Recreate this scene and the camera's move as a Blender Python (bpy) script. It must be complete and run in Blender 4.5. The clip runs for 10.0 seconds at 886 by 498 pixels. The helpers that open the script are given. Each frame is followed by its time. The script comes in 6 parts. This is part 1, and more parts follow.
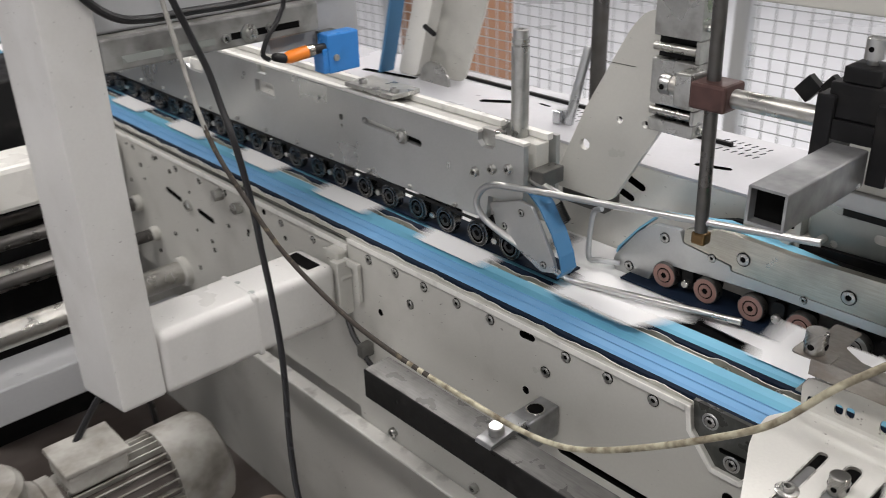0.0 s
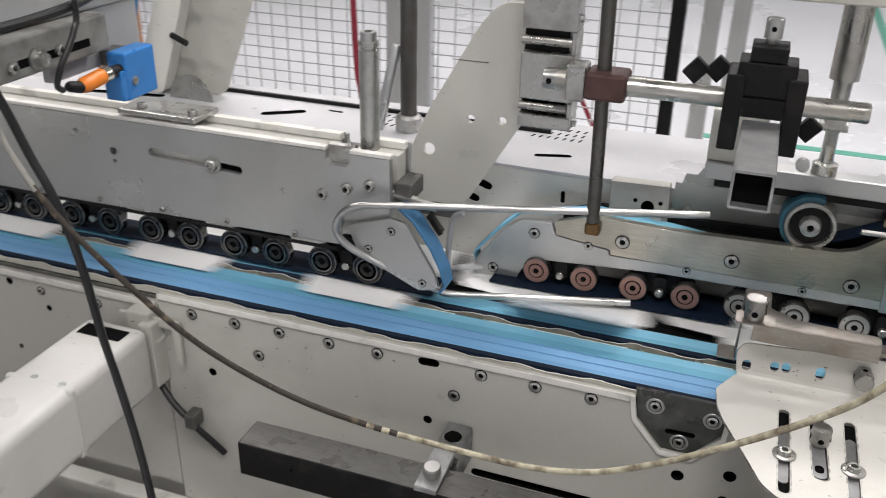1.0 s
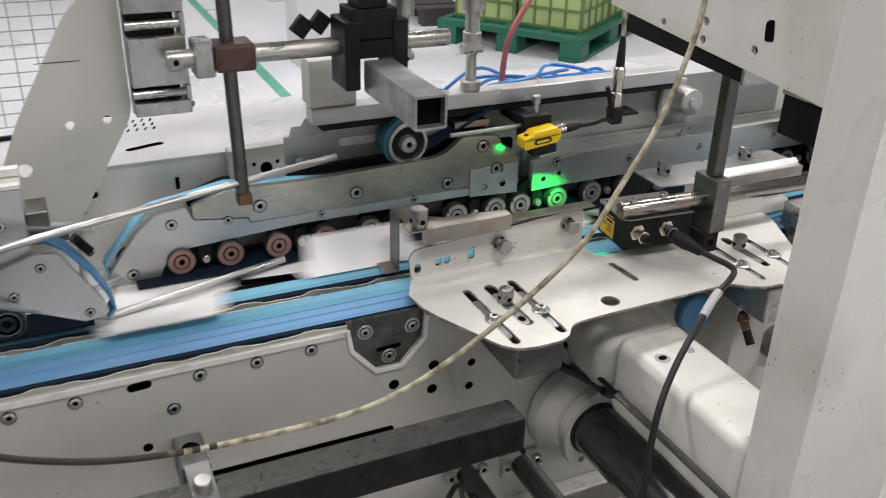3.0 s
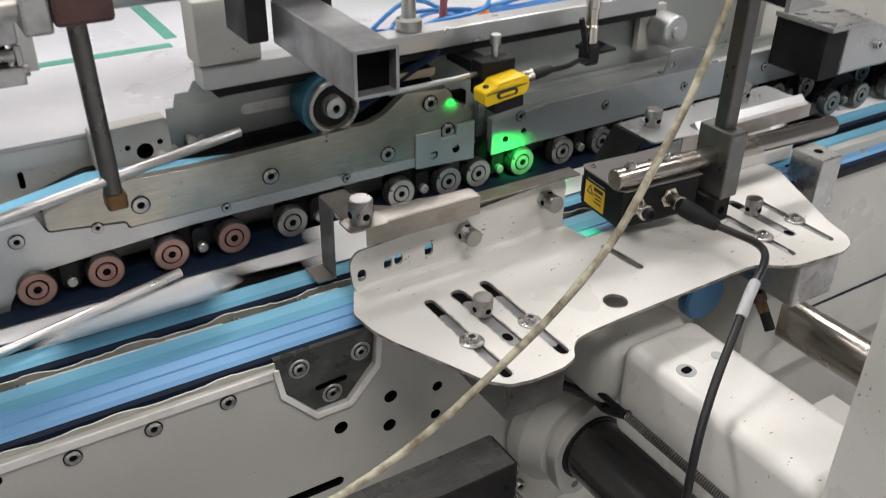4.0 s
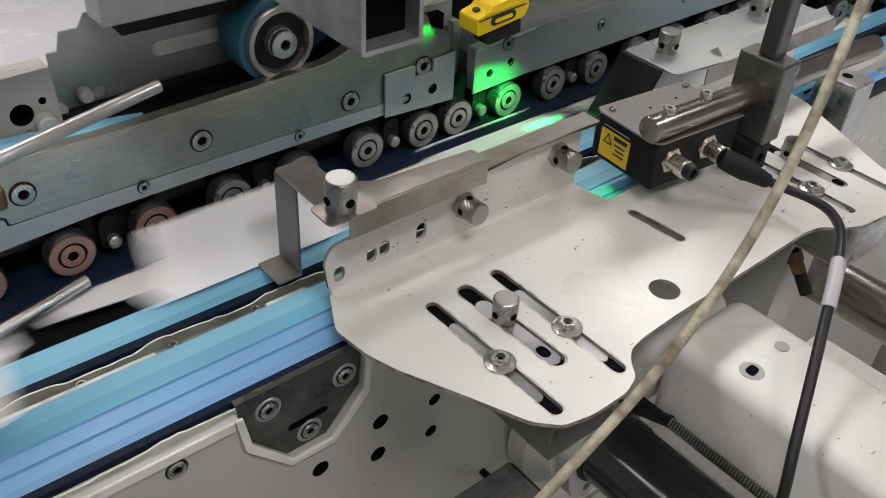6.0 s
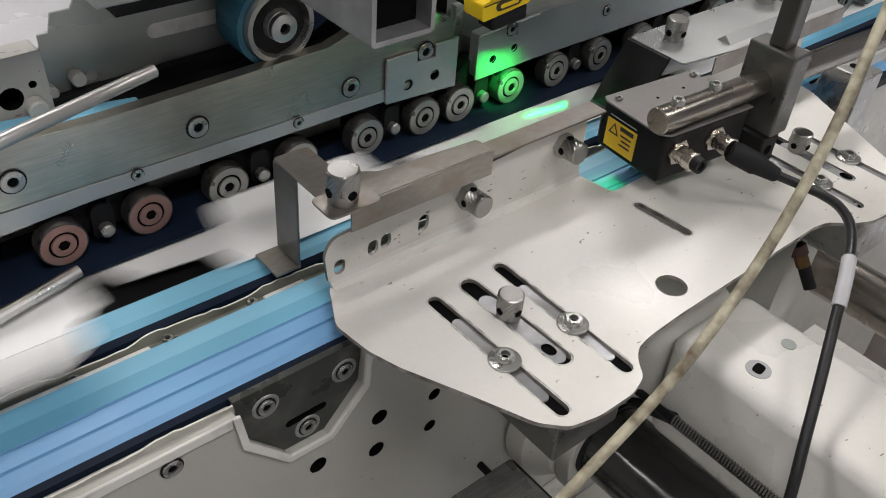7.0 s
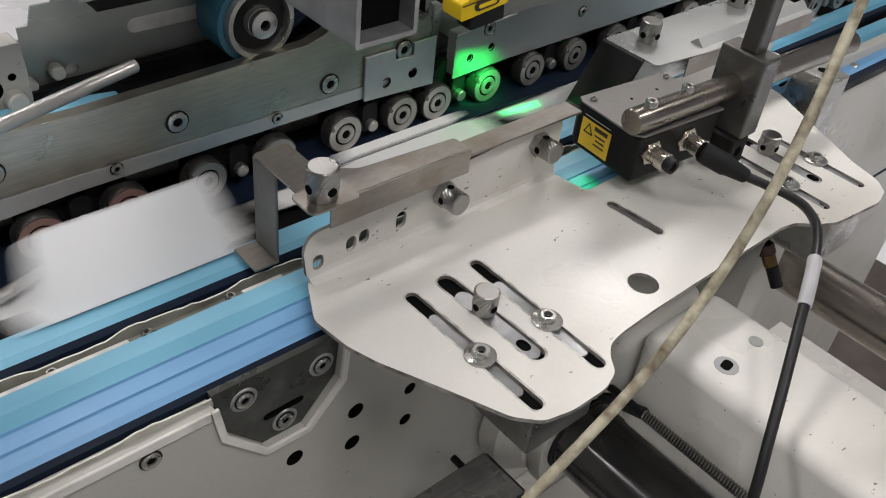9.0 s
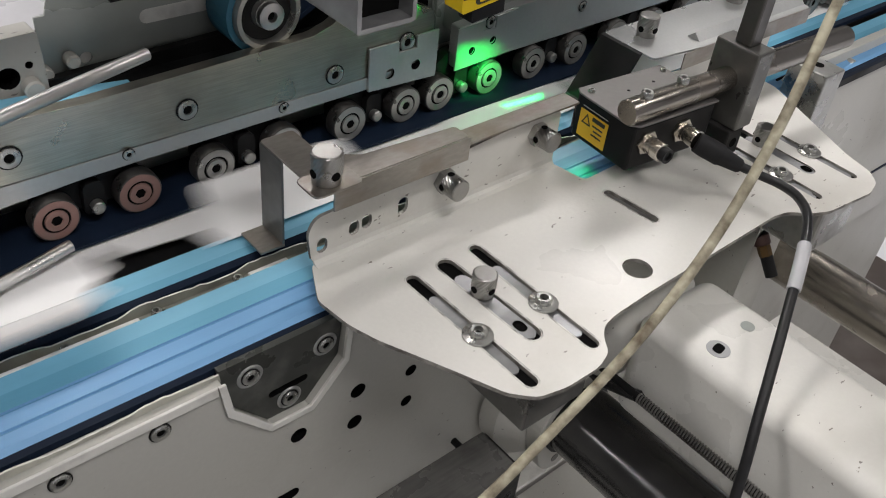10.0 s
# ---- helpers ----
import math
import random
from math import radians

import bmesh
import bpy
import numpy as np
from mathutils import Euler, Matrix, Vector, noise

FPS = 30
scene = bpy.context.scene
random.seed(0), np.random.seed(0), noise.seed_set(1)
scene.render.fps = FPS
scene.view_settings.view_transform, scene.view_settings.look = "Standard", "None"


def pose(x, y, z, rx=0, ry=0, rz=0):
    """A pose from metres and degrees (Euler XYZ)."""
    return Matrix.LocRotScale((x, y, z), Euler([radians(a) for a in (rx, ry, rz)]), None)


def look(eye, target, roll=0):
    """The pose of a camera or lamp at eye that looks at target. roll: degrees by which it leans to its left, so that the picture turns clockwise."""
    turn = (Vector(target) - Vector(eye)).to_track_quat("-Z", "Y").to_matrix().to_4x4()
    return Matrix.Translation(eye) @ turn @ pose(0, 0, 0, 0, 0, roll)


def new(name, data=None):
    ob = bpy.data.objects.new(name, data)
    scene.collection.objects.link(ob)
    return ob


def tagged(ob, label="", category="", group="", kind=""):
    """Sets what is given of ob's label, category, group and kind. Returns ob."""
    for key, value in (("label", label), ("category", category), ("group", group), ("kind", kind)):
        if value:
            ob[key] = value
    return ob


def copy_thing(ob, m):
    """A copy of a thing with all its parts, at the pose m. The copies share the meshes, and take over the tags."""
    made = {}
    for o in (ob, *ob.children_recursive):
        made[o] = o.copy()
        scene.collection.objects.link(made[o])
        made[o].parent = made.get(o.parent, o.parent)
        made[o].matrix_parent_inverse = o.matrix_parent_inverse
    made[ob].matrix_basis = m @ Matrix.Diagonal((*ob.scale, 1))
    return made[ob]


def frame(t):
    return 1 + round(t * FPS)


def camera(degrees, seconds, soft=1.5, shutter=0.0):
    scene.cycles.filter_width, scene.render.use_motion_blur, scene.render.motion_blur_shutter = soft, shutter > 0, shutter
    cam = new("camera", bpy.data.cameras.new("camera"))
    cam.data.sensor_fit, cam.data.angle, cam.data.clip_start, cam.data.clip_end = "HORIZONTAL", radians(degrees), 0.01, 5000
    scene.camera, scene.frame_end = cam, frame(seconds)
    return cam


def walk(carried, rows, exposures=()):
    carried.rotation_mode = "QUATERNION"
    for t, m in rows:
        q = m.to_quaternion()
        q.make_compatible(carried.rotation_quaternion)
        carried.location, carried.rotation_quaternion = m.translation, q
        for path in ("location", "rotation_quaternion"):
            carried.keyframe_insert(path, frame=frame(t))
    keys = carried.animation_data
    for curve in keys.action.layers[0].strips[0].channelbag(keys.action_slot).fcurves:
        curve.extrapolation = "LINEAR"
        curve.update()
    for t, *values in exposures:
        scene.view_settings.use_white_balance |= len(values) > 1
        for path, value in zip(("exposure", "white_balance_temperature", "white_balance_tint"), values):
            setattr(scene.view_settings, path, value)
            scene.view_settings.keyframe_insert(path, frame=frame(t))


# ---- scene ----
cam = camera(52.5, 10.0, soft=1.0, shutter=0.3)
METRES, EYE, TILT, LEAN, TURN = 1.5, 1.46, -26.0, 1.5, 47.3
ROWS = [
    (0.0, 0.0, 0.0, 0.0, 0.0, 0.0, 0.0),
    (0.5, -0.1467, 0.0426, 0.0201, -14.34, -0.94, 4.7),
    (1.0, -0.2202, 0.1286, 0.0464, -26.09, -2.66, 9.51),
    (1.5, -0.2933, 0.2, 0.081, -38.79, -6.24, 13.97),
    (2.0, -0.3933, 0.2445, 0.0972, -53.87, -10.72, 18.15),
    (2.5, -0.4417, 0.2585, 0.1096, -63.13, -14.36, 21.45),
    (2.7, -0.4359, 0.2644, 0.1081, -66.46, -15.43, 22.08),
    (3.8, -0.2604, 0.3631, 0.1094, -76.62, -21.73, 24.27),
    (4.0, -0.2291, 0.3802, 0.1064, -77.9, -24.22, 24.3),
    (4.5, -0.1825, 0.4148, 0.1048, -81.3, -28.98, 24.37),
    (5.0, -0.1435, 0.4431, 0.1121, -84.51, -32.25, 23.84),
    (5.5, -0.1105, 0.4622, 0.1123, -86.0, -33.48, 23.46),
    (7.0, -0.077, 0.4808, 0.1148, -86.53, -35.63, 21.93),
    (7.5, -0.0767, 0.4824, 0.1174, -86.83, -35.96, 21.54),
    (8.0, -0.0792, 0.4817, 0.1188, -87.21, -36.32, 21.07),
    (8.5, -0.0812, 0.4813, 0.1202, -87.5, -36.58, 20.7),
    (9.0, -0.0819, 0.4815, 0.1205, -87.77, -36.44, 20.41),
    (9.5, -0.0828, 0.4813, 0.1208, -87.91, -36.36, 20.26),
    (10.0, -0.0987, 0.4765, 0.1213, -87.19, -36.21, 20.45),
]
walk(cam, [(t, pose(0.8, -0.774, EYE, TILT, LEAN, TURN) @ pose(METRES * x, METRES * y, METRES * z, 90 + pitch, roll, yaw)) for t, x, y, z, yaw, pitch, roll in ROWS],
     exposures=[(0.0, 0.05), (1.2, 0.04), (1.6, -0.11), (2.6, -0.06), (4.2, -0.07), (5.0, -0.11), (5.5, -0.20), (7.0, -0.30), (10.0, -0.30)])

# ---- world and lights ----
world = bpy.data.worlds.new("hall_air")
scene.world = world
world.use_nodes = True
wn = world.node_tree.nodes["Background"]
wn.inputs["Color"].default_value = (0.75, 0.87, 1.0, 1)
wn.inputs["Strength"].default_value = 0.02
LAMP_W = 51.0
# unseen ceiling lamps; the last is added to brighten the machine's front
LAMPS = [(x, y) for x in (-2.6, 0.4, 3.4) for y in (-1.6, 1.6, 4.6)] + [(3.4, -4.6)]
for lx, ly in LAMPS:
    data = bpy.data.lights.new("tube_light", "AREA")
    data.shape, data.size, data.size_y = "RECTANGLE", 1.5, 0.5
    data.energy, data.color = LAMP_W, (1.0, 0.955, 0.945)
    new("tube_light", data).matrix_world = pose(lx, ly, 3.93)


# the green beams of the mark sensor and of the laser sensor
data = bpy.data.lights.new("mark_beam", "AREA")
data.shape, data.size, data.size_y, data.spread = "RECTANGLE", 0.045, 0.004, radians(46)
data.energy, data.color = 0.075, (0.0, 1.0, 0.10)
new("mark_beam", data).matrix_world = look((0.738, 0.150, 0.942), (0.749, 0.187, 0.896))
data = bpy.data.lights.new("mark_side_beam", "SPOT")
data.energy, data.color, data.spot_size, data.spot_blend, data.shadow_soft_size = 0.05, (0.0, 1.0, 0.10), radians(34), 0.9, 0.002
new("mark_side_beam", data).matrix_world = look((0.682, 0.156, 0.966), (0.663, 0.188, 0.968))
for name, eye, target, wide, deep, watts, spread in (("laser_line", (0.795, 0.0668, 0.903), (0.803, 0.150, 0.858), 0.075, 0.004, 0.010, 2), ("laser_spill", (0.752, 0.036, 0.8775), (0.752, 0.0355, 0.862), 0.034, 0.022, 0.0042, 40)):
    data = bpy.data.lights.new(name, "AREA")
    data.shape, data.size, data.size_y, data.spread = "RECTANGLE", wide, deep, radians(spread)
    data.energy, data.color = watts, (0.0, 1.0, 0.16)
    new(name, data).matrix_world = look(eye, target)


# ---- materials ----
def material(name, color, rough=0.5, metal=0.0, vary=0.12, grain=40.0, stretch=(1, 1, 1), bump=0.0, dirt=None, dirt_at=0.62, dirt_scale=6.0,
             rough_vary=0.15, coat=0.0, per_object=0.0, chips=None, spec=0.5):
    m = bpy.data.materials.new(name)
    m.use_nodes = True
    n, l = m.node_tree.nodes, m.node_tree.links
    p = n["Principled BSDF"]
    p.inputs["Metallic"].default_value = metal
    p.inputs["Specular IOR Level"].default_value = spec
    if coat:
        p.inputs["Coat Weight"].default_value, p.inputs["Coat Roughness"].default_value = coat, 0.15
    tc, mp = n.new("ShaderNodeTexCoord"), n.new("ShaderNodeMapping")
    mp.inputs["Scale"].default_value = stretch
    l.new(tc.outputs["Object"], mp.inputs["Vector"])
    fine, wide = n.new("ShaderNodeTexNoise"), n.new("ShaderNodeTexNoise")
    fine.inputs["Scale"].default_value, fine.inputs["Detail"].default_value = grain, 5
    wide.inputs["Scale"].default_value, wide.inputs["Detail"].default_value = dirt_scale, 6
    l.new(mp.outputs[0], fine.inputs["Vector"])
    l.new(tc.outputs["Object"], wide.inputs["Vector"])
    mix = n.new("ShaderNodeMix")
    mix.data_type = "RGBA"
    dark = [c * (1 - vary) for c in color]
    light = [min(1, c * (1 + vary)) for c in color]
    mix.inputs["A"].default_value, mix.inputs["B"].default_value = (*dark, 1), (*light, 1)
    l.new(fine.outputs["Fac"], mix.inputs["Factor"])
    out = mix.outputs["Result"]
    if dirt:
        ramp = n.new("ShaderNodeMapRange")
        ramp.inputs["From Min"].default_value, ramp.inputs["From Max"].default_value = dirt_at - 0.08, dirt_at + 0.22
        l.new(wide.outputs["Fac"], ramp.inputs["Value"])
        over = n.new("ShaderNodeMix")
        over.data_type = "RGBA"
        l.new(ramp.outputs[0], over.inputs["Factor"])
        l.new(out, over.inputs["A"])
        over.inputs["B"].default_value = (*dirt, 1)
        out = over.outputs["Result"]
    if chips:
        spots, long = n.new("ShaderNodeTexNoise"), n.new("ShaderNodeMapping")
        long.inputs["Scale"].default_value, long.inputs["Rotation"].default_value = (1.0, 2.4, 2.4), (0.3, 0.5, 0.6)
        l.new(tc.outputs["Object"], long.inputs["Vector"])
        spots.inputs["Scale"].default_value, spots.inputs["Detail"].default_value = 95, 2
        l.new(long.outputs[0], spots.inputs["Vector"])
        where = n.new("ShaderNodeMath")
        where.operation = "MULTIPLY_ADD"
        l.new(wide.outputs["Fac"], where.inputs[0])
        where.inputs[1].default_value = 0.22
        l.new(spots.outputs["Fac"], where.inputs[2])
        cut = n.new("ShaderNodeMapRange")
        cut.inputs["From Min"].default_value, cut.inputs["From Max"].default_value = 0.846, 0.862
        l.new(where.outputs[0], cut.inputs["Value"])
        chip = n.new("ShaderNodeMix")
        chip.data_type = "RGBA"
        l.new(cut.outputs[0], chip.inputs["Factor"])
        l.new(out, chip.inputs["A"])
        chip.inputs["B"].default_value = (*chips, 1)
        out = chip.outputs["Result"]
    if per_object:
        info, hue = n.new("ShaderNodeObjectInfo"), n.new("ShaderNodeHueSaturation")
        rng = n.new("ShaderNodeMapRange")
        rng.inputs["To Min"].default_value, rng.inputs["To Max"].default_value = 1 - per_object, 1 + per_object
        l.new(info.outputs["Random"], rng.inputs["Value"])
        l.new(rng.outputs[0], hue.inputs["Value"])
        l.new(out, hue.inputs["Color"])
        out = hue.outputs["Color"]
    l.new(out, p.inputs["Base Color"])
    rr = n.new("ShaderNodeMapRange")
    rr.inputs["To Min"].default_value, rr.inputs["To Max"].default_value = max(0.03, rough - rough_vary), min(1, rough + rough_vary)
    rr.inputs["From Min"].default_value, rr.inputs["From Max"].default_value = 0.3, 0.7
    l.new(wide.outputs["Fac"], rr.inputs["Value"])
    l.new(rr.outputs[0], p.inputs["Roughness"])
    if bump:
        b = n.new("ShaderNodeBump")
        b.inputs["Strength"].default_value, b.inputs["Distance"].default_value = 0.35, bump
        l.new(fine.outputs["Fac"], b.inputs["Height"])
        l.new(b.outputs[0], p.inputs["Normal"])
    return m


def glow(name, color, strength):
    m = bpy.data.materials.new(name)
    m.use_nodes = True
    p = m.node_tree.nodes["Principled BSDF"]
    p.inputs["Base Color"].default_value = (*color, 1)
    p.inputs["Emission Color"].default_value, p.inputs["Emission Strength"].default_value = (*color, 1), strength
    return m


GREY = material("grey_machine_paint", (0.47, 0.465, 0.43), 0.42, vary=0.05, grain=220, bump=0.0004, dirt=(0.33, 0.32, 0.29), dirt_at=0.60, chips=(0.2, 0.19, 0.18))
WHITE = material("white_machine_paint", (0.68, 0.67, 0.63), 0.36, vary=0.04, grain=260, bump=0.0004, dirt=(0.52, 0.50, 0.45), dirt_at=0.6, chips=(0.22, 0.2, 0.18))
# greyer than WHITE, for the left yoke
DULLWHITE = material("dull_white_paint", (0.53, 0.525, 0.505), 0.42, vary=0.05, grain=220, bump=0.0004, dirt=(0.42, 0.41, 0.385), dirt_at=0.58, chips=(0.2, 0.19, 0.18))
EDGE = material("bare_paint_edge", (0.72, 0.71, 0.67), 0.5, vary=0.06, grain=90, dirt=(0.3, 0.29, 0.27), dirt_at=0.62, dirt_scale=30)
NICKEL = material("plated_steel", (0.47, 0.48, 0.475), 0.36, metal=0.75, vary=0.06, grain=300, bump=0.0003, dirt=(0.4, 0.4, 0.39), dirt_at=0.6)
BRUSHED = material("brushed_steel", (0.46, 0.44, 0.375), 0.31, metal=0.95, vary=0.30, grain=160, stretch=(0.25, 1, 6), bump=0.0004, dirt=(0.26, 0.255, 0.23), dirt_at=0.55, dirt_scale=11, rough_vary=0.08)
SHEET = material("worn_steel_sheet", (0.33, 0.31, 0.285), 0.33, metal=0.95, vary=0.2, grain=120, stretch=(1, 3, 3), dirt=(0.24, 0.195, 0.16), dirt_at=0.56, dirt_scale=26, rough_vary=0.05)
STEEL = material("machined_steel", (0.45, 0.45, 0.43), 0.33, metal=0.9, vary=0.12, grain=200, dirt=(0.25, 0.24, 0.22), dirt_at=0.6, dirt_scale=30)
CHROME = material("bright_steel_rod", (0.52, 0.52, 0.51), 0.31, metal=1.0, vary=0.06, grain=120, dirt=(0.40, 0.395, 0.38), dirt_at=0.58, dirt_scale=25, rough_vary=0.05)
DARKROD = material("dark_oiled_rod", (0.115, 0.11, 0.105), 0.36, metal=0.85, vary=0.12, grain=90, dirt=(0.1, 0.09, 0.08), dirt_scale=30)
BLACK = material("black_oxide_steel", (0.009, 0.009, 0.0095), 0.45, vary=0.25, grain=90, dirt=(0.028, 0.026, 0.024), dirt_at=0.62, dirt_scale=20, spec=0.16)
RUBBER = material("black_rubber", (0.013, 0.013, 0.014), 0.5, vary=0.2, grain=120, spec=0.25)
# near-black colour stands in for shade inside bores, slots and gaps
HOLE = material("hole_shade_black", (0.004, 0.004, 0.004), 0.85, vary=0.2, spec=0.06)
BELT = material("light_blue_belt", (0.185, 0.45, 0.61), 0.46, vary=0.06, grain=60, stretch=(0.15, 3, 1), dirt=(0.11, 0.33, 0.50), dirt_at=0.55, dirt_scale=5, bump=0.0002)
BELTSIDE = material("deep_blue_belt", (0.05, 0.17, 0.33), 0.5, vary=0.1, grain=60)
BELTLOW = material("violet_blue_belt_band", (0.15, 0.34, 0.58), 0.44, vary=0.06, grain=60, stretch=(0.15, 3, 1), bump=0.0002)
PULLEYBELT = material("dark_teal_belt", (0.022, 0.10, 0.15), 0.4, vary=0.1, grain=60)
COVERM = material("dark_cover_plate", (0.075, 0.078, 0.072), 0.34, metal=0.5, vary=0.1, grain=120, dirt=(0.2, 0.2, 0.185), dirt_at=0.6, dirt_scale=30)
# darker band puts a reflection's gradient across the belt into the colour
BELTMID = material("blue_belt_reflection_band", (0.125, 0.36, 0.51), 0.44, vary=0.08, grain=60, stretch=(0.15, 3, 1), dirt=(0.14, 0.37, 0.53), dirt_at=0.55, dirt_scale=5, bump=0.0002)
DARKCLAMP = material("dark_phosphated_steel", (0.14, 0.138, 0.13), 0.4, metal=0.7, vary=0.15, grain=120, dirt=(0.22, 0.215, 0.2), dirt_at=0.6, dirt_scale=40)
GROOVE = material("blue_belt_groove", (0.085, 0.26, 0.43), 0.5, vary=0.1, grain=60)
SIDEWORN = material("worn_cut_edge", (0.30, 0.285, 0.26), 0.55, vary=0.3, grain=260, dirt=(0.08, 0.07, 0.06), dirt_at=0.5, dirt_scale=90)
BROWNSHADE = material("dark_brown_shade", (0.06, 0.048, 0.042), 0.5, vary=0.25, grain=12, dirt=(0.16, 0.14, 0.13), dirt_at=0.55, dirt_scale=5)
NAVY = material("navy_belt", (0.007, 0.014, 0.03), 0.6, vary=0.15, grain=60, spec=0.15)
OLIVELT = material("pale_worn_strip", (0.46, 0.455, 0.40), 0.45, vary=0.15, grain=80, dirt=(0.2, 0.19, 0.165), dirt_at=0.58, dirt_scale=22)
OLIVE = material("grey_olive_guide", (0.30, 0.30, 0.255), 0.5, vary=0.15, grain=80, dirt=(0.12, 0.115, 0.10), dirt_at=0.56, dirt_scale=18)
CARD = material("white_coated_board", (0.89, 0.89, 0.89), 0.32, vary=0.02, grain=30, rough_vary=0.05)
PINK = material("worn_pink_roller", (0.30, 0.175, 0.15), 0.45, metal=0.2, vary=0.12, grain=150, dirt=(0.25, 0.2, 0.18), dirt_scale=40, per_object=0.12)
STEELROLL = material("steel_roller_face", (0.40, 0.39, 0.37), 0.36, metal=0.7, vary=0.12, grain=150, dirt=(0.2, 0.19, 0.18), dirt_scale=40, per_object=0.15)
BRASS = material("dull_brass", (0.16, 0.10, 0.045), 0.42, metal=0.9, vary=0.15, grain=120)
BROWN = material("rusty_brown_clamp", (0.085, 0.045, 0.04), 0.5, metal=0.4, vary=0.3, grain=60, dirt=(0.035, 0.025, 0.022), dirt_scale=25)
DKPLATE = material("dark_grey_green_plate", (0.32, 0.34, 0.32), 0.34, metal=0.3, vary=0.05, grain=120, dirt=(0.2, 0.22, 0.21), dirt_scale=4)
YELLOW = material("yellow_plastic", (0.80, 0.55, 0.012), 0.38, vary=0.04)
LABEL = material("yellow_label", (0.82, 0.50, 0.03), 0.45, vary=0.03)
INK = material("black_ink", (0.03, 0.028, 0.02), 0.5, vary=0.05)
BLUEP = material("blue_plastic", (0.03, 0.20, 0.55), 0.35, vary=0.06, dirt=(0.02, 0.13, 0.38), dirt_scale=20)
ORANGE = material("orange_plug", (0.80, 0.22, 0.02), 0.4, vary=0.06)
TAN = material("dirty_cream_cable", (0.44, 0.41, 0.30), 0.55, vary=0.2, grain=160, bump=0.0008, dirt=(0.085, 0.06, 0.034), dirt_at=0.46, dirt_scale=75)
TANDARK = material("blackened_cream_cable", (0.036, 0.03, 0.025), 0.7, vary=0.35, grain=160, bump=0.0008, dirt=(0.30, 0.25, 0.16), dirt_at=0.64, dirt_scale=70, spec=0.25)
TANGREY = material("greyed_cream_cable", (0.24, 0.235, 0.215), 0.55, vary=0.2, grain=160, bump=0.0006, dirt=(0.06, 0.05, 0.04), dirt_at=0.6, dirt_scale=60)
BLKCABLE = material("black_cable", (0.013, 0.013, 0.014), 0.36, vary=0.2, grain=80, bump=0.0005, spec=0.4)
SILVER = material("nickel_connector", (0.62, 0.58, 0.52), 0.25, metal=1.0, vary=0.08)
FLOORM = material("pale_epoxy_floor", (0.66, 0.67, 0.70), 0.34, vary=0.10, grain=1.6, dirt_scale=0.8)
BEDTOP = material("pale_grey_sheet_metal", (0.52, 0.52, 0.54), 0.34, vary=0.05, grain=160, dirt=(0.40, 0.40, 0.41), dirt_at=0.6, dirt_scale=4)
BEDM = material("mid_grey_sheet_metal", (0.36, 0.365, 0.37), 0.4, vary=0.05, grain=160, dirt=(0.27, 0.27, 0.27), dirt_at=0.6, dirt_scale=4)
WALLM = material("white_hall_wall", (0.60, 0.61, 0.64), 0.7, vary=0.03, grain=8)
CEIL = material("grey_ceiling", (0.22, 0.22, 0.22), 0.8, vary=0.05)
LINE = material("green_floor_line", (0.10, 0.36, 0.27), 0.45, vary=0.1, grain=20, dirt=(0.3, 0.45, 0.4), dirt_scale=8)
WIRE = material("galvanised_mesh_wire", (0.50, 0.51, 0.52), 0.45, metal=0.4, vary=0.1)
ALU = material("aluminium_profile", (0.55, 0.56, 0.57), 0.35, metal=0.8, vary=0.08, stretch=(4, 4, 0.2))
PALLETM = material("dark_green_plastic", (0.012, 0.12, 0.075), 0.45, vary=0.15)
CRATEM = material("pale_green_plastic", (0.40, 0.52, 0.22), 0.45, vary=0.08)
REDHOSE = material("dark_red_hose", (0.22, 0.012, 0.03), 0.4, vary=0.1)
BLUEHOSE = material("bright_blue_tube", (0.05, 0.24, 0.60), 0.35, vary=0.1)
WOOD = material("brown_board", (0.32, 0.17, 0.10), 0.6, vary=0.15, grain=12, stretch=(1, 1, 0.2))
MOTORM = material("dusty_grey_motor_paint", (0.36, 0.35, 0.32), 0.6, vary=0.12, dirt=(0.13, 0.115, 0.095), dirt_at=0.47, dirt_scale=14, grain=60, bump=0.0006)
LAMPGLOW = glow("lamp_diffuser", (1.0, 0.97, 0.92), 5.0)
GREENLED = glow("green_led", (0.02, 1.0, 0.25), 12.0)
SLEEVE = material("white_cable_sleeve", (0.46, 0.46, 0.48), 0.35, vary=0.1)


# ---- mesh helpers ----
def link(name, bm, mat, parent=None, label="", bevel=0.0, smooth=False, m=None, round_edge=False):
    me = bpy.data.meshes.new(name)
    bmesh.ops.recalc_face_normals(bm, faces=bm.faces)
    bm.to_mesh(me)
    bm.free()
    for mt in (mat if isinstance(mat, (list, tuple)) else [mat]):
        me.materials.append(mt)
    if smooth:
        me.shade_smooth()
        me.set_sharp_from_angle(angle=radians(35))
    ob = new(name, me)
    if m is not None:
        ob.matrix_basis = m
    if parent is not None:
        ob.parent = parent
    if label:
        ob["label"] = label
    if bevel:
        b = ob.modifiers.new("edge", "BEVEL")
        b.width, b.segments, b.limit_method, b.angle_limit = bevel, 2, "ANGLE", radians(40)
        if round_edge:
            b.segments = 6
            me.shade_smooth()
            ob.modifiers.new("shading", "WEIGHTED_NORMAL")
    return ob


part = link


def thing(name, label, category, group="", m=None):
    ob = new(name)
    ob.empty_display_size = 0.05
    if m is not None:
        ob.matrix_basis = m
    return tagged(ob, label, category, group)


def B():
    return bmesh.new()


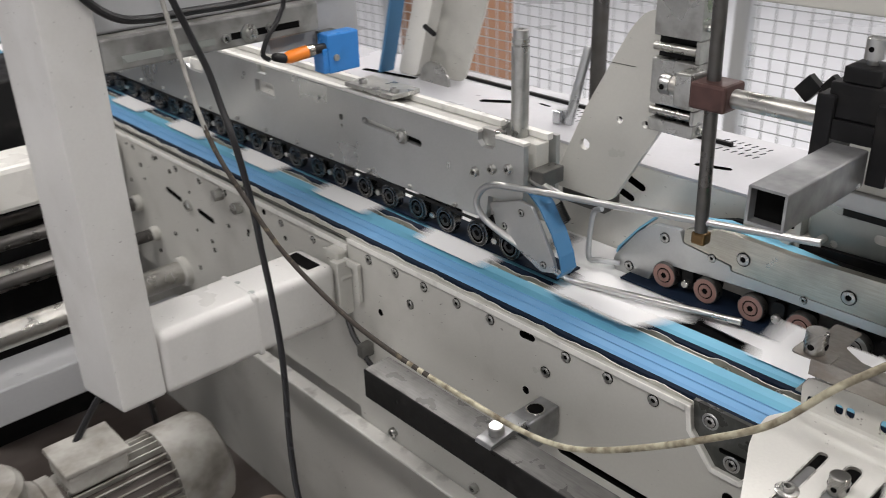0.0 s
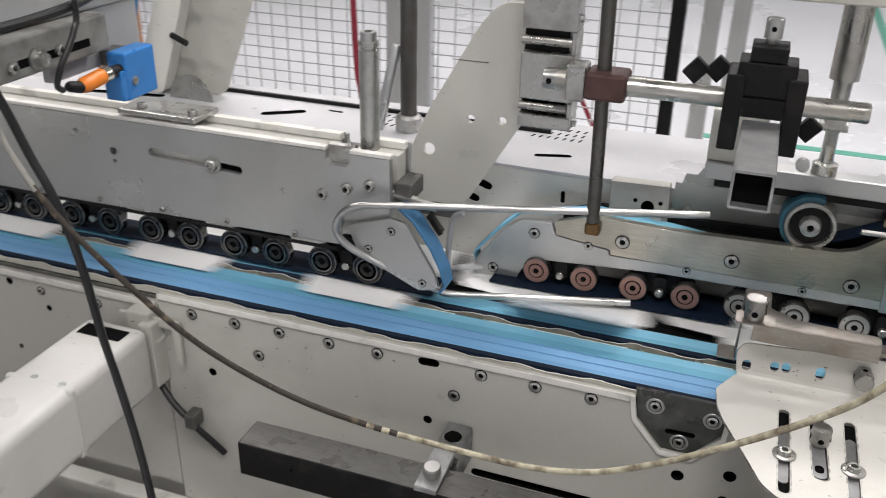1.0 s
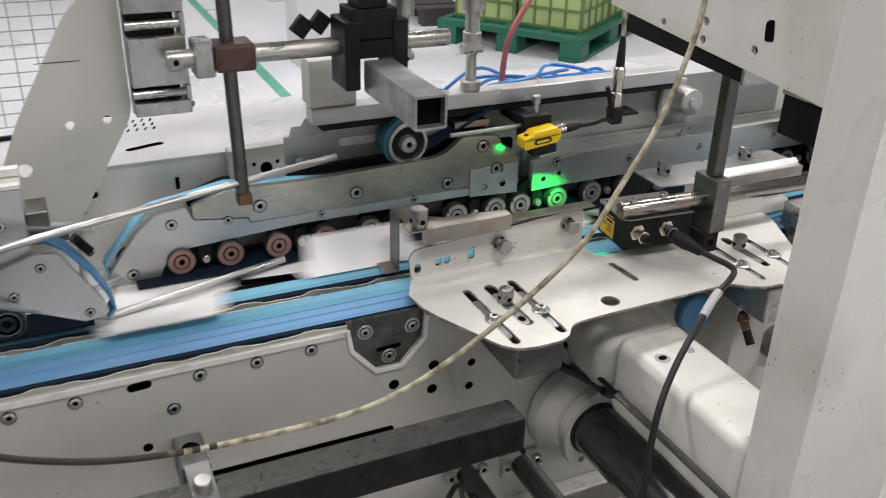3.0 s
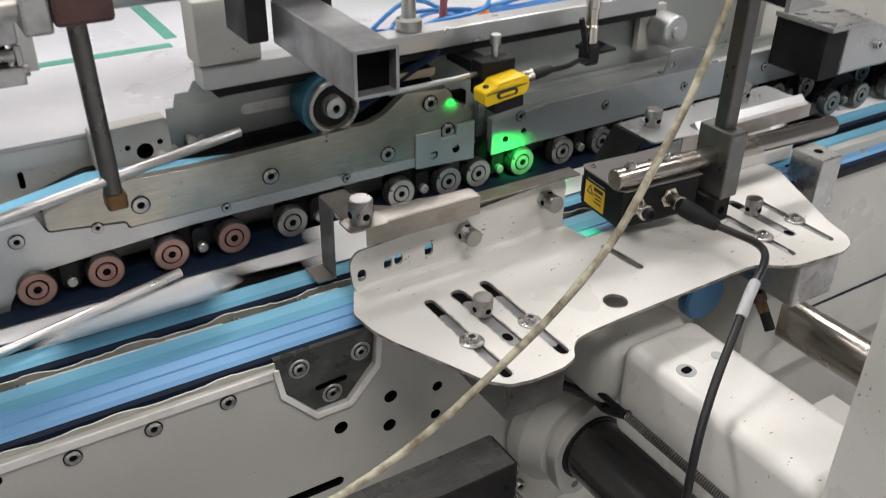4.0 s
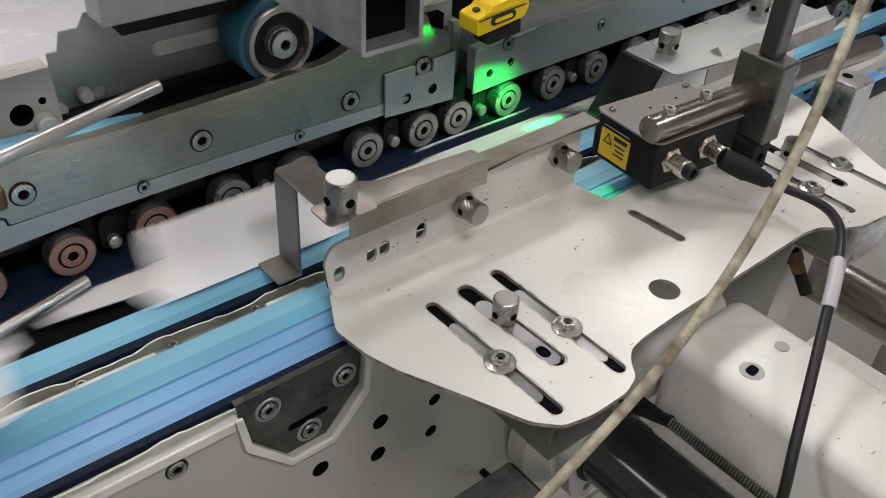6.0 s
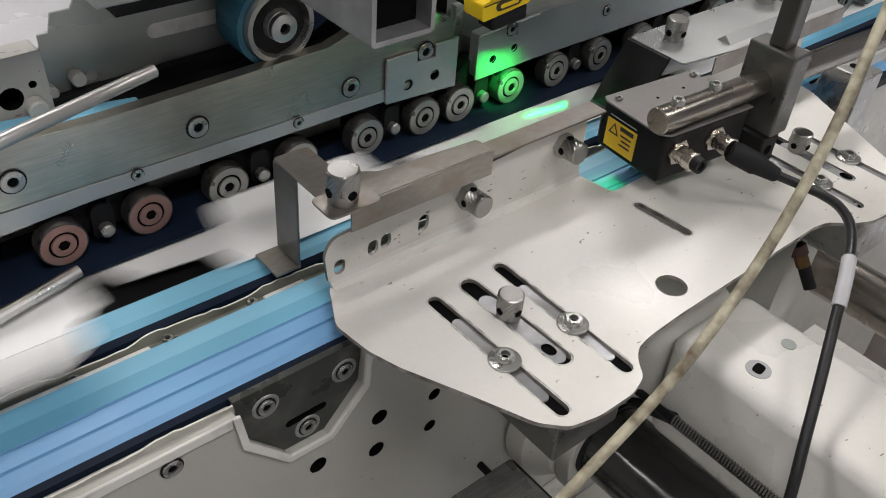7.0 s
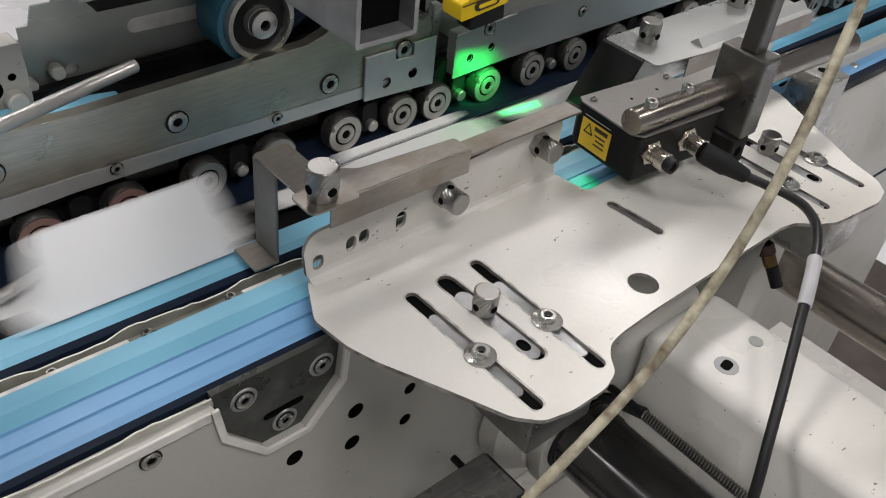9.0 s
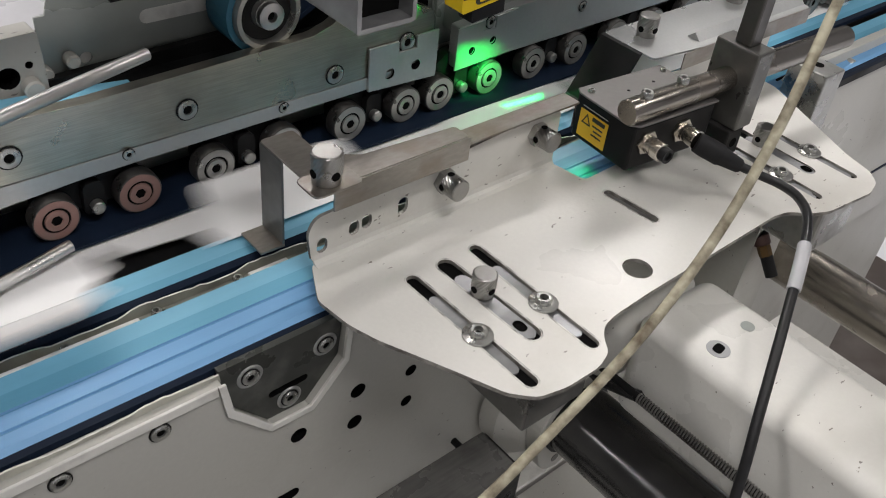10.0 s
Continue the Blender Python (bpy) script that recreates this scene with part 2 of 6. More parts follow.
def box(bm, x0, x1, y0, y1, z0, z1, mi=0):
    v = [bm.verts.new((x, y, z)) for x in (x0, x1) for y in (y0, y1) for z in (z0, z1)]
    for q in ((0, 1, 3, 2), (4, 6, 7, 5), (0, 4, 5, 1), (2, 3, 7, 6), (0, 2, 6, 4), (1, 5, 7, 3)):
        bm.faces.new([v[i] for i in q]).material_index = mi
    return bm


def frame_of(axis):
    a = Vector(axis).normalized()
    u = a.cross(Vector((0, 0, 1)) if abs(a.z) < 0.9 else Vector((1, 0, 0))).normalized()
    return a, u, a.cross(u)


def lathe(bm, at, axis, profile, seg=20, mi=0):
    """Rings of (distance along the axis, radius), closed at both ends."""
    a, u, w = frame_of(axis)
    at = Vector(at)
    rings = []
    for d, r in profile:
        rings.append([bm.verts.new(at + a * d + (u * math.cos(k * math.tau / seg) + w * math.sin(k * math.tau / seg)) * max(r, 1e-5)) for k in range(seg)])
    for p, q in zip(rings, rings[1:]):
        for k in range(seg):
            bm.faces.new((p[k], p[(k + 1) % seg], q[(k + 1) % seg], q[k])).material_index = mi
    bm.faces.new(rings[0]).material_index = mi
    bm.faces.new(rings[-1]).material_index = mi
    return bm


def cyl(bm, a, b, r, seg=16, mi=0):
    d = Vector(b) - Vector(a)
    return lathe(bm, a, d, [(0, r), (d.length, r)], seg, mi)


def circle(cx, cy, r, n=16):
    return [(cx + r * math.cos(k * math.tau / n), cy + r * math.sin(k * math.tau / n)) for k in range(n)]


def slot(x0, y0, x1, y1, r, n=6):
    a = math.atan2(y1 - y0, x1 - x0)
    out = [(x1 + r * math.cos(a - math.pi / 2 + k * math.pi / n), y1 + r * math.sin(a - math.pi / 2 + k * math.pi / n)) for k in range(n + 1)]
    return out + [(x0 + r * math.cos(a + math.pi / 2 + k * math.pi / n), y0 + r * math.sin(a + math.pi / 2 + k * math.pi / n)) for k in range(n + 1)]


def rounded(points, r, n=4):
    """A polygon with its corners rounded."""
    out = []
    for i, p in enumerate(points):
        p, a, b = Vector(p), Vector(points[i - 1]), Vector(points[(i + 1) % len(points)])
        k = min(r, (a - p).length * 0.45, (b - p).length * 0.45)
        s, e = p + (a - p).normalized() * k, p + (b - p).normalized() * k
        for j in range(n + 1):
            t = j / n
            out.append(tuple(s * (1 - t) ** 2 + p * 2 * t * (1 - t) + e * t * t))
    return out


def sheet(bm, outline, lo, hi, axis="y", holes=(), mi=0, side=None, bore=None):
    """A plate: an outline with holes, drawn across the axis and given thickness from lo to hi."""
    from mathutils.geometry import tessellate_polygon
    loops = [outline, *holes]
    flat = [p for loop in loops for p in loop]
    put = {"y": lambda p, d: (p[0], d, p[1]), "z": lambda p, d: (p[0], p[1], d), "x": lambda p, d: (d, p[0], p[1])}[axis]
    tris = tessellate_polygon([[Vector((p[0], p[1], 0)) for p in loop] for loop in loops])
    low, top = [bm.verts.new(put(p, lo)) for p in flat], [bm.verts.new(put(p, hi)) for p in flat]
    for t in tris:
        for face in (low, top):
            try:
                bm.faces.new([face[i] for i in t]).material_index = mi
            except ValueError:
                pass
    k = 0
    for loop in loops:
        n = len(loop)
        for i in range(n):
            a, b = k + i, k + (i + 1) % n
            bm.faces.new((low[a], low[b], top[b], top[a])).material_index = bore if bore is not None and k else mi if side is None else side
        k += n
    return bm


def smooth_path(points, n=8):
    p = [Vector(q) for q in points]
    p = [p[0] * 2 - p[1]] + p + [p[-1] * 2 - p[-2]]
    out = []
    for i in range(1, len(p) - 2):
        for k in range(n):
            t = k / n
            out.append(0.5 * (2 * p[i] + (p[i + 1] - p[i - 1]) * t + (2 * p[i - 1] - 5 * p[i] + 4 * p[i + 1] - p[i + 2]) * t * t + (3 * p[i] - p[i - 1] - 3 * p[i + 1] + p[i + 2]) * t ** 3))
    return out + [p[-2]]


def tube(bm, points, r, seg=10, mi=0):
    rings, u = [], None
    for i, p in enumerate(points):
        d = (points[min(i + 1, len(points) - 1)] - points[max(i - 1, 0)]).normalized()
        u = (frame_of(d)[1] if u is None else (u - d * u.dot(d)).normalized())
        w = d.cross(u)
        rings.append([bm.verts.new(p + (u * math.cos(k * math.tau / seg) + w * math.sin(k * math.tau / seg)) * r) for k in range(seg)])
    for a, b in zip(rings, rings[1:]):
        for k in range(seg):
            bm.faces.new((a[k], a[(k + 1) % seg], b[(k + 1) % seg], b[k])).material_index = mi
    bm.faces.new(rings[0]), bm.faces.new(rings[-1])
    return bm


def band(bm, path, y0, y1, thick, mi=0, closed=False):
    """A belt: a path in x and z with a thickness, from y0 to y1."""
    n = len(path)
    rows = []
    for i, (x, z) in enumerate(path):
        a, b = path[i - 1 if closed or i else 0], path[(i + 1) % n if closed or i < n - 1 else i]
        d = Vector((b[0] - a[0], b[1] - a[1])).normalized()
        nx, nz = -d.y * thick, d.x * thick
        rows.append([bm.verts.new(c) for c in ((x, y0, z), (x, y1, z), (x + nx, y1, z + nz), (x + nx, y0, z + nz))])
    pairs = list(zip(rows, rows[1:])) + ([(rows[-1], rows[0])] if closed else [])
    for a, b in pairs:
        for k in range(4):
            bm.faces.new((a[k], a[(k + 1) % 4], b[(k + 1) % 4], b[k])).material_index = mi
    if not closed:
        bm.faces.new(rows[0]), bm.faces.new(rows[-1])
    return bm


def cap_screw(name, at, axis, r, parent, washer=0.0, mat=None, label=""):
    """A socket head screw whose face looks along the axis."""
    key = ("screw", round(r, 5), round(washer, 5))
    a, u, w = frame_of(axis)
    m = Matrix((u, w, a)).transposed().to_4x4()
    m.translation = Vector(at)
    if key not in SHARED:
        bm = B()
        if washer:
            lathe(bm, (0, 0, 0), (0, 0, 1), [(0, washer), (0.0016, washer), (0.002, washer * 0.93)], 20)
        lathe(bm, (0, 0, 0), (0, 0, 1), [(0, r), (r * 0.75, r), (r * 0.95, r * 0.86), (r * 0.95, r * 0.52), (r * 0.4, r * 0.46)], 16)
        lathe(bm, (0, 0, 0), (0, 0, 1), [(r * 0.38, r * 0.44), (r * 0.42, r * 0.44)], 6, 1)
        me = bpy.data.meshes.new("screw")
        bmesh.ops.recalc_face_normals(bm, faces=bm.faces)
        bm.to_mesh(me)
        bm.free()
        me.materials.append(mat or STEEL)
        me.materials.append(HOLE)
        me.shade_smooth()
        me.set_sharp_from_angle(angle=radians(35))
        SHARED[key] = me
    ob = new(name, SHARED[key])
    ob.parent = parent
    ob.matrix_basis = m
    if label:
        ob["label"] = label
    return ob


SHARED = {}


def flush_screw(at, r, parent, ydir=-1):
    """A screw sunk in a bored seat, its face to the front."""
    key = ("flush", round(r, 5))
    if key not in SHARED:
        bm = B()
        lathe(bm, (0, 0, 0), (0, 0, 1), [(0.0, r * 1.13), (0.0006, r * 1.13), (0.0006, r * 1.04)], 18, 1)
        lathe(bm, (0, 0, 0), (0, 0, 1), [(0.0, r), (0.0016, r * 0.96), (0.0018, r * 0.9), (0.0018, r * 0.48), (0.0005, r * 0.45)], 18, 0)
        lathe(bm, (0, 0, 0), (0, 0, 1), [(0.0004, r * 0.43), (0.0008, r * 0.43)], 6, 2)
        me = bpy.data.meshes.new("screw")
        bmesh.ops.recalc_face_normals(bm, faces=bm.faces)
        bm.to_mesh(me)
        bm.free()
        for mt in (STEEL, BLACK, HOLE):
            me.materials.append(mt)
        me.shade_smooth()
        me.set_sharp_from_angle(angle=radians(35))
        SHARED[key] = me
    ob = new("screw", SHARED[key])
    ob.parent = parent
    ob.matrix_basis = Matrix.Translation(at) @ pose(0, 0, 0, 90)
    return ob


# ---- the hall ----
def hall():
    tagged(link("floor", box(B(), -9, 11, -6, 9, -0.1, 0), FLOORM), "pale grey glossy epoxy factory floor", "floor", kind="structure")
    for name, b in (("wall_north", (-9, 11, 9, 9.2)), ("wall_south", (-9, 11, -6.2, -6)), ("wall_west", (-9.2, -9, -6, 9)), ("wall_east", (11, 11.2, -6, 9))):
        tagged(link(name, box(B(), *b, 0, 5.0), WALLM), "plain white painted factory wall", "wall", kind="structure")
    tagged(link("ceiling", box(B(), -9, 11, -6, 9, 5.0, 5.2), CEIL), "grey factory ceiling", "ceiling", kind="structure")
    for lx, ly in LAMPS:
        lamp = thing("ceiling_light", "long white ceiling light hung under the hall ceiling", "lamp", "hall ceiling lights")
        part("housing", box(B(), lx - 0.78, lx + 0.78, ly - 0.27, ly + 0.27, 3.99, 4.06), WALLM, lamp)
        part("diffuser", box(B(), lx - 0.76, lx + 0.76, ly - 0.255, ly + 0.255, 3.96, 3.989), LAMPGLOW, lamp)
        for dx in (-0.6, 0.6):
            part("hanger", cyl(B(), (lx + dx, ly, 4.06), (lx + dx, ly, 5.0), 0.006, 6), ALU, lamp)
    # brown floor, darkened to stand in for shade and cut bounce under the machine
    tagged(link("oil_mat", box(B(), -2.8, 2.2, -1.3, 0.42, 0.001, 0.006), BROWNSHADE), "dark brown floor strip, darkened for shade under the machine", "floor", kind="structure")
    for i, b in enumerate([(0.16, 1.22, 3.47, 3.53), (1.22, 1.28, 3.6, 8.6), (0.1, 0.16, 2.2, 3.4), (2.0, 6.0, 3.1, 3.16)]):
        tagged(link("floor_line", box(B(), *b, 0.0005, 0.003), LINE), "green painted marking line on the pale floor", "floor marking", "floor lines", kind="structure")
    tagged(link("pillar", box(B(), 1.47, 1.72, 4.1, 4.35, 0, 5.0), WALLM, bevel=0.01), "white square pillar standing on the factory floor", "pillar", kind="structure")


def fence():
    f = thing("safety_fence", "wire mesh safety fence with aluminium posts behind the machine", "fence")
    y = 1.5
    for x in (-3.4, -2.0, -0.56, -0.47, 0.30, 0.37):
        part("post", box(B(), x - 0.022, x + 0.022, y - 0.022, y + 0.022, 0, 2.0), ALU, f, bevel=0.004)
    part("post", box(B(), 0.2, 0.235, y - 0.02, y + 0.02, 0, 2.0), BLACK, f, "dark steel post", bevel=0.003)
    for x0, x1 in ((-3.38, -2.02), (-1.98, -0.58), (-0.45, 0.2)):
        bm = B()
        z = 0.12
        while z < 1.95:
            box(bm, x0, x1, y - 0.0015, y + 0.0015, z - 0.0015, z + 0.0015)
            z += 0.034
        x = x0 + 0.02
        while x < x1:
            box(bm, x - 0.0015, x + 0.0015, y - 0.004, y - 0.001, 0.12, 1.95)
            x += 0.05
        tagged(part("mesh_panel", bm, WIRE, f), kind="stuff")
        part("rail", box(B(), x0, x1, y - 0.012, y + 0.012, 0.09, 0.115), ALU, f)
    for pts in ([(-0.70, 1.44, 1.9), (-0.665, 1.42, 1.3), (-0.64, 1.40, 0.80), (-0.625, 1.40, 0.66), (-0.62, 1.40, 0.3), (-0.62, 1.38, 0.012)],
                [(-0.897, 2.40, 1.9), (-0.599, 2.40, 1.3), (-0.326, 2.40, 0.750), (-0.251, 2.40, 0.586), (-0.132, 2.40, 0.359), (0.041, 2.40, 0.009)]):
        tagged(link("air_hose", tube(B(), smooth_path(pts), 0.009, 8), REDHOSE, smooth=True), "dark red air hose hanging beside the mesh fence", "hose", "red hoses")


def pallet_stack():
    p = thing("plastic_pallet", "dark green plastic pallet lying on the pale floor", "pallet", m=pose(2.5, 4.44, 0, 0, 0, 36))
    slots = [rounded([(0.08 + 0.14 * i, -0.92 + 0.24 * j), (0.16 + 0.14 * i, -0.92 + 0.24 * j), (0.16 + 0.14 * i, -0.76 + 0.24 * j), (0.08 + 0.14 * i, -0.76 + 0.24 * j)], 0.01, 2) for i in range(8) for j in range(4)]
    part("deck", sheet(B(), [(0, -1.0), (1.2, -1.0), (1.2, 0), (0, 0)], 0.115, 0.15, "z", slots), PALLETM, p)
    for i in range(3):
        part("runner", box(B(), 0.0, 1.2, -1.0 + i * 0.43, -0.86 + i * 0.43, 0, 0.025), PALLETM, p)
        for j in range(3):
            part("foot", box(B(), j * 0.525, j * 0.525 + 0.15, -1.0 + i * 0.43, -0.86 + i * 0.43, 0.025, 0.115), PALLETM, p, bevel=0.006)
    for i in range(4):
        m = pose(2.5, 4.44, 0.151, 0, 0, 36) @ pose(0.16 + (i % 2) * 0.50, -0.94 + (i // 2) * 0.46, 0)
        c = thing("plastic_crate", "pale green ribbed plastic crate standing on the dark green pallet", "crate", "crates on the pallet", m=m)
        w, d, h = 0.48, 0.44, 0.36
        part("base", box(B(), 0.012, w - 0.012, 0.012, d - 0.012, 0, 0.015), CRATEM, c)
        for q in ((0.012, w - 0.012, 0.012, 0.018), (0.012, w - 0.012, d - 0.018, d - 0.012), (0.012, 0.018, 0.018, d - 0.018), (w - 0.018, w - 0.012, 0.018, d - 0.018)):
            part("side", box(B(), *q, 0.015, h), CRATEM, c)
        for k in range(4):
            z = k * 0.115
            part("ledge", box(B(), 0, w, 0, 0.0118, z, z + 0.014), CRATERIB, c)
            part("ledge", box(B(), 0, 0.0118, 0.012, d, z, z + 0.014), CRATERIB, c)
        for k in range(5):
            part("rib", box(B(), k * 0.1165, k * 0.1165 + 0.012, 0.0015, 0.0117, 0.0145, h), CRATERIB, c)
            part("rib", box(B(), 0.0015, 0.0117, 0.013 + k * 0.1035, 0.025 + k * 0.1035, 0.0145, h), CRATERIB, c)
    k = thing("wooden_pallet", "dark weathered wooden pallet lying on the floor behind the crates", "pallet", m=pose(2.56, 4.86, 0, 0, 0, 84))
    for i in range(5):
        part("board", box(B(), 0.0 + 0.16 * i, 0.13 + 0.16 * i, -0.32, 0, 0.10, 0.122), PALLETDARK, k)
    for i in range(3):
        part("block", box(B(), 0.0 + 0.33 * i, 0.11 + 0.33 * i, -0.30, -0.02, 0.0, 0.0998), PALLETDARK, k)


CRATERIB = material("olive_green_rib", (0.13, 0.20, 0.07), 0.5, vary=0.1)
PALLETDARK = material("dark_weathered_wood", (0.05, 0.045, 0.045), 0.7, vary=0.3, grain=20, stretch=(1, 6, 6))


def far_bed():
    """The far half of the machine: a long sheet-metal bed behind the carriers."""
    t = thing("machine_bed", "light grey sheet-metal machine bed with slots, behind the conveyor", "machine bed")
    holes = [slot(-0.292, 0.316, -0.246, 0.346, 0.0085), slot(-0.205, 0.369, -0.186, 0.368, 0.0035), slot(-0.62, 0.31, -0.5, 0.33, 0.008), slot(0.155, 0.300, 0.195, 0.312, 0.006)]
    for i in range(3):
        for k in range(7):
            holes.append(slot(-0.135 + 0.012 * k, 0.335 + 0.02 * i, -0.135 + 0.012 * k + 0.003, 0.345 + 0.02 * i, 0.0015, 2))
            holes.append(slot(0.125 + 0.012 * k, 0.375 + 0.02 * i, 0.125 + 0.012 * k + 0.003, 0.385 + 0.02 * i, 0.0015, 2))
    part("top_sheet", sheet(B(), [(-1.7, 0.248), (1.9, 0.248), (1.9, 0.50), (-1.7, 0.405)], 0.994, 0.998, "z", holes, bore=1), [BEDTOP, HOLE], t)
    # near-black sheet paints the unlit inside of the bed behind its slots
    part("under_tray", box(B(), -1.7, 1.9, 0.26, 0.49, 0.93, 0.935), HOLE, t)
    part("front_skin", sheet(B(), [(-1.7, 0.45), (1.9, 0.45), (1.9, 0.9935), (-1.7, 0.9935)], 0.249, 0.253, "y", [slot(0.205, 0.955, 0.205, 0.968, 0.0022), slot(0.07, 0.971, 0.098, 0.961, 0.005), slot(0.056, 0.948, 0.08, 0.94, 0.005)], bore=1), [WHITE, HOLE], t, bevel=0.002)
    part("rear_skin", box(B(), -1.7, 1.9, 0.40, 0.403, 0.1, 0.99), GREY, t)
    part("foot_rail", box(B(), -1.7, 1.9, 0.25, 0.40, 0.0, 0.10), GREY, t)
    part("lip", box(B(), -0.6, 0.15, 0.394, 0.40, 0.9985, 1.004), BLACK, t, "dark seam along the back edge")
    r = thing("support_rod", "dark vertical support rod standing on the grey machine bed", "rod")
    part("rod", cyl(B(), (-0.055, 0.33, 0.9985), (-0.055, 0.33, 1.6), 0.0125, 16), DARKROD, r, smooth=True)
    part("foot", lathe(B(), (-0.055, 0.33, 0.9985), (0, 0, 1), [(0, 0.02), (0.02, 0.02), (0.025, 0.015)], 16), STEEL, r, smooth=True)
    s = thing("slanted_pin", "bright slanted steel pin on the machine bed", "rod")
    part("pin", lathe(B(), (-0.099, 0.316, 0.9985), (0.20, 0.10, 1), [(0, 0.0085), (0.02, 0.0085), (0.128, 0.0072), (0.131, 0.0055)], 18), ALU, s, smooth=True)
    part("foot", box(B(), -0.120, -0.106, 0.300, 0.325, 0.9985, 1.020), ALU, s, bevel=0.002)


# ---- lower carriers ----
def side_frame():
    f = thing("side_frame", "light grey painted conveyor side frame with rows of screws", "machine frame")
    top = 0.836
    out = [(-0.293, 0.478), (1.0, 0.478), (1.0, 0.845), (0.463, 0.845), (0.459, 0.802), (0.428, 0.767), (0.394, 0.767), (0.361, 0.805), (0.356, top), (-0.293, top)]
    bores = [(-0.217, 0.727, 0.006), (0.103, 0.733, 0.006), (0.4755, 0.754, 0.0075), (0.4735, 0.716, 0.0075), (0.418, 0.738, 0.0075), (0.532, 0.744, 0.006), (0.53, 0.706, 0.006)]
    holes = [circle(x, z, r) for x, z, r in bores] + [slot(0.095, 0.8205, 0.112, 0.8215, 0.0055), slot(0.17, 0.6675, 0.412, 0.6665, 0.0058)]
    part("side_panel", sheet(B(), out, 0.0, 0.012, "y", holes, bore=1), [GREY, HOLE], f, bevel=0.0012)
    # near-black sheet gives the bores their shade
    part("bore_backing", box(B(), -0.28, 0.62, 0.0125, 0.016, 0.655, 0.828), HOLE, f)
    # the pale ridge along the top edge and round the notch
    part("top_ridge", box(B(), -0.293, 0.352, -0.0028, -0.0002, 0.829, 0.8375), EDGE, f, bevel=0.0008)
    ridge = [(0.352, 0.8375), (0.3575, 0.803), (0.392, 0.7632), (0.4305, 0.7632), (0.4635, 0.8), (0.4665, 0.836)]
    inner = [(0.4605, 0.836), (0.458, 0.8035), (0.428, 0.7695), (0.3945, 0.7695), (0.363, 0.8065), (0.358, 0.8375)]
    part("notch_ridge", sheet(B(), ridge + inner, -0.003, -0.0002, "y"), EDGE, f, bevel=0.0008)
    cover = part("notch_cover", sheet(B(), [(0.357, 0.843), (0.362, 0.806), (0.394, 0.768), (0.428, 0.768), (0.458, 0.803), (0.462, 0.843)], 0.0062, 0.0118, "y", [slot(0.399, 0.7935, 0.427, 0.7945, 0.0034)], bore=1), [COVERM, HOLE], f, "dark grey cover plate with three screws")
    part("cover_backing", box(B(), 0.39, 0.436, 0.0119, 0.0124, 0.785, 0.803), HOLE, f)
    for x, z in ((0.381, 0.824), (0.446, 0.82), (0.4135, 0.781)):
        part("screw_rim", lathe(B(), (x, 0.0061, z), (0, -1, 0), [(0, 0.0108), (0.0008, 0.0100), (0.0008, 0.0084), (0.0003, 0.0080)], 22), NICKEL, cover, smooth=True)
        flush_screw((x, 0.0058, z), 0.0068, cover)
    for x in (-0.24, -0.173, -0.106, -0.034, 0.034, 0.172, 0.24, 0.308):
        flush_screw((x, -0.0004, 0.8155 + 0.008 * (x + 0.24)), 0.0072, f)
    for x, z in ((-0.14, 0.773), (0.138, 0.78)):
        flush_screw((x, -0.0004, z), 0.0072, f)
    part("bottom_flange", box(B(), -0.70, 1.0, -0.028, -0.0002, 0.472, 0.478), EDGE, f, bevel=0.0015)
    for x in (-0.2, 0.0, 0.2, 0.4):
        cap_screw("flange_bolt", (x, -0.0002, 0.496), (0, -1, 0), 0.009, f)
    part("inner_web", box(B(), -1.7, 1.7, 0.018, 0.05, 0.5, 0.835), GREY, f)
    part("foot_beam", box(B(), -1.6, 1.6, 0.05, 0.12, 0.0, 0.5), GREY, f)
    # the section upstream, a little deeper in
    g = thing("side_frame", "light grey upstream conveyor side frame full of small bores", "machine frame")
    rnd = random.Random(4)
    holes = []
    for k in range(34):
        x, z = -1.58 + (k % 17) * 0.073 + rnd.uniform(-0.01, 0.01), (0.775 if k < 17 else 0.70) + rnd.uniform(-0.035, 0.035)
        if not (-1.0 < x < -0.72 and 0.69 < z < 0.75):
            holes.append(circle(x, z, rnd.choice((0.004, 0.005, 0.006)), 10))
    for k in range(10):
        holes.append(circle(-1.3 + 0.09 * k + rnd.uniform(-0.02, 0.02), 0.6 + rnd.uniform(-0.05, 0.05), 0.006, 10))
    holes += [slot(-0.955, 0.735, -0.90, 0.727, 0.006), slot(-0.82, 0.724, -0.765, 0.718, 0.006)]
    part("side_panel", sheet(B(), [(-1.7, 0.5), (-0.297, 0.5), (-0.297, 0.818), (-1.7, 0.818)], 0.003, 0.0145, "y", holes, bore=1), [GREY, HOLE], g, bevel=0.001)
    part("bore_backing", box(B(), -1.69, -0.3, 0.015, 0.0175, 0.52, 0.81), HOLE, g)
    part("top_ridge", box(B(), -1.7, -0.30, 0.0, 0.0028, 0.812, 0.8215), EDGE, g, bevel=0.0008)
    for k in range(13):
        flush_screw((-1.6 + 0.1 * k, 0.0026, 0.797), 0.006, g)
    for x, z in ((-0.71, 0.795), (-0.64, 0.788)):
        part("nut", lathe(B(), (x, 0.003, z), (0, -1, 0), [(0, 0.012), (0.018, 0.012), (0.02, 0.010)], 6), STEEL, g)
    part("slot_bolt", lathe(B(), (-0.862, 0.003, 0.725), (0, -1, 0), [(0, 0.013), (0.006, 0.013), (0.009, 0.009)], 16), STEEL, g, smooth=True)
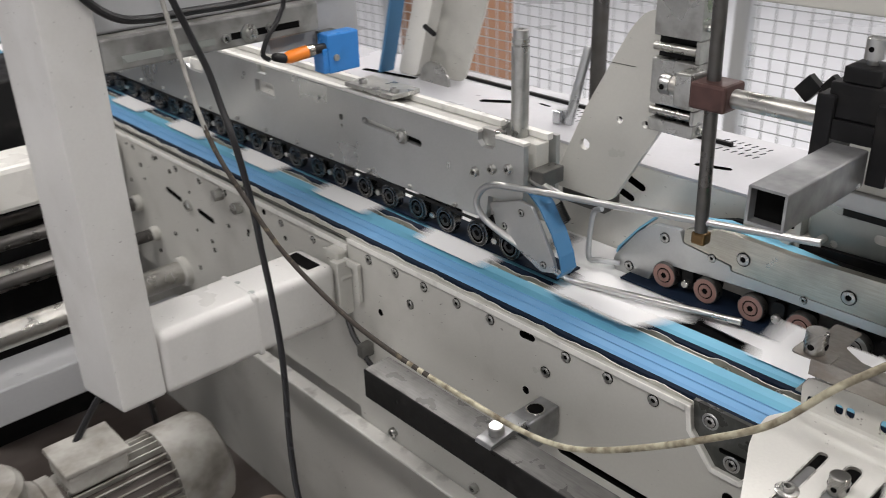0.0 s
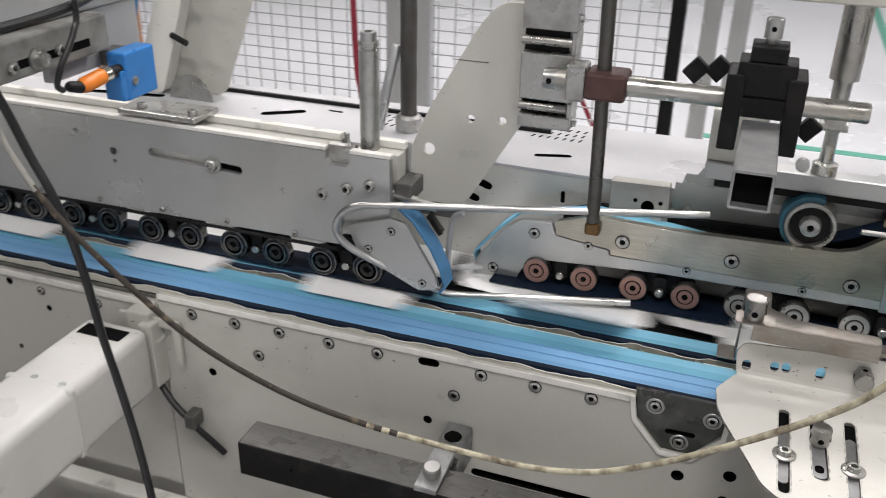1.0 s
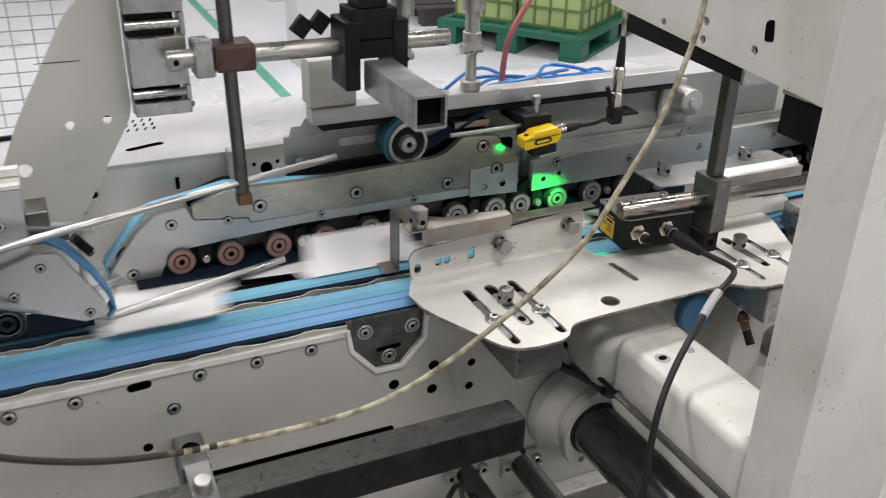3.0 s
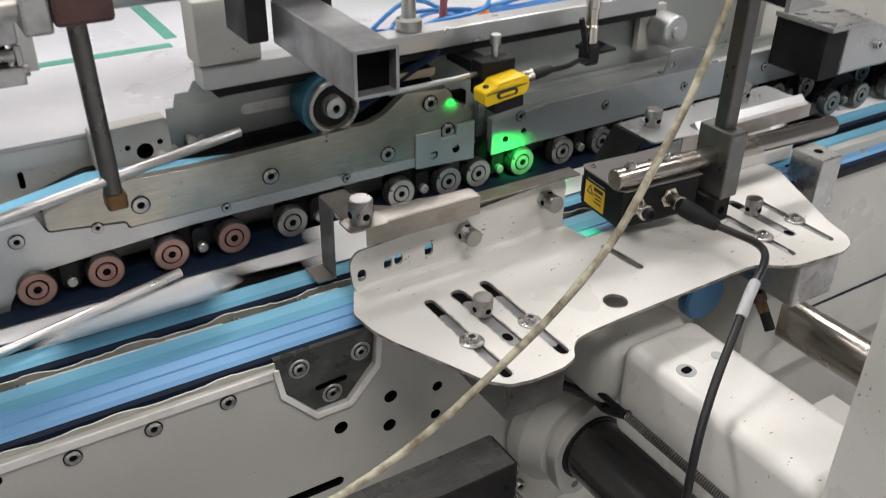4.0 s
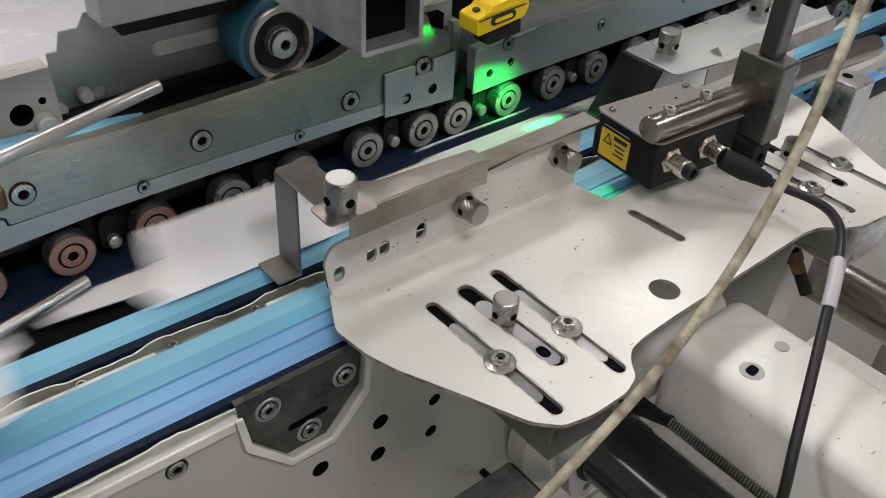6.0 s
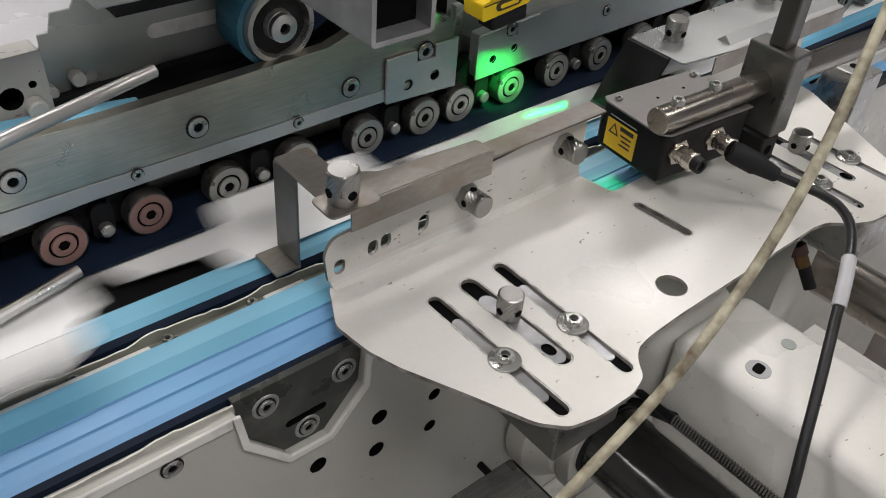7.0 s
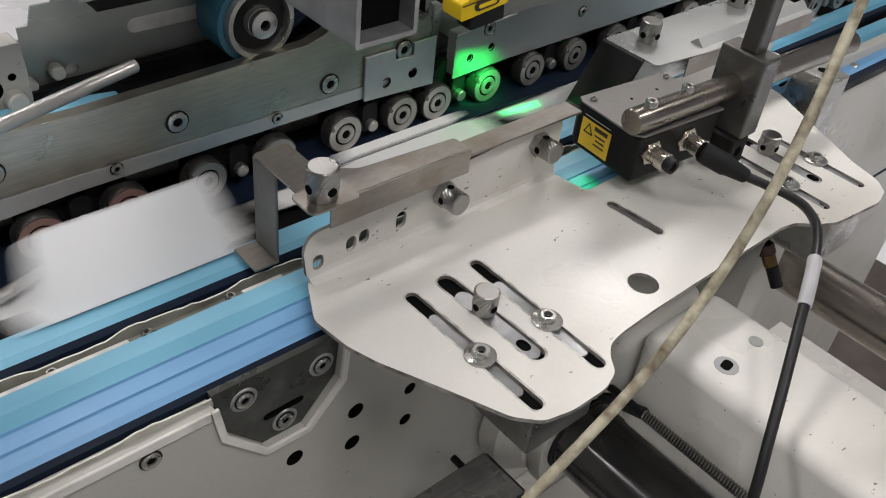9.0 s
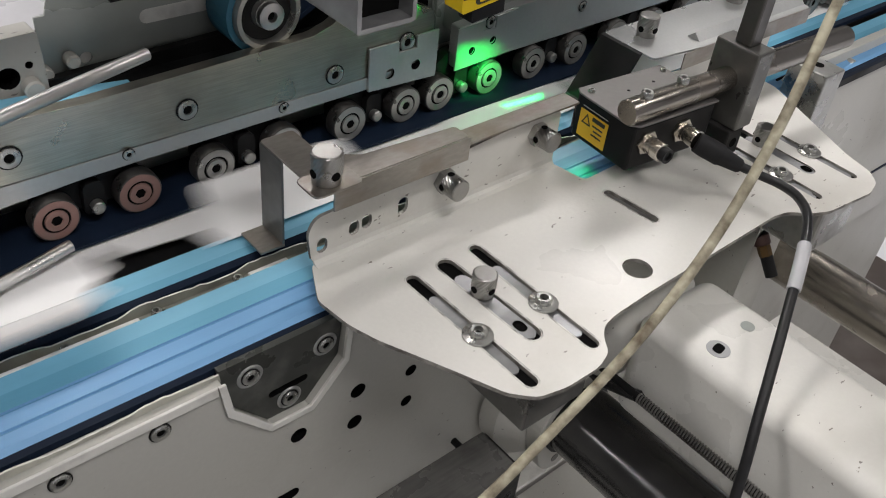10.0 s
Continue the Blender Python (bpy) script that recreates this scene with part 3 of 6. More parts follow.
    part("clamp_block", box(B(), -0.335, -0.299, -0.02, 0.0028, 0.77, 0.812), GREY, g, bevel=0.003)


def wave(x0, x1, step, amp, seed, base):
    rnd = random.Random(seed)
    out, x = [], x0
    while x <= x1:
        out.append((x, base + amp * (math.sin(x * 62 + seed) * 0.7 + math.sin(x * 141 + 2 * seed) * 0.3) + rnd.uniform(-1, 1) * amp * 0.25))
        x += step
    return out


def carrier_belts():
    def belt(name, label, prof, mats, marks):
        t = thing(name, label, "conveyor belt", "carrier belts")
        n = len(prof)
        bm = B()
        ends = [[bm.verts.new((x, y, z)) for y, z in prof] for x in (-2.6, 2.6)]
        for k in range(n):
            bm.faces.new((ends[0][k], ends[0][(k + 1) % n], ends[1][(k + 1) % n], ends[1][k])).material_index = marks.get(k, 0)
        bm.faces.new(ends[0]), bm.faces.new(ends[1])
        part("upper_run", bm, mats, t)
        part("return_run", box(B(), -2.6, 2.6, prof[0][0] + 0.004, prof[0][0] + 0.05, 0.60, 0.604), NAVY, t)
        return t
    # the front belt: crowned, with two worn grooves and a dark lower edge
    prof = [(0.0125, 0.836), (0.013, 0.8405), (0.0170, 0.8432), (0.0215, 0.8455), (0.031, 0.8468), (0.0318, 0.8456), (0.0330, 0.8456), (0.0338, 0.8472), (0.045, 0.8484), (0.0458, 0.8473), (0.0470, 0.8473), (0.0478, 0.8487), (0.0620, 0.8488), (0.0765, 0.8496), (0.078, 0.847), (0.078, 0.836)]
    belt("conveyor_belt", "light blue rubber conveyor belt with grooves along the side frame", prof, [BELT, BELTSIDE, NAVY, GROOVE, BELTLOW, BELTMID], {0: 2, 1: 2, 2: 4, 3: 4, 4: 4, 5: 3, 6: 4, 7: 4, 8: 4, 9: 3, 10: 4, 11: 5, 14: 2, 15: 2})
    prof = [(0.0935, 0.842), (0.094, 0.847), (0.0985, 0.8502), (0.107, 0.8508), (0.125, 0.8512), (0.1262, 0.850), (0.1262, 0.842)]
    belt("conveyor_belt", "blue inner conveyor belt running under the pressure rollers", prof, [BELT, BELTSIDE, NAVY, BELTMID], {0: 2, 1: 2, 2: 3, 5: 2, 6: 2})
    g = thing("belt_guide", "thin wavy spring-steel strip along the front belt", "guide strip", "wavy guide strips")
    w = wave(-1.7, 1.05, 0.006, 0.0022, 1, 0.8405)
    part("strip", sheet(B(), [(-1.7, 0.832), (1.05, 0.832)] + w[::-1], 0.0065, 0.0080, "y", side=1), [OLIVELT, EDGE], g)
    g = thing("belt_guide", "thin wavy spring-steel strip between the two blue belts", "guide strip", "wavy guide strips")
    w = wave(-1.7, 1.05, 0.006, 0.0030, 5, 0.8475)
    # olive front face carries the strip's shade in its colour; edges stay pale
    part("strip", sheet(B(), [(-1.7, 0.830), (1.05, 0.830)] + w[::-1], 0.0892, 0.0907, "y", side=1), [OLIVE, EDGE], g)
    c = thing("guide_channel", "grey-olive channel with small bolts between the blue belts", "channel")
    holes = [circle(-1.6 + 0.085 * k, 0.0838, 0.0036, 8) for k in range(31)]
    part("channel", sheet(B(), [(-1.7, 0.0782), (1.05, 0.0782), (1.05, 0.0890), (-1.7, 0.0890)], 0.836, 0.8405, "z", holes), OLIVE, c)
    part("channel_base", box(B(), -1.7, 1.05, 0.0785, 0.0888, 0.826, 0.832), BLACK, c)
    for x0, x1 in ((-0.62, -0.40), (-0.11, -0.03), (0.03, 0.11), (0.155, 0.335), (0.425, 0.46)):
        part("wear_pad", box(B(), x0, x1, 0.0786, 0.0826, 0.8406, 0.8475), EDGE, c, bevel=0.001)
    for k in range(24):
        cap_screw("bolt", (-1.0 + 0.0675 * k, 0.0852, 0.8406), (0, 0, 1), 0.0042, c)
    s = thing("belt_support", "dark bed plate carrying the blue belts", "support")
    part("bed", box(B(), -2.6, 2.6, 0.0505, 0.245, 0.806, 0.825), BLACK, s)
    part("front_ledge", box(B(), -2.6, 2.6, 0.0125, 0.0780, 0.8255, 0.8355), BLACK, s)
    part("inner_slide", box(B(), -2.6, 2.6, 0.1555, 0.24, 0.8418, 0.8522), BLACK, s)
    part("rear_ledge", box(B(), -2.6, 2.6, 0.0935, 0.235, 0.8255, 0.8415), BLACK, s)


# ---- pressure rollers ----
def roller_mesh(face, r, key, rim=None):
    if key not in SHARED:
        bm = B()
        lathe(bm, (0, 0, 0), (0, -1, 0), [(-0.014, r * 0.96), (-0.013, r), (-0.0012, r), (-0.0002, r * 0.97), (-0.0002, r * 0.93), (-0.0010, r * 0.92)], 26, 1)
        lathe(bm, (0, 0, 0), (0, -1, 0), [(-0.0012, r * 0.925), (0.0, r * 0.92), (0.0, r * 0.60), (-0.0012, r * 0.59)], 26, 0)
        lathe(bm, (0, 0, 0), (0, -1, 0), [(-0.0012, r * 0.595), (-0.0006, r * 0.59), (-0.0006, r * 0.50)], 20, 2)
        lathe(bm, (0, 0, 0), (0, -1, 0), [(-0.0010, r * 0.50), (0.0010, r * 0.48), (0.0012, r * 0.26), (0.0002, r * 0.24)], 18, 0)
        lathe(bm, (0, 0, 0), (0, -1, 0), [(0.0, r * 0.235), (0.0004, r * 0.235)], 6, 2)
        me = bpy.data.meshes.new("roller")
        bmesh.ops.recalc_face_normals(bm, faces=bm.faces)
        bm.to_mesh(me)
        bm.free()
        for mt in (face, rim or DARKROD, HOLE):
            me.materials.append(mt)
        me.shade_smooth()
        me.set_sharp_from_angle(angle=radians(30))
        SHARED[key] = me
    return SHARED[key]


def roller_pair(xa, xb, y, z, r, face, key, label, group):
    t = thing("roller_pair", label, "roller", group)
    for x in (xa, xb):
        ob = new("roller", roller_mesh(face, r, key, RACE if key[0] == "beam" else None))
        ob.parent, ob.matrix_basis = t, pose(x, y, z)
    xm = (xa + xb) / 2
    arm = rounded([(xa - 0.009, z - 0.008), (xb + 0.009, z - 0.008), (xb + 0.011, z + 0.012), (xm + 0.013, z + 0.034), (xm - 0.013, z + 0.034), (xa - 0.011, z + 0.012)], 0.006, 3)
    part("rocker", sheet(B(), arm, y + 0.016, y + 0.028, "y"), BLACK, t, "black steel rocker")
    boss = rounded([(xm - 0.009, z - 0.011), (xm + 0.009, z - 0.011), (xm + 0.008, z + 0.018), (xm - 0.008, z + 0.018)], 0.006, 3)
    part("boss", sheet(B(), boss, y + 0.008, y + 0.0155, "y"), BLACK, t)
    part("pin", lathe(B(), (xm, y + 0.0078, z - 0.003), (0, -1, 0), [(0, 0.0056), (0.006, 0.0056), (0.007, 0.0045)], 14), STEEL, t, smooth=True)
    return t


def pressure_rail():
    t = thing("pressure_rail", "brushed steel pressure rail with screws and a light nose plate", "rail")
    nose = [(0.098, 0.862), (0.103, 0.878), (0.139, 0.925), (0.163, 0.944), (0.205, 0.948), (0.211, 0.931), (0.284, 0.922), (0.284, 0.9155), (0.666, 0.9155), (0.666, 0.904), (0.35, 0.902), (0.195, 0.892), (0.176, 0.883), (0.166, 0.868), (0.160, 0.853), (0.13, 0.847), (0.108, 0.85)]
    part("nose_plate", sheet(B(), rounded(nose, 0.004, 2), 0.188, 0.198, "y"), NICKEL, t, "light plated nose plate", bevel=0.0008)
    main = [(0.2115, 0.9325), (0.2115, 0.951), (0.26, 0.9665), (0.36, 0.964), (0.556, 0.970), (0.575, 0.976), (0.602, 0.996), (0.660, 0.992), (0.666, 0.976), (0.686, 0.967), (0.690, 0.956), (0.690, 0.916), (0.2855, 0.916), (0.2855, 0.9235)]
    part("rail_plate", sheet(B(), rounded(main, 0.003, 2), 0.189, 0.2, "y"), BRUSHED, t, "brushed steel plate", bevel=0.0008)
    part("end_plate", sheet(B(), [(0.6135, 0.902), (0.694, 0.898), (0.694, 0.947), (0.668, 0.946), (0.668, 0.934), (0.647, 0.934), (0.647, 0.945), (0.6135, 0.945)], 0.185, 0.1878, "y", [circle(0.6375, 0.915, 0.0052), circle(0.668, 0.9165, 0.005)], bore=1), [NICKEL, HOLE], t, bevel=0.0006)
    part("end_backing", box(B(), 0.62, 0.69, 0.2005, 0.21, 0.9, 0.98), HOLE, t)
    for x, z, r in ((0.183, 0.930, 0.0068), (0.128, 0.868, 0.0068), (0.30, 0.9375, 0.0085), (0.437, 0.9355, 0.0085), (0.578, 0.9285, 0.0085), (0.256, 0.924, 0.0055), (0.385, 0.912, 0.0046), (0.525, 0.9115, 0.0046)):
        flush_screw((x, 0.1876 if z < 0.92 or x < 0.2 else 0.1886, z), r, t)
    for x, z, y in ((0.6575, 0.941, 0.1880), (0.634, 0.979, 0.1886)):
        flush_screw((x, y, z), 0.0088, t)
    part("back_plate", sheet(B(), rounded(main, 0.003, 2), 0.232, 0.24, "y"), BLACK, t)
    part("web", box(B(), 0.22, 0.66, 0.2, 0.232, 0.925, 0.955), BLACK, t)
    # the rail that follows downstream
    u = thing("pressure_rail", "plain grey steel pressure rail downstream of the yellow sensor", "rail")
    part("rail_plate", sheet(B(), rounded([(0.722, 0.896), (1.75, 0.902), (1.75, 0.955), (0.80, 0.946), (0.722, 0.940)], 0.002, 2), 0.188, 0.2, "y", [circle(0.7405, 0.912, 0.004), circle(0.768, 0.918, 0.004)], bore=1), [NICKEL, HOLE], u, bevel=0.0008)
    part("end_plate", sheet(B(), [(0.720, 0.895), (0.799, 0.8985), (0.799, 0.9445), (0.770, 0.9420), (0.770, 0.930), (0.755, 0.930), (0.755, 0.9415), (0.720, 0.939)], 0.1862, 0.1878, "y", [circle(0.7405, 0.912, 0.0042), circle(0.768, 0.917, 0.0042)], bore=1), [NICKEL, HOLE], u)
    flush_screw((0.7625, 0.1874, 0.9375), 0.0062, u)
    part("back_plate", box(B(), 0.73, 1.75, 0.232, 0.24, 0.9, 0.95), DKPLATE, u)
    part("web", box(B(), 0.74, 1.74, 0.2005, 0.232, 0.92, 0.945), DKPLATE, u)
    for x in (0.90, 1.04, 1.2, 1.36):
        flush_screw((x, 0.1876, 0.925), 0.0055, u)
    pairs = [(0.19, 0.255, PINK, 0), (0.321, 0.388, PINK, 0), (0.455, 0.522, STEELROLL, 1), (0.592, 0.657, STEELROLL, 1), (0.70, 0.766, STEELROLL, 1), (0.83, 0.896, STEELROLL, 1)]
    pairs += [(0.965 + 0.135 * k, 1.032 + 0.135 * k, STEELROLL, 1) for k in range(5)]
    for xa, xb, face, kind in pairs:
        roller_pair(xa, xb, 0.182, 0.8770, 0.0185, face, ("press", kind), "pair of worn pink rollers on a black rocker" if not kind else "pair of grey steel rollers on a black rocker", "pressure rollers")
    # the belt over the nose
    b = thing("pressure_belt", "blue belt looped round the pressure rail and its nose", "conveyor belt")
    nosearc = [(0.128 + 0.030 * math.cos(a), 0.876 + 0.020 * math.sin(a)) for a in [radians(d) for d in range(-90, -200, -18)]]
    part("lower_run", band(B(), [(1.9, 0.8566), (0.13, 0.8562)], 0.166, 0.236, -0.0024), NAVY, b)
    part("nose_run", band(B(), ([(0.13, 0.8562)] + nosearc + [(0.134, 0.924), (0.160, 0.949), (0.20, 0.9545), (0.26, 0.9660), (0.36, 0.957), (0.46, 0.946)])[::-1], 0.2005, 0.222, -0.003), BELT, b)
    part("nose_drum", cyl(B(), (0.13, 0.199, 0.872), (0.13, 0.231, 0.872), 0.018, 20), BLACK, b, smooth=True)


def deflection_pulley():
    t = thing("pulley", "steel pulley with a blue belt round it", "pulley")
    c = (0.519, 0.2, 0.994)
    bm = lathe(B(), c, (0, -1, 0), [(-0.034, 0.030), (0.0, 0.030), (0.003, 0.0295), (0.003, 0.0255), (-0.004, 0.024), (-0.004, 0.013), (0.002, 0.012)], 32)
    part("wheel", bm, STEEL, t, smooth=True)
    part("hub", lathe(B(), c, (0, -1, 0), [(-0.004, 0.0118), (0.007, 0.0115), (0.008, 0.010), (0.008, 0.0045), (0.004, 0.004)], 20), CHROME, t, smooth=True)
    # black ring paints the shade in the wheel's hollow face
    part("recess", lathe(B(), c, (0, -1, 0), [(-0.0039, 0.0238), (-0.0034, 0.0238), (-0.0034, 0.0125)], 28), BLACK, t)
    part("socket", lathe(B(), c, (0, -1, 0), [(0.004, 0.0042), (0.0045, 0.0042)], 6), HOLE, t)
    ring = [(c[0] + 0.0305 * math.cos(a), c[2] + 0.0305 * math.sin(a)) for a in [radians(d) for d in range(70, 305, 9)]]
    end = []
    part("belt", band(B(), ring + end, 0.203, 0.236, -0.005), [PULLEYBELT], t, "dark teal belt")
    part("belt_tail", band(B(), [(0.548, 0.975), (0.60, 1.0), (0.66, 1.03)], 0.212, 0.236, -0.004), NAVY, t)


def upper_beam():
    t = thing("roller_beam", "light grey upper roller beam with two bright edges along its top", "machine beam")
    out = [(-1.65, 0.905), (-1.65, 1.0), (-0.935, 1.0), (-0.925, 0.99), (-0.872, 0.99), (-0.862, 1.03), (-0.83, 1.047), (-0.655, 1.047), (-0.655, 1.031), (-0.625, 1.031), (-0.625, 1.047),
           (-0.071, 1.047), (-0.071, 1.036), (-0.064, 1.029), (-0.042, 1.029), (-0.036, 1.036), (-0.036, 1.047), (0.018, 1.047), (0.018, 0.962), (-0.05, 0.956), (-0.056, 0.918), (-0.5, 0.913)]
    holes = [rounded([(-0.668, 0.992), (-0.604, 0.990), (-0.604, 1.017), (-0.668, 1.018)], 0.005, 3), slot(-0.335, 1.0075, -0.20, 1.0005, 0.0058), circle(-0.40, 1.0, 0.0055), circle(-0.40, 0.985, 0.003), circle(-0.46, 1.022, 0.004)]
    part("front_plate", sheet(B(), out, 0.082, 0.092, "y", holes), NICKEL, t, bevel=0.001)
    part("slot_backing", box(B(), -0.35, -0.25, 0.0925, 0.095, 0.985, 1.02), EDGE, t)
    # white sheet added for the lit inside seen through the window
    part("window_backing", box(B(), -0.68, -0.59, 0.0925, 0.095, 0.98, 1.028), WHITE, t)
    part("bite_backing", box(B(), -0.94, -0.86, 0.0925, 0.095, 0.98, 1.01), EDGE, t)
    part("slot_backing", box(B(), -0.248, -0.17, 0.0925, 0.095, 0.985, 1.02), HOLE, t)
    part("back_plate", sheet(B(), out, 0.150, 0.158, "y"), NICKEL, t, bevel=0.001)
    for x0, x1 in ((-0.82, -0.07), (-0.036, 0.02)):
        part("top_bar", box(B(), x0, x1, 0.106, 0.132, 1.0, 1.0445), GREY, t, bevel=0.0015)
        part("edge_bar", box(B(), x0, x1, 0.0815, 0.0925, 1.0475, 1.0525), EDGE, t, "bright machined edge", bevel=0.0008)
        part("edge_bar", box(B(), x0, x1, 0.128, 0.140, 1.0450, 1.0545), EDGE, t, "bright machined edge", bevel=0.0008)
    part("cross_filler", box(B(), -1.6, 0.0, 0.093, 0.149, 0.93, 0.985), GREY, t)
    part("notch_block", box(B(), -0.074, -0.034, 0.0925, 0.105, 1.02, 1.053), STEEL, t, bevel=0.002)
    part("lower_strip", box(B(), -1.6, -0.057, 0.0806, 0.0818, 0.9085, 0.9135), BLACK, t)
    for k in range(15):
        cap_screw("strip_screw", (-0.12 - 0.105 * k, 0.0818, 0.9225), (0, -1, 0), 0.0042, t)
    for x, z in ((-0.0755, 0.9875), (-0.041, 1.0005), (-0.009, 1.009)):
        cap_screw("cap_screw", (x, 0.0818, z), (0, -1, 0), 0.0075, t)
    part("slot_knob", lathe(B(), (-0.238, 0.0818, 1.0035), (0, -1, 0), [(0, 0.0125), (0.003, 0.0125), (0.0035, 0.0115), (0.0035, 0.0085), (0.009, 0.0085), (0.010, 0.0075), (0.010, 0.004), (0.006, 0.004)], 20), STEEL, t, smooth=True)
    # the stud on its top
    s = thing("threaded_stud", "grey steel stud standing on the roller beam", "stud")
    part("shaft", lathe(B(), (-0.024, 0.119, 1.0448), (0, 0, 1), [(0, 0.0125), (0.128, 0.0125), (0.129, 0.0105), (0.131, 0.0105), (0.132, 0.0125), (0.138, 0.0125)], 22), STEEL, s, smooth=True)
    part("head", lathe(B(), (-0.024, 0.119, 1.1828), (0, 0, 1), [(0, 0.0105), (0.011, 0.0105), (0.012, 0.0095), (0.012, 0.005), (0.006, 0.005)], 18), CHROME, s, smooth=True)
    # bearing pairs under it, two rows deep
    for k in range(11):
        xb = -0.0225 - 0.139 * k
        p = roller_pair(xb - 0.0675, xb, 0.0975, 0.8785, 0.0215, BLKROLL, ("beam", 0), "pair of black ball-bearing rollers under the roller beam", "bearing rollers")
        for x in (xb - 0.0675, xb):
            part("ring", lathe(B(), (x, 0.0973, 0.8785), (0, -1, 0), [(0, 0.0158), (0.0010, 0.0158), (0.0010, 0.0140), (0.0, 0.0138)], 22), RACE, p, smooth=True)
    b = thing("beam_belt", "dark navy belt under the bearing rollers", "conveyor belt")
    part("belt", box(B(), -1.65, 0.07, 0.098, 0.15, 0.8558, 0.8580), NAVY, b)
    # folding nose
    n = thing("folding_nose", "plated steel folding nose with a blue strip and a spring", "guide")
    out = rounded([(-0.038, 0.953), (0.02, 0.972), (0.043, 0.969), (0.083, 0.904), (0.089, 0.884), (0.062, 0.877), (-0.022, 0.915)], 0.006, 3)
    part("nose_plate", sheet(B(), out, 0.072, 0.078, "y"), NICKEL, n, bevel=0.0008)
    for x, z in ((0.067, 0.889), (-0.008, 0.925), (0.024, 0.955)):
        flush_screw((x, 0.0716, z), 0.005, n)
    part("blue_strip", band(B(), [(0.028, 0.985), (0.05, 0.968), (0.074, 0.934), (0.088, 0.905), (0.0935, 0.884), (0.085, 0.874)], 0.079, 0.108, 0.003), BELTSIDE, n, "blue belt strip")
    part("link", cyl(B(), (0.015, 0.10, 0.995), (0.075, 0.10, 0.985), 0.006, 10), STEEL, n)
    turns = [Vector((0.063 + 0.0016 * k / 8 + 0.0048 * math.cos(k * math.tau / 8) * 0.8, 0.105 + 0.0048 * math.sin(k * math.tau / 8), 0.972 - 0.0022 * k / 8 + 0.0036 * math.cos(k * math.tau / 8))) for k in range(88)]
    part("spring", tube(B(), turns, 0.0011, 5), BLACK, n)
    part("pivot_block", box(B(), 0.0185, 0.042, 0.095, 0.14, 0.988, 1.012), DARKCLAMP, n, bevel=0.002)


RACE = material("polished_bearing_race", (0.22, 0.22, 0.22), 0.22, metal=0.95, vary=0.1, grain=150, dirt=(0.08, 0.08, 0.075), dirt_scale=60, rough_vary=0.06)
BLKROLL = material("black_bearing_face", (0.018, 0.018, 0.018), 0.26, metal=0.3, vary=0.2, grain=150, dirt=(0.05, 0.048, 0.045), dirt_scale=40)


def nose_strap():
    t = thing("bent_strap", "pale bent steel strap on the rail's nose plate", "strap")
    part("strap", tube(B(), smooth_path([(0.088, 0.17, 0.950), (0.075, 0.17, 0.942), (0.070, 0.17, 0.917), (0.069, 0.17, 0.868), (0.088, 0.172, 0.868), (0.112, 0.1875, 0.866)], 5), 0.0042, 10), ALU, t, smooth=True)


def folding_wire():
    t = thing("folding_rod", "bent bright steel rod that lifts the carton flaps", "rod")
    p = smooth_path([(0.402, 0.170, 1.001), (0.30, 0.143, 0.9985), (0.14, 0.098, 0.996), (0.02, 0.063, 0.9945), (-0.018, 0.054, 0.990), (-0.037, 0.052, 0.975), (-0.044, 0.052, 0.956), (-0.036, 0.056, 0.937),
                     (-0.012, 0.066, 0.917), (0.05, 0.090, 0.881), (0.078, 0.100, 0.866), (0.10, 0.108, 0.8605), (0.16, 0.123, 0.8615), (0.24, 0.143, 0.8635), (0.322, 0.163, 0.8655)], 6)
    part("rod", tube(B(), p, 0.0048, 14), CHROME, t, smooth=True)
    h = thing("rod_holder", "dark vertical holder rod with a brass collar at its foot", "rod")
    part("rod", cyl(B(), (0.2675, 0.134, 0.985), (0.2575, 0.134, 1.42), 0.0082, 18), DARKROD, h, smooth=True)
    part("collar", box(B(), 0.2590, 0.2780, 0.125, 0.143, 0.969, 0.985), BRASS, h, "dull brass collar", bevel=0.003)


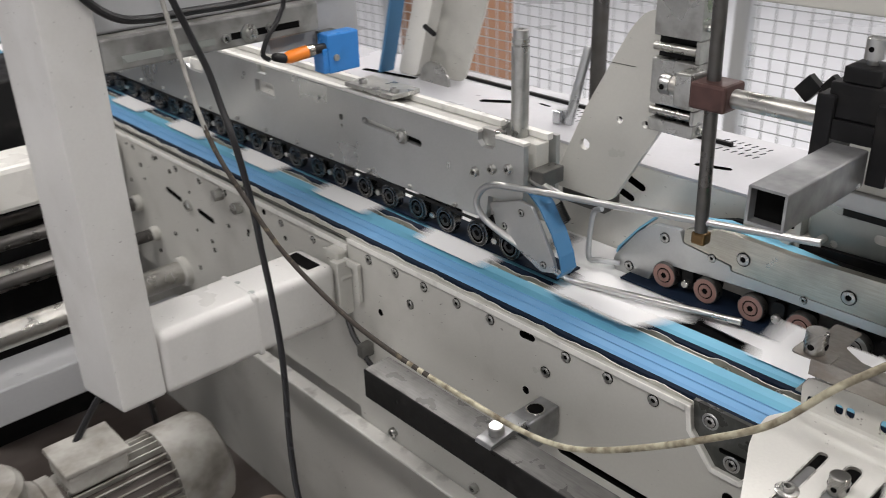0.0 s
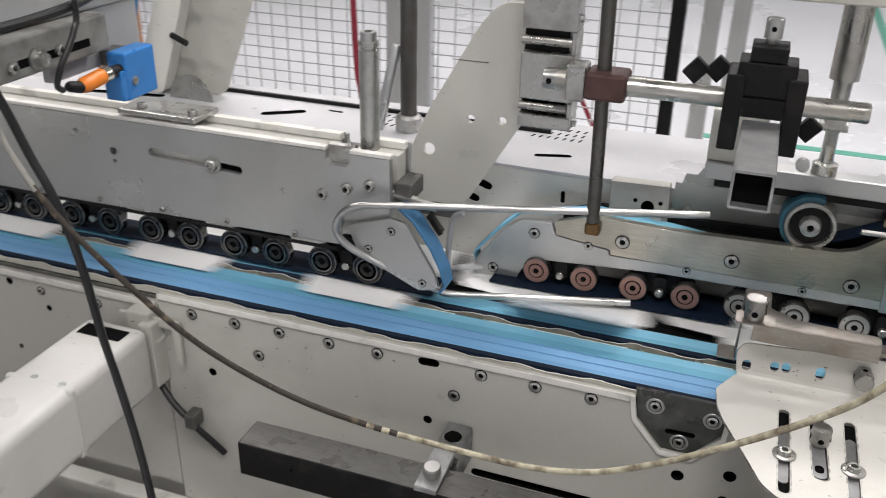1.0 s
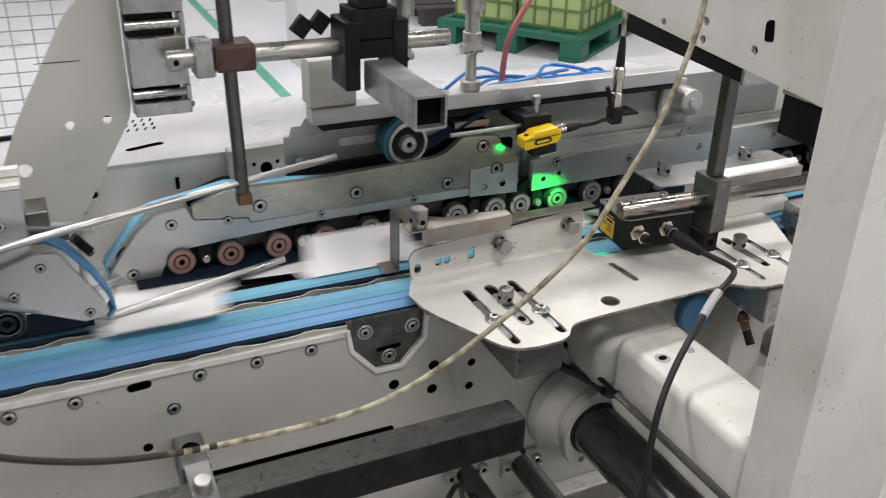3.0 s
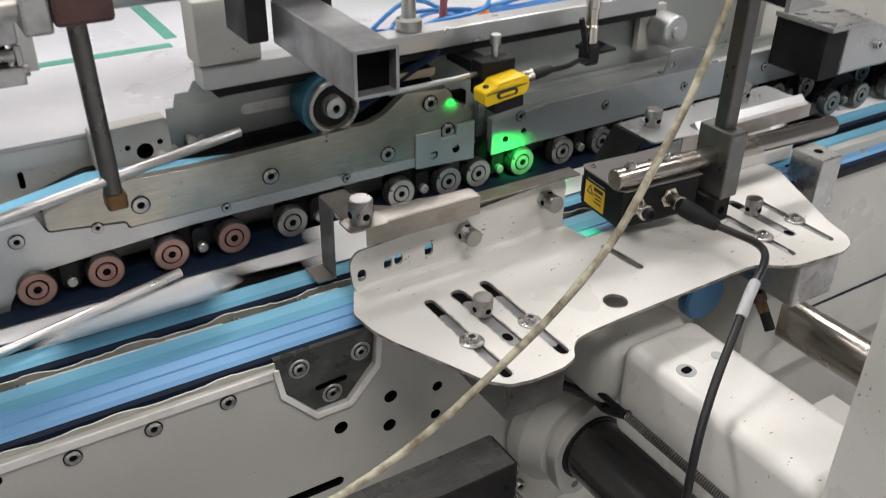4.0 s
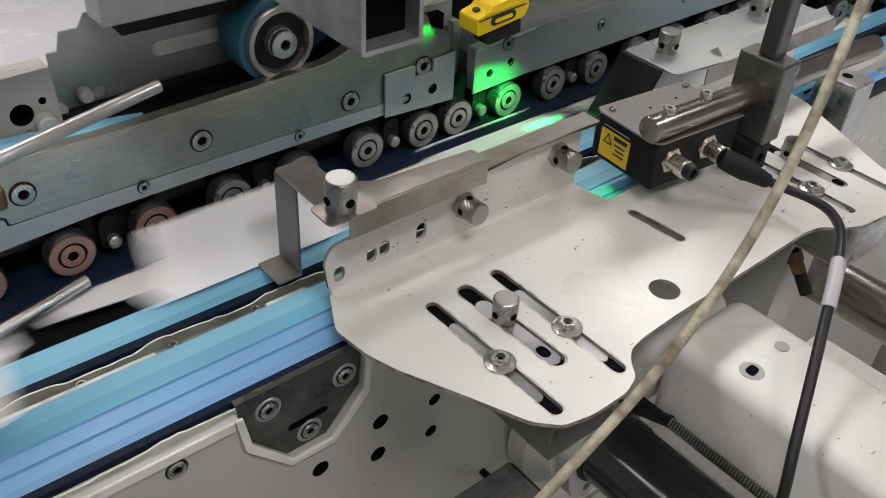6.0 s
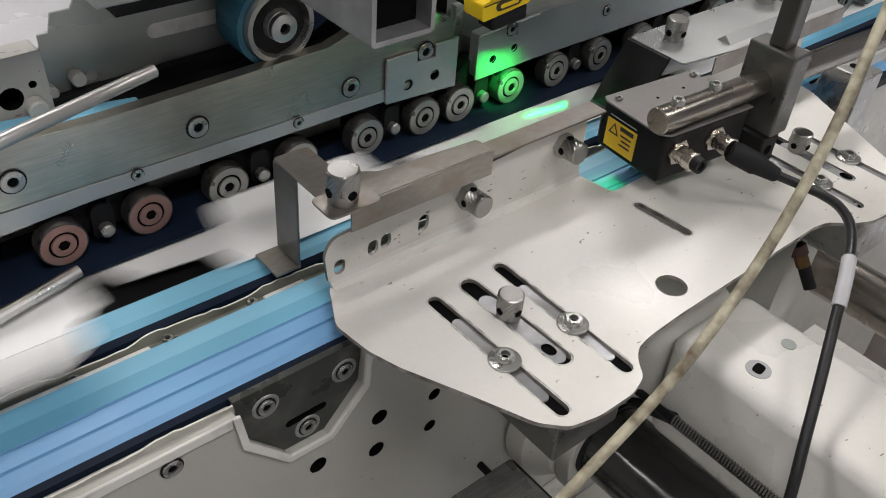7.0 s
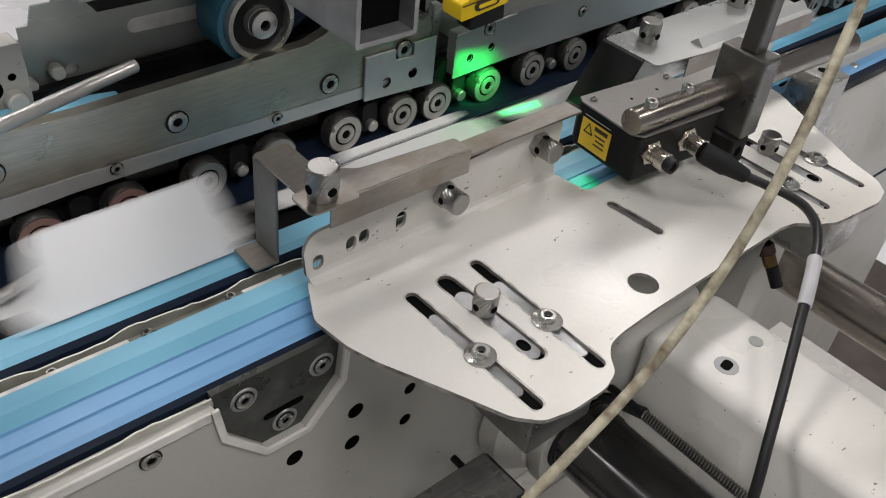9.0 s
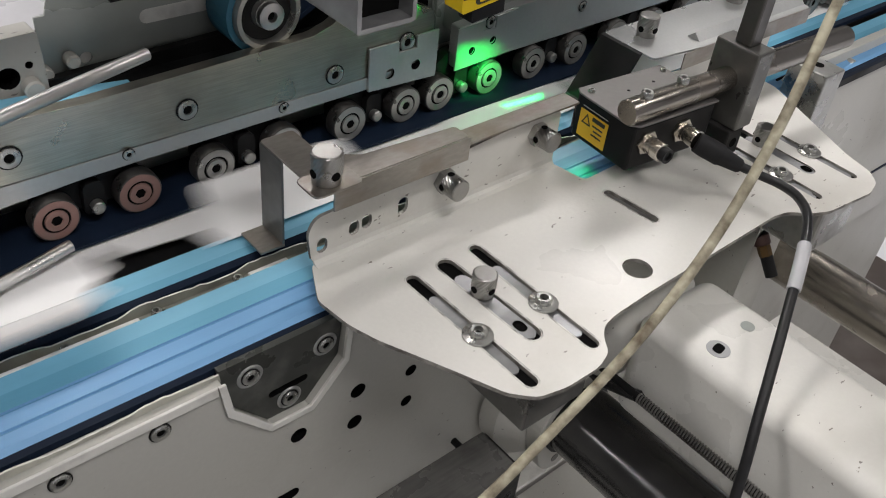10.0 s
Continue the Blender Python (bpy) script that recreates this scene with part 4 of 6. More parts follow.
def cross_slide():
    p = thing("bracket_plate", "tall light grey bracket plate with three bores", "plate")
    out = rounded([(-0.035, 0.945), (0.024, 1.078), (0.094, 1.2), (0.118, 1.226), (0.155, 1.228), (0.155, 1.078), (0.076, 0.945)], 0.016, 5)
    part("plate", sheet(B(), out, 0.204, 0.212, "y", [circle(0.025, 1.022, 0.0085), circle(0.083, 1.0715, 0.0055), circle(0.126, 1.074, 0.0055)]), GREY, p, bevel=0.001)
    part("scribed_line", box(B(), 0.055, 0.105, 0.2034, 0.2039, 1.1485, 1.1492), INK, p)
    part("foot", box(B(), -0.02, 0.06, 0.2125, 0.248, 0.92, 0.955), DARKCLAMP, p)
    s = thing("linear_slide", "grey steel slide block with dark grooves", "slide")
    for z0, z1 in ((1.0845, 1.101), (1.120, 1.178), (1.206, 1.262)):
        part("block", box(B(), 0.156, 0.222, 0.165, 0.205, z0, z1), STEEL, s, bevel=0.0015)
    part("core", box(B(), 0.157, 0.212, 0.178, 0.204, 1.086, 1.25), BLACK, s)
    for z in (1.1105, 1.192):
        part("guide_rod", cyl(B(), (0.156, 0.170, z), (0.2165, 0.170, z), 0.0055, 14), CHROME_DULL, s, smooth=True)
    part("end_tab", box(B(), 0.217, 0.2225, 0.1645, 0.204, 1.1015, 1.1195), STEEL, s, bevel=0.001)
    part("end_tab", box(B(), 0.217, 0.2225, 0.1645, 0.204, 1.1785, 1.2055), STEEL, s, bevel=0.001)
    for z in (1.092, 1.15, 1.22):
        cap_screw("screw", (0.2222, 0.18, z), (1, 0, 0), 0.005, s)
    part("top_beam", box(B(), 0.156, 0.75, 0.16, 0.205, 1.263, 1.31), GREY, s, bevel=0.002)
    c = thing("cross_bar", "round steel cross bar with a rusty brown clamp", "rod")
    part("bar", lathe(B(), (0.205, 0.134, 1.1585), (1, 0, 0), [(0, 0.0112), (0.340, 0.0112), (0.342, 0.0102)], 20), CHROME_DULL, c, smooth=True)
    part("clamp", box(B(), 0.245, 0.292, 0.112, 0.156, 1.143, 1.175), BROWN, c, "rusty brown clamp block", bevel=0.004)
    part("clamp", box(B(), 0.222, 0.2448, 0.116, 0.152, 1.138, 1.180), STEEL, c, bevel=0.003)
    part("knob", lathe(B(), (0.222, 0.134, 1.158), (-1, 0, 0), [(0, 0.009), (0.012, 0.009), (0.0125, 0.0125), (0.026, 0.0125), (0.028, 0.0115)], 20), CHROME, c, smooth=True)
    part("knob_bore", lathe(B(), (0.202, 0.1212, 1.158), (0, -1, 0), [(0, 0.0035), (0.0006, 0.0035)], 12), HOLE, c)
    k = thing("clamp_block", "black steel clamp on the cross bar with a bright knob", "clamp")
    part("body", box(B(), 0.408, 0.468, 0.112, 0.157, 1.168, 1.205), BLACK, k, bevel=0.0015)
    part("body", box(B(), 0.418, 0.456, 0.114, 0.155, 1.2055, 1.222), BLACK, k, bevel=0.0015)
    for x0, x1 in ((0.398, 0.4175), (0.4605, 0.480)):
        part("jaw", box(B(), x0, x1, 0.106, 0.163, 1.108, 1.192), BLACK, k, bevel=0.002)
    part("jaw_web", box(B(), 0.4178, 0.4602, 0.108, 0.122, 1.147, 1.1675), BLACK, k)
    part("knob", lathe(B(), (0.437, 0.134, 1.2222), (0, 0, 1), [(0, 0.0055), (0.006, 0.0055), (0.006, 0.0095), (0.026, 0.0095), (0.027, 0.0085)], 18), CHROME, k, smooth=True)
    part("knob_bore", lathe(B(), (0.437, 0.1243, 1.239), (0, -1, 0), [(0, 0.0028), (0.0005, 0.0028)], 12), HOLE, k)
    for at, a in (((0.362, 0.165, 1.178), 40), ((0.386, 0.168, 1.181), 40), ((0.492, 0.17, 1.123), 40)):
        part("clip", box(B(), -0.010, 0.010, -0.006, 0.006, -0.012, 0.012), BLACK, k, m=pose(*at, 0, a, 0), bevel=0.001)
    q = thing("square_tube", "galvanised square steel tube with an open end", "tube")
    w, th, y0, y1, cx, cz = 0.0195, 0.0028, -0.053, 0.1055, 0.4405, 1.1255
    corners = lambda r: [(cx - r, cz - r), (cx + r, cz - r), (cx + r, cz + r), (cx - r, cz + r)]
    bm = sheet(B(), rounded(corners(w), 0.0025, 3), y0, y1, "y", [corners(w - th)])
    part("tube", bm, GALV, q)
    # near-black fill paints the shade inside the open tube
    part("inner_plug", box(B(), cx - w + th, cx + w - th, y0 + 0.012, y0 + 0.016, cz - w + th, cz + w - th), HOLE, q)


CHROME_DULL = material("worn_round_bar", (0.50, 0.49, 0.46), 0.34, metal=0.95, vary=0.12, grain=60, stretch=(0.3, 4, 4), dirt=(0.36, 0.33, 0.29), dirt_scale=25)
GALV = material("galvanised_tube", (0.35, 0.355, 0.36), 0.40, metal=0.75, vary=0.22, grain=70, dirt=(0.2, 0.2, 0.2), dirt_at=0.5, dirt_scale=22)


def rear_rail():
    t = thing("rear_plate", "dark grey-green stepped plate behind the pressure rail", "plate")
    out = [(0.352, 0.935), (0.352, 1.008), (0.360, 1.008), (0.364, 1.022), (0.378, 1.022), (0.384, 1.032), (1.25, 1.032), (1.25, 0.935)]
    part("plate", sheet(B(), out, 0.2455, 0.2475, "y", [slot(0.437, 0.991, 0.60, 0.991, 0.006), circle(0.385, 0.968, 0.005)]), DKPLATE, t)
    # pale fill stands in for the bright floor seen through the slot
    part("slot_liner", box(B(), 0.43, 0.607, 0.2456, 0.2469, 0.9845, 0.9975), EDGE, t)
    g = thing("guide_lug", "light grey cast lug with a bore on the far bed", "bracket")
    part("lug", sheet(B(), rounded([(0.272, 0.945), (0.349, 0.955), (0.3485, 0.985), (0.3475, 1.006), (0.272, 1.004)], 0.003, 3), 0.229, 0.2485, "y", [circle(0.3218, 0.9747, 0.0085), circle(0.3053, 0.9816, 0.0028), circle(0.3378, 0.9818, 0.0028)], bore=1), [GREY, HOLE], g, bevel=0.0012)
    # near-black fill paints the shade inside the lug's bore
    part("bore_plug", box(B(), 0.298, 0.345, 0.2450, 0.2484, 0.962, 0.988), HOLE, g)
    for x, z, r in ((0.336, 0.966, 0.0075), (0.351, 0.9665, 0.0055), (0.372, 0.972, 0.0055)):
        part("boss", lathe(B(), (x, 0.2450 if x > 0.35 else 0.2285, z), (0, -1, 0), [(0, r), (0.009, r), (0.0105, r * 0.8), (0.0105, r * 0.3)], 18), GREY, g, smooth=True)
    r = thing("rear_rail", "light grey machined rail on top of the dark plate", "rail")
    part("rail", box(B(), 0.386, 1.0, 0.216, 0.2452, 1.030, 1.052), NICKEL, r, bevel=0.0015)
    part("groove", box(B(), 0.40, 1.0, 0.219, 0.243, 1.0205, 1.0298), BLACK, r)
    part("block", box(B(), 0.386, 0.452, 0.222, 0.262, 1.0525, 1.118), GREY, r, bevel=0.002)
    part("bolt", lathe(B(), (0.497, 0.2158, 1.066), (0, -1, 0), [(0, 0.008), (0.01, 0.008)], 12), STEEL, r)
    part("nameplate", box(B(), 0.60, 0.655, 0.2135, 0.2155, 1.001, 1.010), BRASSLABEL, r, "worn tan plate")
    part("nameplate_back", box(B(), 0.60, 0.655, 0.2156, 0.245, 1.002, 1.009), BLACK, r)
    for x, y in ((0.523, 0.232), (0.632, 0.234)):
        u = thing("drive_shaft", "steel shaft with a universal joint above the rear rail", "shaft", "joint shafts")
        part("shaft", cyl(B(), (x, y, 1.168), (x, y, 1.42), 0.0165, 20), CHROME_DULL, u, smooth=True)
        part("neck", cyl(B(), (x, y, 1.137), (x, y, 1.168), 0.0105, 18), STEEL, u, smooth=True)
        part("collar", lathe(B(), (x, y, 1.126), (0, 0, 1), [(0, 0.0135), (0.010, 0.0135), (0.011, 0.012)], 20), CHROME_DULL, u, smooth=True)
        part("yoke", box(B(), x - 0.012, x + 0.012, y - 0.007, y + 0.007, 1.108, 1.126), STEEL, u, bevel=0.002)
        part("cross_pin", cyl(B(), (x - 0.016, y, 1.112), (x + 0.016, y, 1.112), 0.0075, 14), STEEL, u, smooth=True)
        part("lower_yoke", lathe(B(), (x, y, 1.0525), (0, 0, 1), [(0, 0.015), (0.012, 0.015), (0.014, 0.0085), (0.05, 0.0075), (0.056, 0.011)], 18), STEEL, u, smooth=True)
    h = thing("sensor_tube", "thin bright rod carrying the yellow sensor", "rod")
    part("rod", cyl(B(), (0.572, 0.172, 1.008), (0.687, 0.176, 1.008), 0.0032, 12), CHROME, h, smooth=True)
    # small end pulley further along
    e = thing("end_pulley", "grey steel end pulley of the rear rail", "pulley")
    part("wheel", lathe(B(), (1.02, 0.2, 1.0), (0, -1, 0), [(-0.03, 0.022), (0, 0.022), (0.002, 0.02), (0.002, 0.008), (0.006, 0.007)], 24), NICKEL, e, smooth=True)
    part("plate", box(B(), 0.985, 1.03, 0.2315, 0.24, 0.97, 1.03), GREY, e)
    h = smooth_path([(0.735, 0.33, 1.004), (0.7434, 0.33, 1.087), (0.77, 0.33, 1.14), (0.7964, 0.33, 1.186), (0.83, 0.33, 1.27), (0.85, 0.33, 1.42)], 6)
    tagged(link("pink_hose", tube(B(), h, 0.005, 8), PINKHOSE, smooth=True), "dull pink air hose rising from the machine bed", "hose")
    # tubing heap on the bed
    rnd = random.Random(8)
    for k in range(7):
        pts = [(0.66 + 0.30 * i / 5 + rnd.uniform(-0.03, 0.03), 0.33 + rnd.uniform(-0.05, 0.07), 1.004 + (rnd.uniform(0.0, 0.035) if 0 < i < 5 else 0)) for i in range(6)]
        tagged(link("air_tube", tube(B(), smooth_path(pts, 6), 0.003, 6), BLUEHOSE, smooth=True), "thin bright blue air tube lying on the machine bed", "tube", "blue air tubes")
    v = thing("air_valve", "small valve with orange and white fittings among blue tubes", "valve")
    part("body", box(B(), 0.735, 0.765, 0.30, 0.325, 0.9985, 1.03), SLEEVE, v, bevel=0.003)
    part("fitting", cyl(B(), (0.772, 0.31, 1.018), (0.79, 0.30, 1.03), 0.008, 12), ORANGE, v, smooth=True)
    part("dial", lathe(B(), (0.70, 0.30, 1.012), (0, -1, 0.3), [(0, 0.02), (0.01, 0.02), (0.011, 0.017)], 20), BLUEHOSE, v, smooth=True)


PINKHOSE = material("dull_pink_hose", (0.42, 0.13, 0.13), 0.4, vary=0.1)
BRASSLABEL = material("tan_plate", (0.30, 0.26, 0.18), 0.5, metal=0.4, vary=0.15)


# ---- cross yokes ----
def yoke(label, x0, x1, cx0, cx1, y_in, z0, z1, bores, tip, paint):
    t = thing("cross_yoke", label, "machine frame", "white yokes")
    arm = box(B(), x0, x1, -0.346, y_in, z0, z1)
    part("arm", arm, paint, t, "white painted box arm", bevel=0.015, round_edge=True)
    for x, y, r in bores:
        part("bore", lathe(B(), (x, y, z1), (0, 0, 1), [(0, r), (0.0005, r)], 16), DKPLATE, t)
    col = B()
    sheet(col, [(cx0, tip[0]), (cx1, tip[1]), (cx1, 1.75), (cx0, 1.75)], -0.413, -0.3465, "y")
    part("column", col, paint, t, "white painted column", bevel=0.006)
    return t


def yokes():
    l = yoke("white painted cross yoke with a box arm reaching the side frame", -0.389, -0.289, -0.442, -0.290, -0.03, 0.695, 0.80, [(-0.307, -0.179, 0.0055), (-0.35, -0.178, 0.005)], (0.665, 0.700), DULLWHITE)
    part("weld_collar", box(B(), -0.3898, -0.2882, -0.188, -0.176, 0.6944, 0.8006), DULLWHITE, l, bevel=0.021, round_edge=True)
    part("end_cap", sheet(B(), [(-0.355, 0.802), (-0.258, 0.802), (-0.258, 0.732), (-0.269, 0.732), (-0.269, 0.790), (-0.355, 0.790)], -0.010, -0.0032, "y"), GREY, l, "flat angled holding bar", bevel=0.001)
    part("end_block", box(B(), -0.31, -0.2885, -0.0287, -0.0005, 0.70, 0.80), GREY, l, bevel=0.002)
    part("end_slot", box(B(), -0.372, -0.305, -0.075, -0.05, 0.8004, 0.801), HOLE, l)
    for x, z in ((-0.295, 0.770),):
        part("bolt", lathe(B(), (x, -0.0005, z), (0, -1, 0), [(0, 0.008), (0.020, 0.008), (0.022, 0.006)], 16), GREY, l, smooth=True)
    # upper arm of the same yoke
    part("upper_arm", box(B(), -0.345, -0.292, -0.346, -0.02, 1.178, 1.220), RAILM, l, "grey slotted upper rail", bevel=0.003)
    part("upper_box", box(B(), -0.40, -0.315, -0.346, 0.075, 1.2205, 1.42), BEDM, l, bevel=0.004)
    part("hanger_plate", box(B(), -0.335, -0.322, -0.09, 0.072, 1.150, 1.2203), BEDM, l, bevel=0.002)
    part("rail_slot", box(B(), -0.2918, -0.2912, -0.32, -0.19, 1.187, 1.196), DKPLATE, l)
    part("rail_slot", box(B(), -0.2918, -0.2912, -0.165, -0.055, 1.189, 1.198), HOLE, l)
    part("rail_bolt", lathe(B(), (-0.2915, -0.138, 1.194), (1, 0, 0), [(0, 0.0125), (0.003, 0.0125), (0.0035, 0.0075), (0.012, 0.0075), (0.0125, 0.006)], 20), STEEL, l, smooth=True)
    cap_screw("screw", (-0.2915, -0.175, 1.193), (1, 0, 0), 0.006, l)
    cap_screw("screw", (-0.2915, -0.105, 1.196), (1, 0, 0), 0.006, l)
    part("sticker", box(B(), -0.3118, -0.3114, -0.055, -0.022, 1.19, 1.205), BLUEP, l, "small blue sticker")
    part("sticker_field", box(B(), -0.3113, -0.3110, -0.050, -0.027, 1.194, 1.2015), GREY, l)
    r = yoke("white painted cross yoke beside the laser sensor", 0.688, 0.788, 0.695, 0.845, -0.105, 0.695, 0.81, [(0.757, -0.17, 0.0062)], (0.62, 0.62), WHITE)
    part("keyhole", sheet(B(), rounded([(0.707, -0.177), (0.719, -0.1755), (0.7185, -0.167), (0.7065, -0.1685)], 0.004, 3), 0.8106, 0.8109, "z"), HOLE, r)
    part("keyhole_rim", lathe(B(), (0.7125, -0.1720, 0.8101), (0, 0, 1), [(0, 0.0102), (0.0004, 0.0100)], 22), BEDM, r)
    part("sleeve", box(B(), 0.672, 0.80, -0.1045, -0.004, 0.715, 0.803), GREY, r, "grey sleeve on the side frame", bevel=0.026, round_edge=True)
    # upper plate towards the machine
    part("upper_plate", sheet(B(), [(-0.346, 1.150), (0.125, 1.186), (0.128, 1.235), (0.08, 1.42), (-0.346, 1.42)], 0.788, 0.796, "x", [circle(0.009, 1.187, 0.0045), circle(-0.069, 1.204, 0.005), circle(-0.068, 1.182, 0.005), slot(-0.03, 1.225, -0.028, 1.245, 0.004), circle(-0.155, 1.19, 0.005)]), WHITE, r, bevel=0.0012)
    part("plate_backing", box(B(), 0.7965, 0.80, -0.25, 0.05, 1.178, 1.26), BLACK, r)
    part("dark_channel", sheet(B(), [(-0.13, 1.1445), (0.10, 1.1545), (0.10, 1.178), (-0.13, 1.1610)], 0.801, 0.845, "x"), BLACK, r, "dark open channel")
    part("channel_lip", box(B(), 0.80, 0.85, -0.135, -0.1302, 1.142, 1.160), STEEL, r)
    part("worn_patch", sheet(B(), rounded([(-0.182, 1.205), (-0.168, 1.203), (-0.166, 1.225), (-0.178, 1.229)], 0.004, 2), 0.7872, 0.7878, "x"), HOLE, r)


RAILM = material("greasy_grey_rail", (0.24, 0.24, 0.23), 0.4, vary=0.15, grain=60, stretch=(1, 0.3, 2), dirt=(0.07, 0.066, 0.06), dirt_at=0.52, dirt_scale=22)


def clamp_bar():
    t = thing("square_bar", "black square bar clamped along the side frame", "bar")
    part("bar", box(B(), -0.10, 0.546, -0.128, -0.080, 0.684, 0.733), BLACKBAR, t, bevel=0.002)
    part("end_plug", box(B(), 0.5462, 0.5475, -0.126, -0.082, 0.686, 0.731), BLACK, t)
    # top face carries wear plus light from above as a paler grey
    part("worn_face", box(B(), -0.098, 0.544, -0.1265, -0.0815, 0.7331, 0.7334), WORNLITTOP, t, "worn grey top face, paler as lit from above")
    c = thing("bar_clamp", "grey steel clamp with a bright bolt on the black bar", "clamp")
    part("block", box(B(), 0.131, 0.165, -0.0620, -0.0005, 0.690, 0.7395), GALV, c, bevel=0.003)
    part("bore_rim", lathe(B(), (0.148, -0.030, 0.7396), (0, 0, 1), [(0, 0.0135), (0.0008, 0.0130), (0.0008, 0.0112)], 22), STEEL, c, smooth=True)
    part("bore", lathe(B(), (0.148, -0.030, 0.7397), (0, 0, 1), [(0, 0.0112), (0.0009, 0.0112)], 20), HOLE, c)
    part("plate", sheet(B(), [(-0.131, 0.7336), (-0.128, 0.7390), (-0.0625, 0.7450), (-0.0625, 0.7336)], 0.134, 0.162, "x"), GALV, c, bevel=0.0015)
    part("bolt", lathe(B(), (0.148, -0.104, 0.7405), (0.0, -0.12, 1), [(0, 0.0105), (0.011, 0.0105), (0.013, 0.009)], 20), CHROME, c, smooth=True)
    k = smooth_path([(-0.31, -0.006, 0.70), (-0.279, -0.016, 0.670), (-0.255, -0.018, 0.650), (-0.24, -0.018, 0.635), (-0.222, -0.012, 0.612), (-0.21, -0.004, 0.59)], 6)
    tagged(link("thin_cable", tube(B(), k, 0.005, 8), BLKCABLE, smooth=True), "thin black cable hanging under the yoke arm", "cable")
    n = thing("cable_clip", "small steel cable clip on the side frame", "clip")
    part("clip", box(B(), -0.257, -0.240, -0.026, -0.0005, 0.636, 0.660), DARKCLAMP, n, bevel=0.003)


WORNLITTOP = material("worn_lit_bar_face", (0.15, 0.147, 0.14), 0.33, metal=0.5, vary=0.5, grain=120, stretch=(0.3, 3, 1), dirt=(0.05, 0.049, 0.047), dirt_at=0.62, dirt_scale=30)
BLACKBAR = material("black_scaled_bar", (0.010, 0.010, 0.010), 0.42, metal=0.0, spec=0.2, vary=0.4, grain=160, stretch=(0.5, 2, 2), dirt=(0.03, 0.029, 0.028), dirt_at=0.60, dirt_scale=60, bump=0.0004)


def drive_parts():
    f = thing("shaft_flange", "pale grey round flange with a black polished shaft", "shaft")
    cx, cz = 0.7055, 0.626
    prof = [(0.0, 0.078), (0.022, 0.078), (0.034, 0.066), (0.0415, 0.060)]
    part("flange", lathe(B(), (cx, -0.004, cz), (0, -1, 0), prof, 40), GREY, f, smooth=True)
    plate = []
    for k in range(48):
        a = math.tau * k / 48
        r = 0.052 + 0.018 * abs(math.cos(a - radians(70))) ** 6
        plate.append((cx + r * math.cos(a), cz + r * math.sin(a)))
    part("ear_plate", sheet(B(), plate, -0.064, -0.0457, "y"), GREY, f, "oval ear plate", bevel=0.002)
    part("shaft", cyl(B(), (cx, -0.0645, cz), (cx, -0.72, cz), 0.0395, 44), BLKSHAFT, f, "black polished shaft", smooth=True)
    part("shaft_seal", lathe(B(), (cx, -0.0642, cz), (0, -1, 0), [(0, 0.0430), (0.003, 0.0430), (0.003, 0.0400)], 36), RUBBER, f, smooth=True)
    for x, z in ((0.724, 0.677), (0.687, 0.575)):
        part("ear_bore", lathe(B(), (x, -0.0641, z), (0, -1, 0), [(0, 0.0052), (0.0005, 0.0052)], 16), DARKCLAMP, f)
    k = smooth_path([(0.63, -0.006, 0.745), (0.655, -0.035, 0.728), (0.69, -0.070, 0.712), (0.700, -0.085, 0.702), (0.681, -0.134, 0.738)], 6)
    tagged(link("thin_cable", tube(B(), k, 0.0058, 8), BLKCABLE, smooth=True), "black cable lying over the pale shaft flange", "cable")
    for x, z, y0 in ((0.680, 0.738, -0.135), (0.60, 0.600, -0.05)):
        s = thing("threaded_spindle", "dark threaded steel spindle", "spindle", "spindles")
        turns = [Vector((x + 0.0042 * math.cos(k * math.tau / 9), y0 - 0.0028 * k / 9, z + 0.0042 * math.sin(k * math.tau / 9))) for k in range(1150)]
        part("thread", tube(B(), turns, 0.0010, 5), THREADM, s)
        part("core", cyl(B(), (x, 0.0, z), (x, y0 - 0.38, z), 0.0038, 14), BLACK, s, smooth=True)
    for x, z in ((0.527, 0.556), (0.618, 0.545)):
        r = thing("drive_rod", "black round rod coming out of the side frame", "rod", "black rods")
        part("rod", cyl(B(), (x, -0.0005, z), (x, -0.6, z), 0.016, 20), BLKSHAFT, r, smooth=True)
        part("flange", box(B(), x - 0.03, x + 0.03, -0.008, -0.0005, z - 0.02, z + 0.02), GREY, r, bevel=0.002)
        for d in (-0.026, 0.026):
            cap_screw("bolt", (x + d, -0.0082, z + 0.004), (0, -1, 0), 0.0085, r, label="")
    b = thing("plate_mount", "machined grey block under the slotted plate", "block")
    part("block", box(B(), 0.520, 0.586, -0.138, -0.002, 0.806, 0.8575), DARKCLAMP, b, bevel=0.002)
    part("bolt", lathe(B(), (0.625, -0.06, 0.812), (0, -1, 0), [(0, 0.012), (0.012, 0.012)], 6), STEEL, b)
    part("lug", box(B(), 0.605, 0.645, -0.06, -0.001, 0.79, 0.835), GREY, b, bevel=0.008)
    k = smooth_path([(0.40, -0.12, 0.50), (0.45, -0.1, 0.60), (0.49, -0.06, 0.59), (0.52, -0.04, 0.52), (0.60, -0.05, 0.49), (0.7, -0.08, 0.50)], 6)
    tagged(link("thin_cable", tube(B(), k, 0.004, 8), BLKCABLE, smooth=True), "black cable looped below the black bar", "cable")
    u = thing("under_tray", "pale perforated sheet tray below the shafts", "tray")
    holes = [circle(0.62 + 0.04 * (i % 6), -0.05 - 0.035 * (i // 6), 0.005, 8) for i in range(24)]
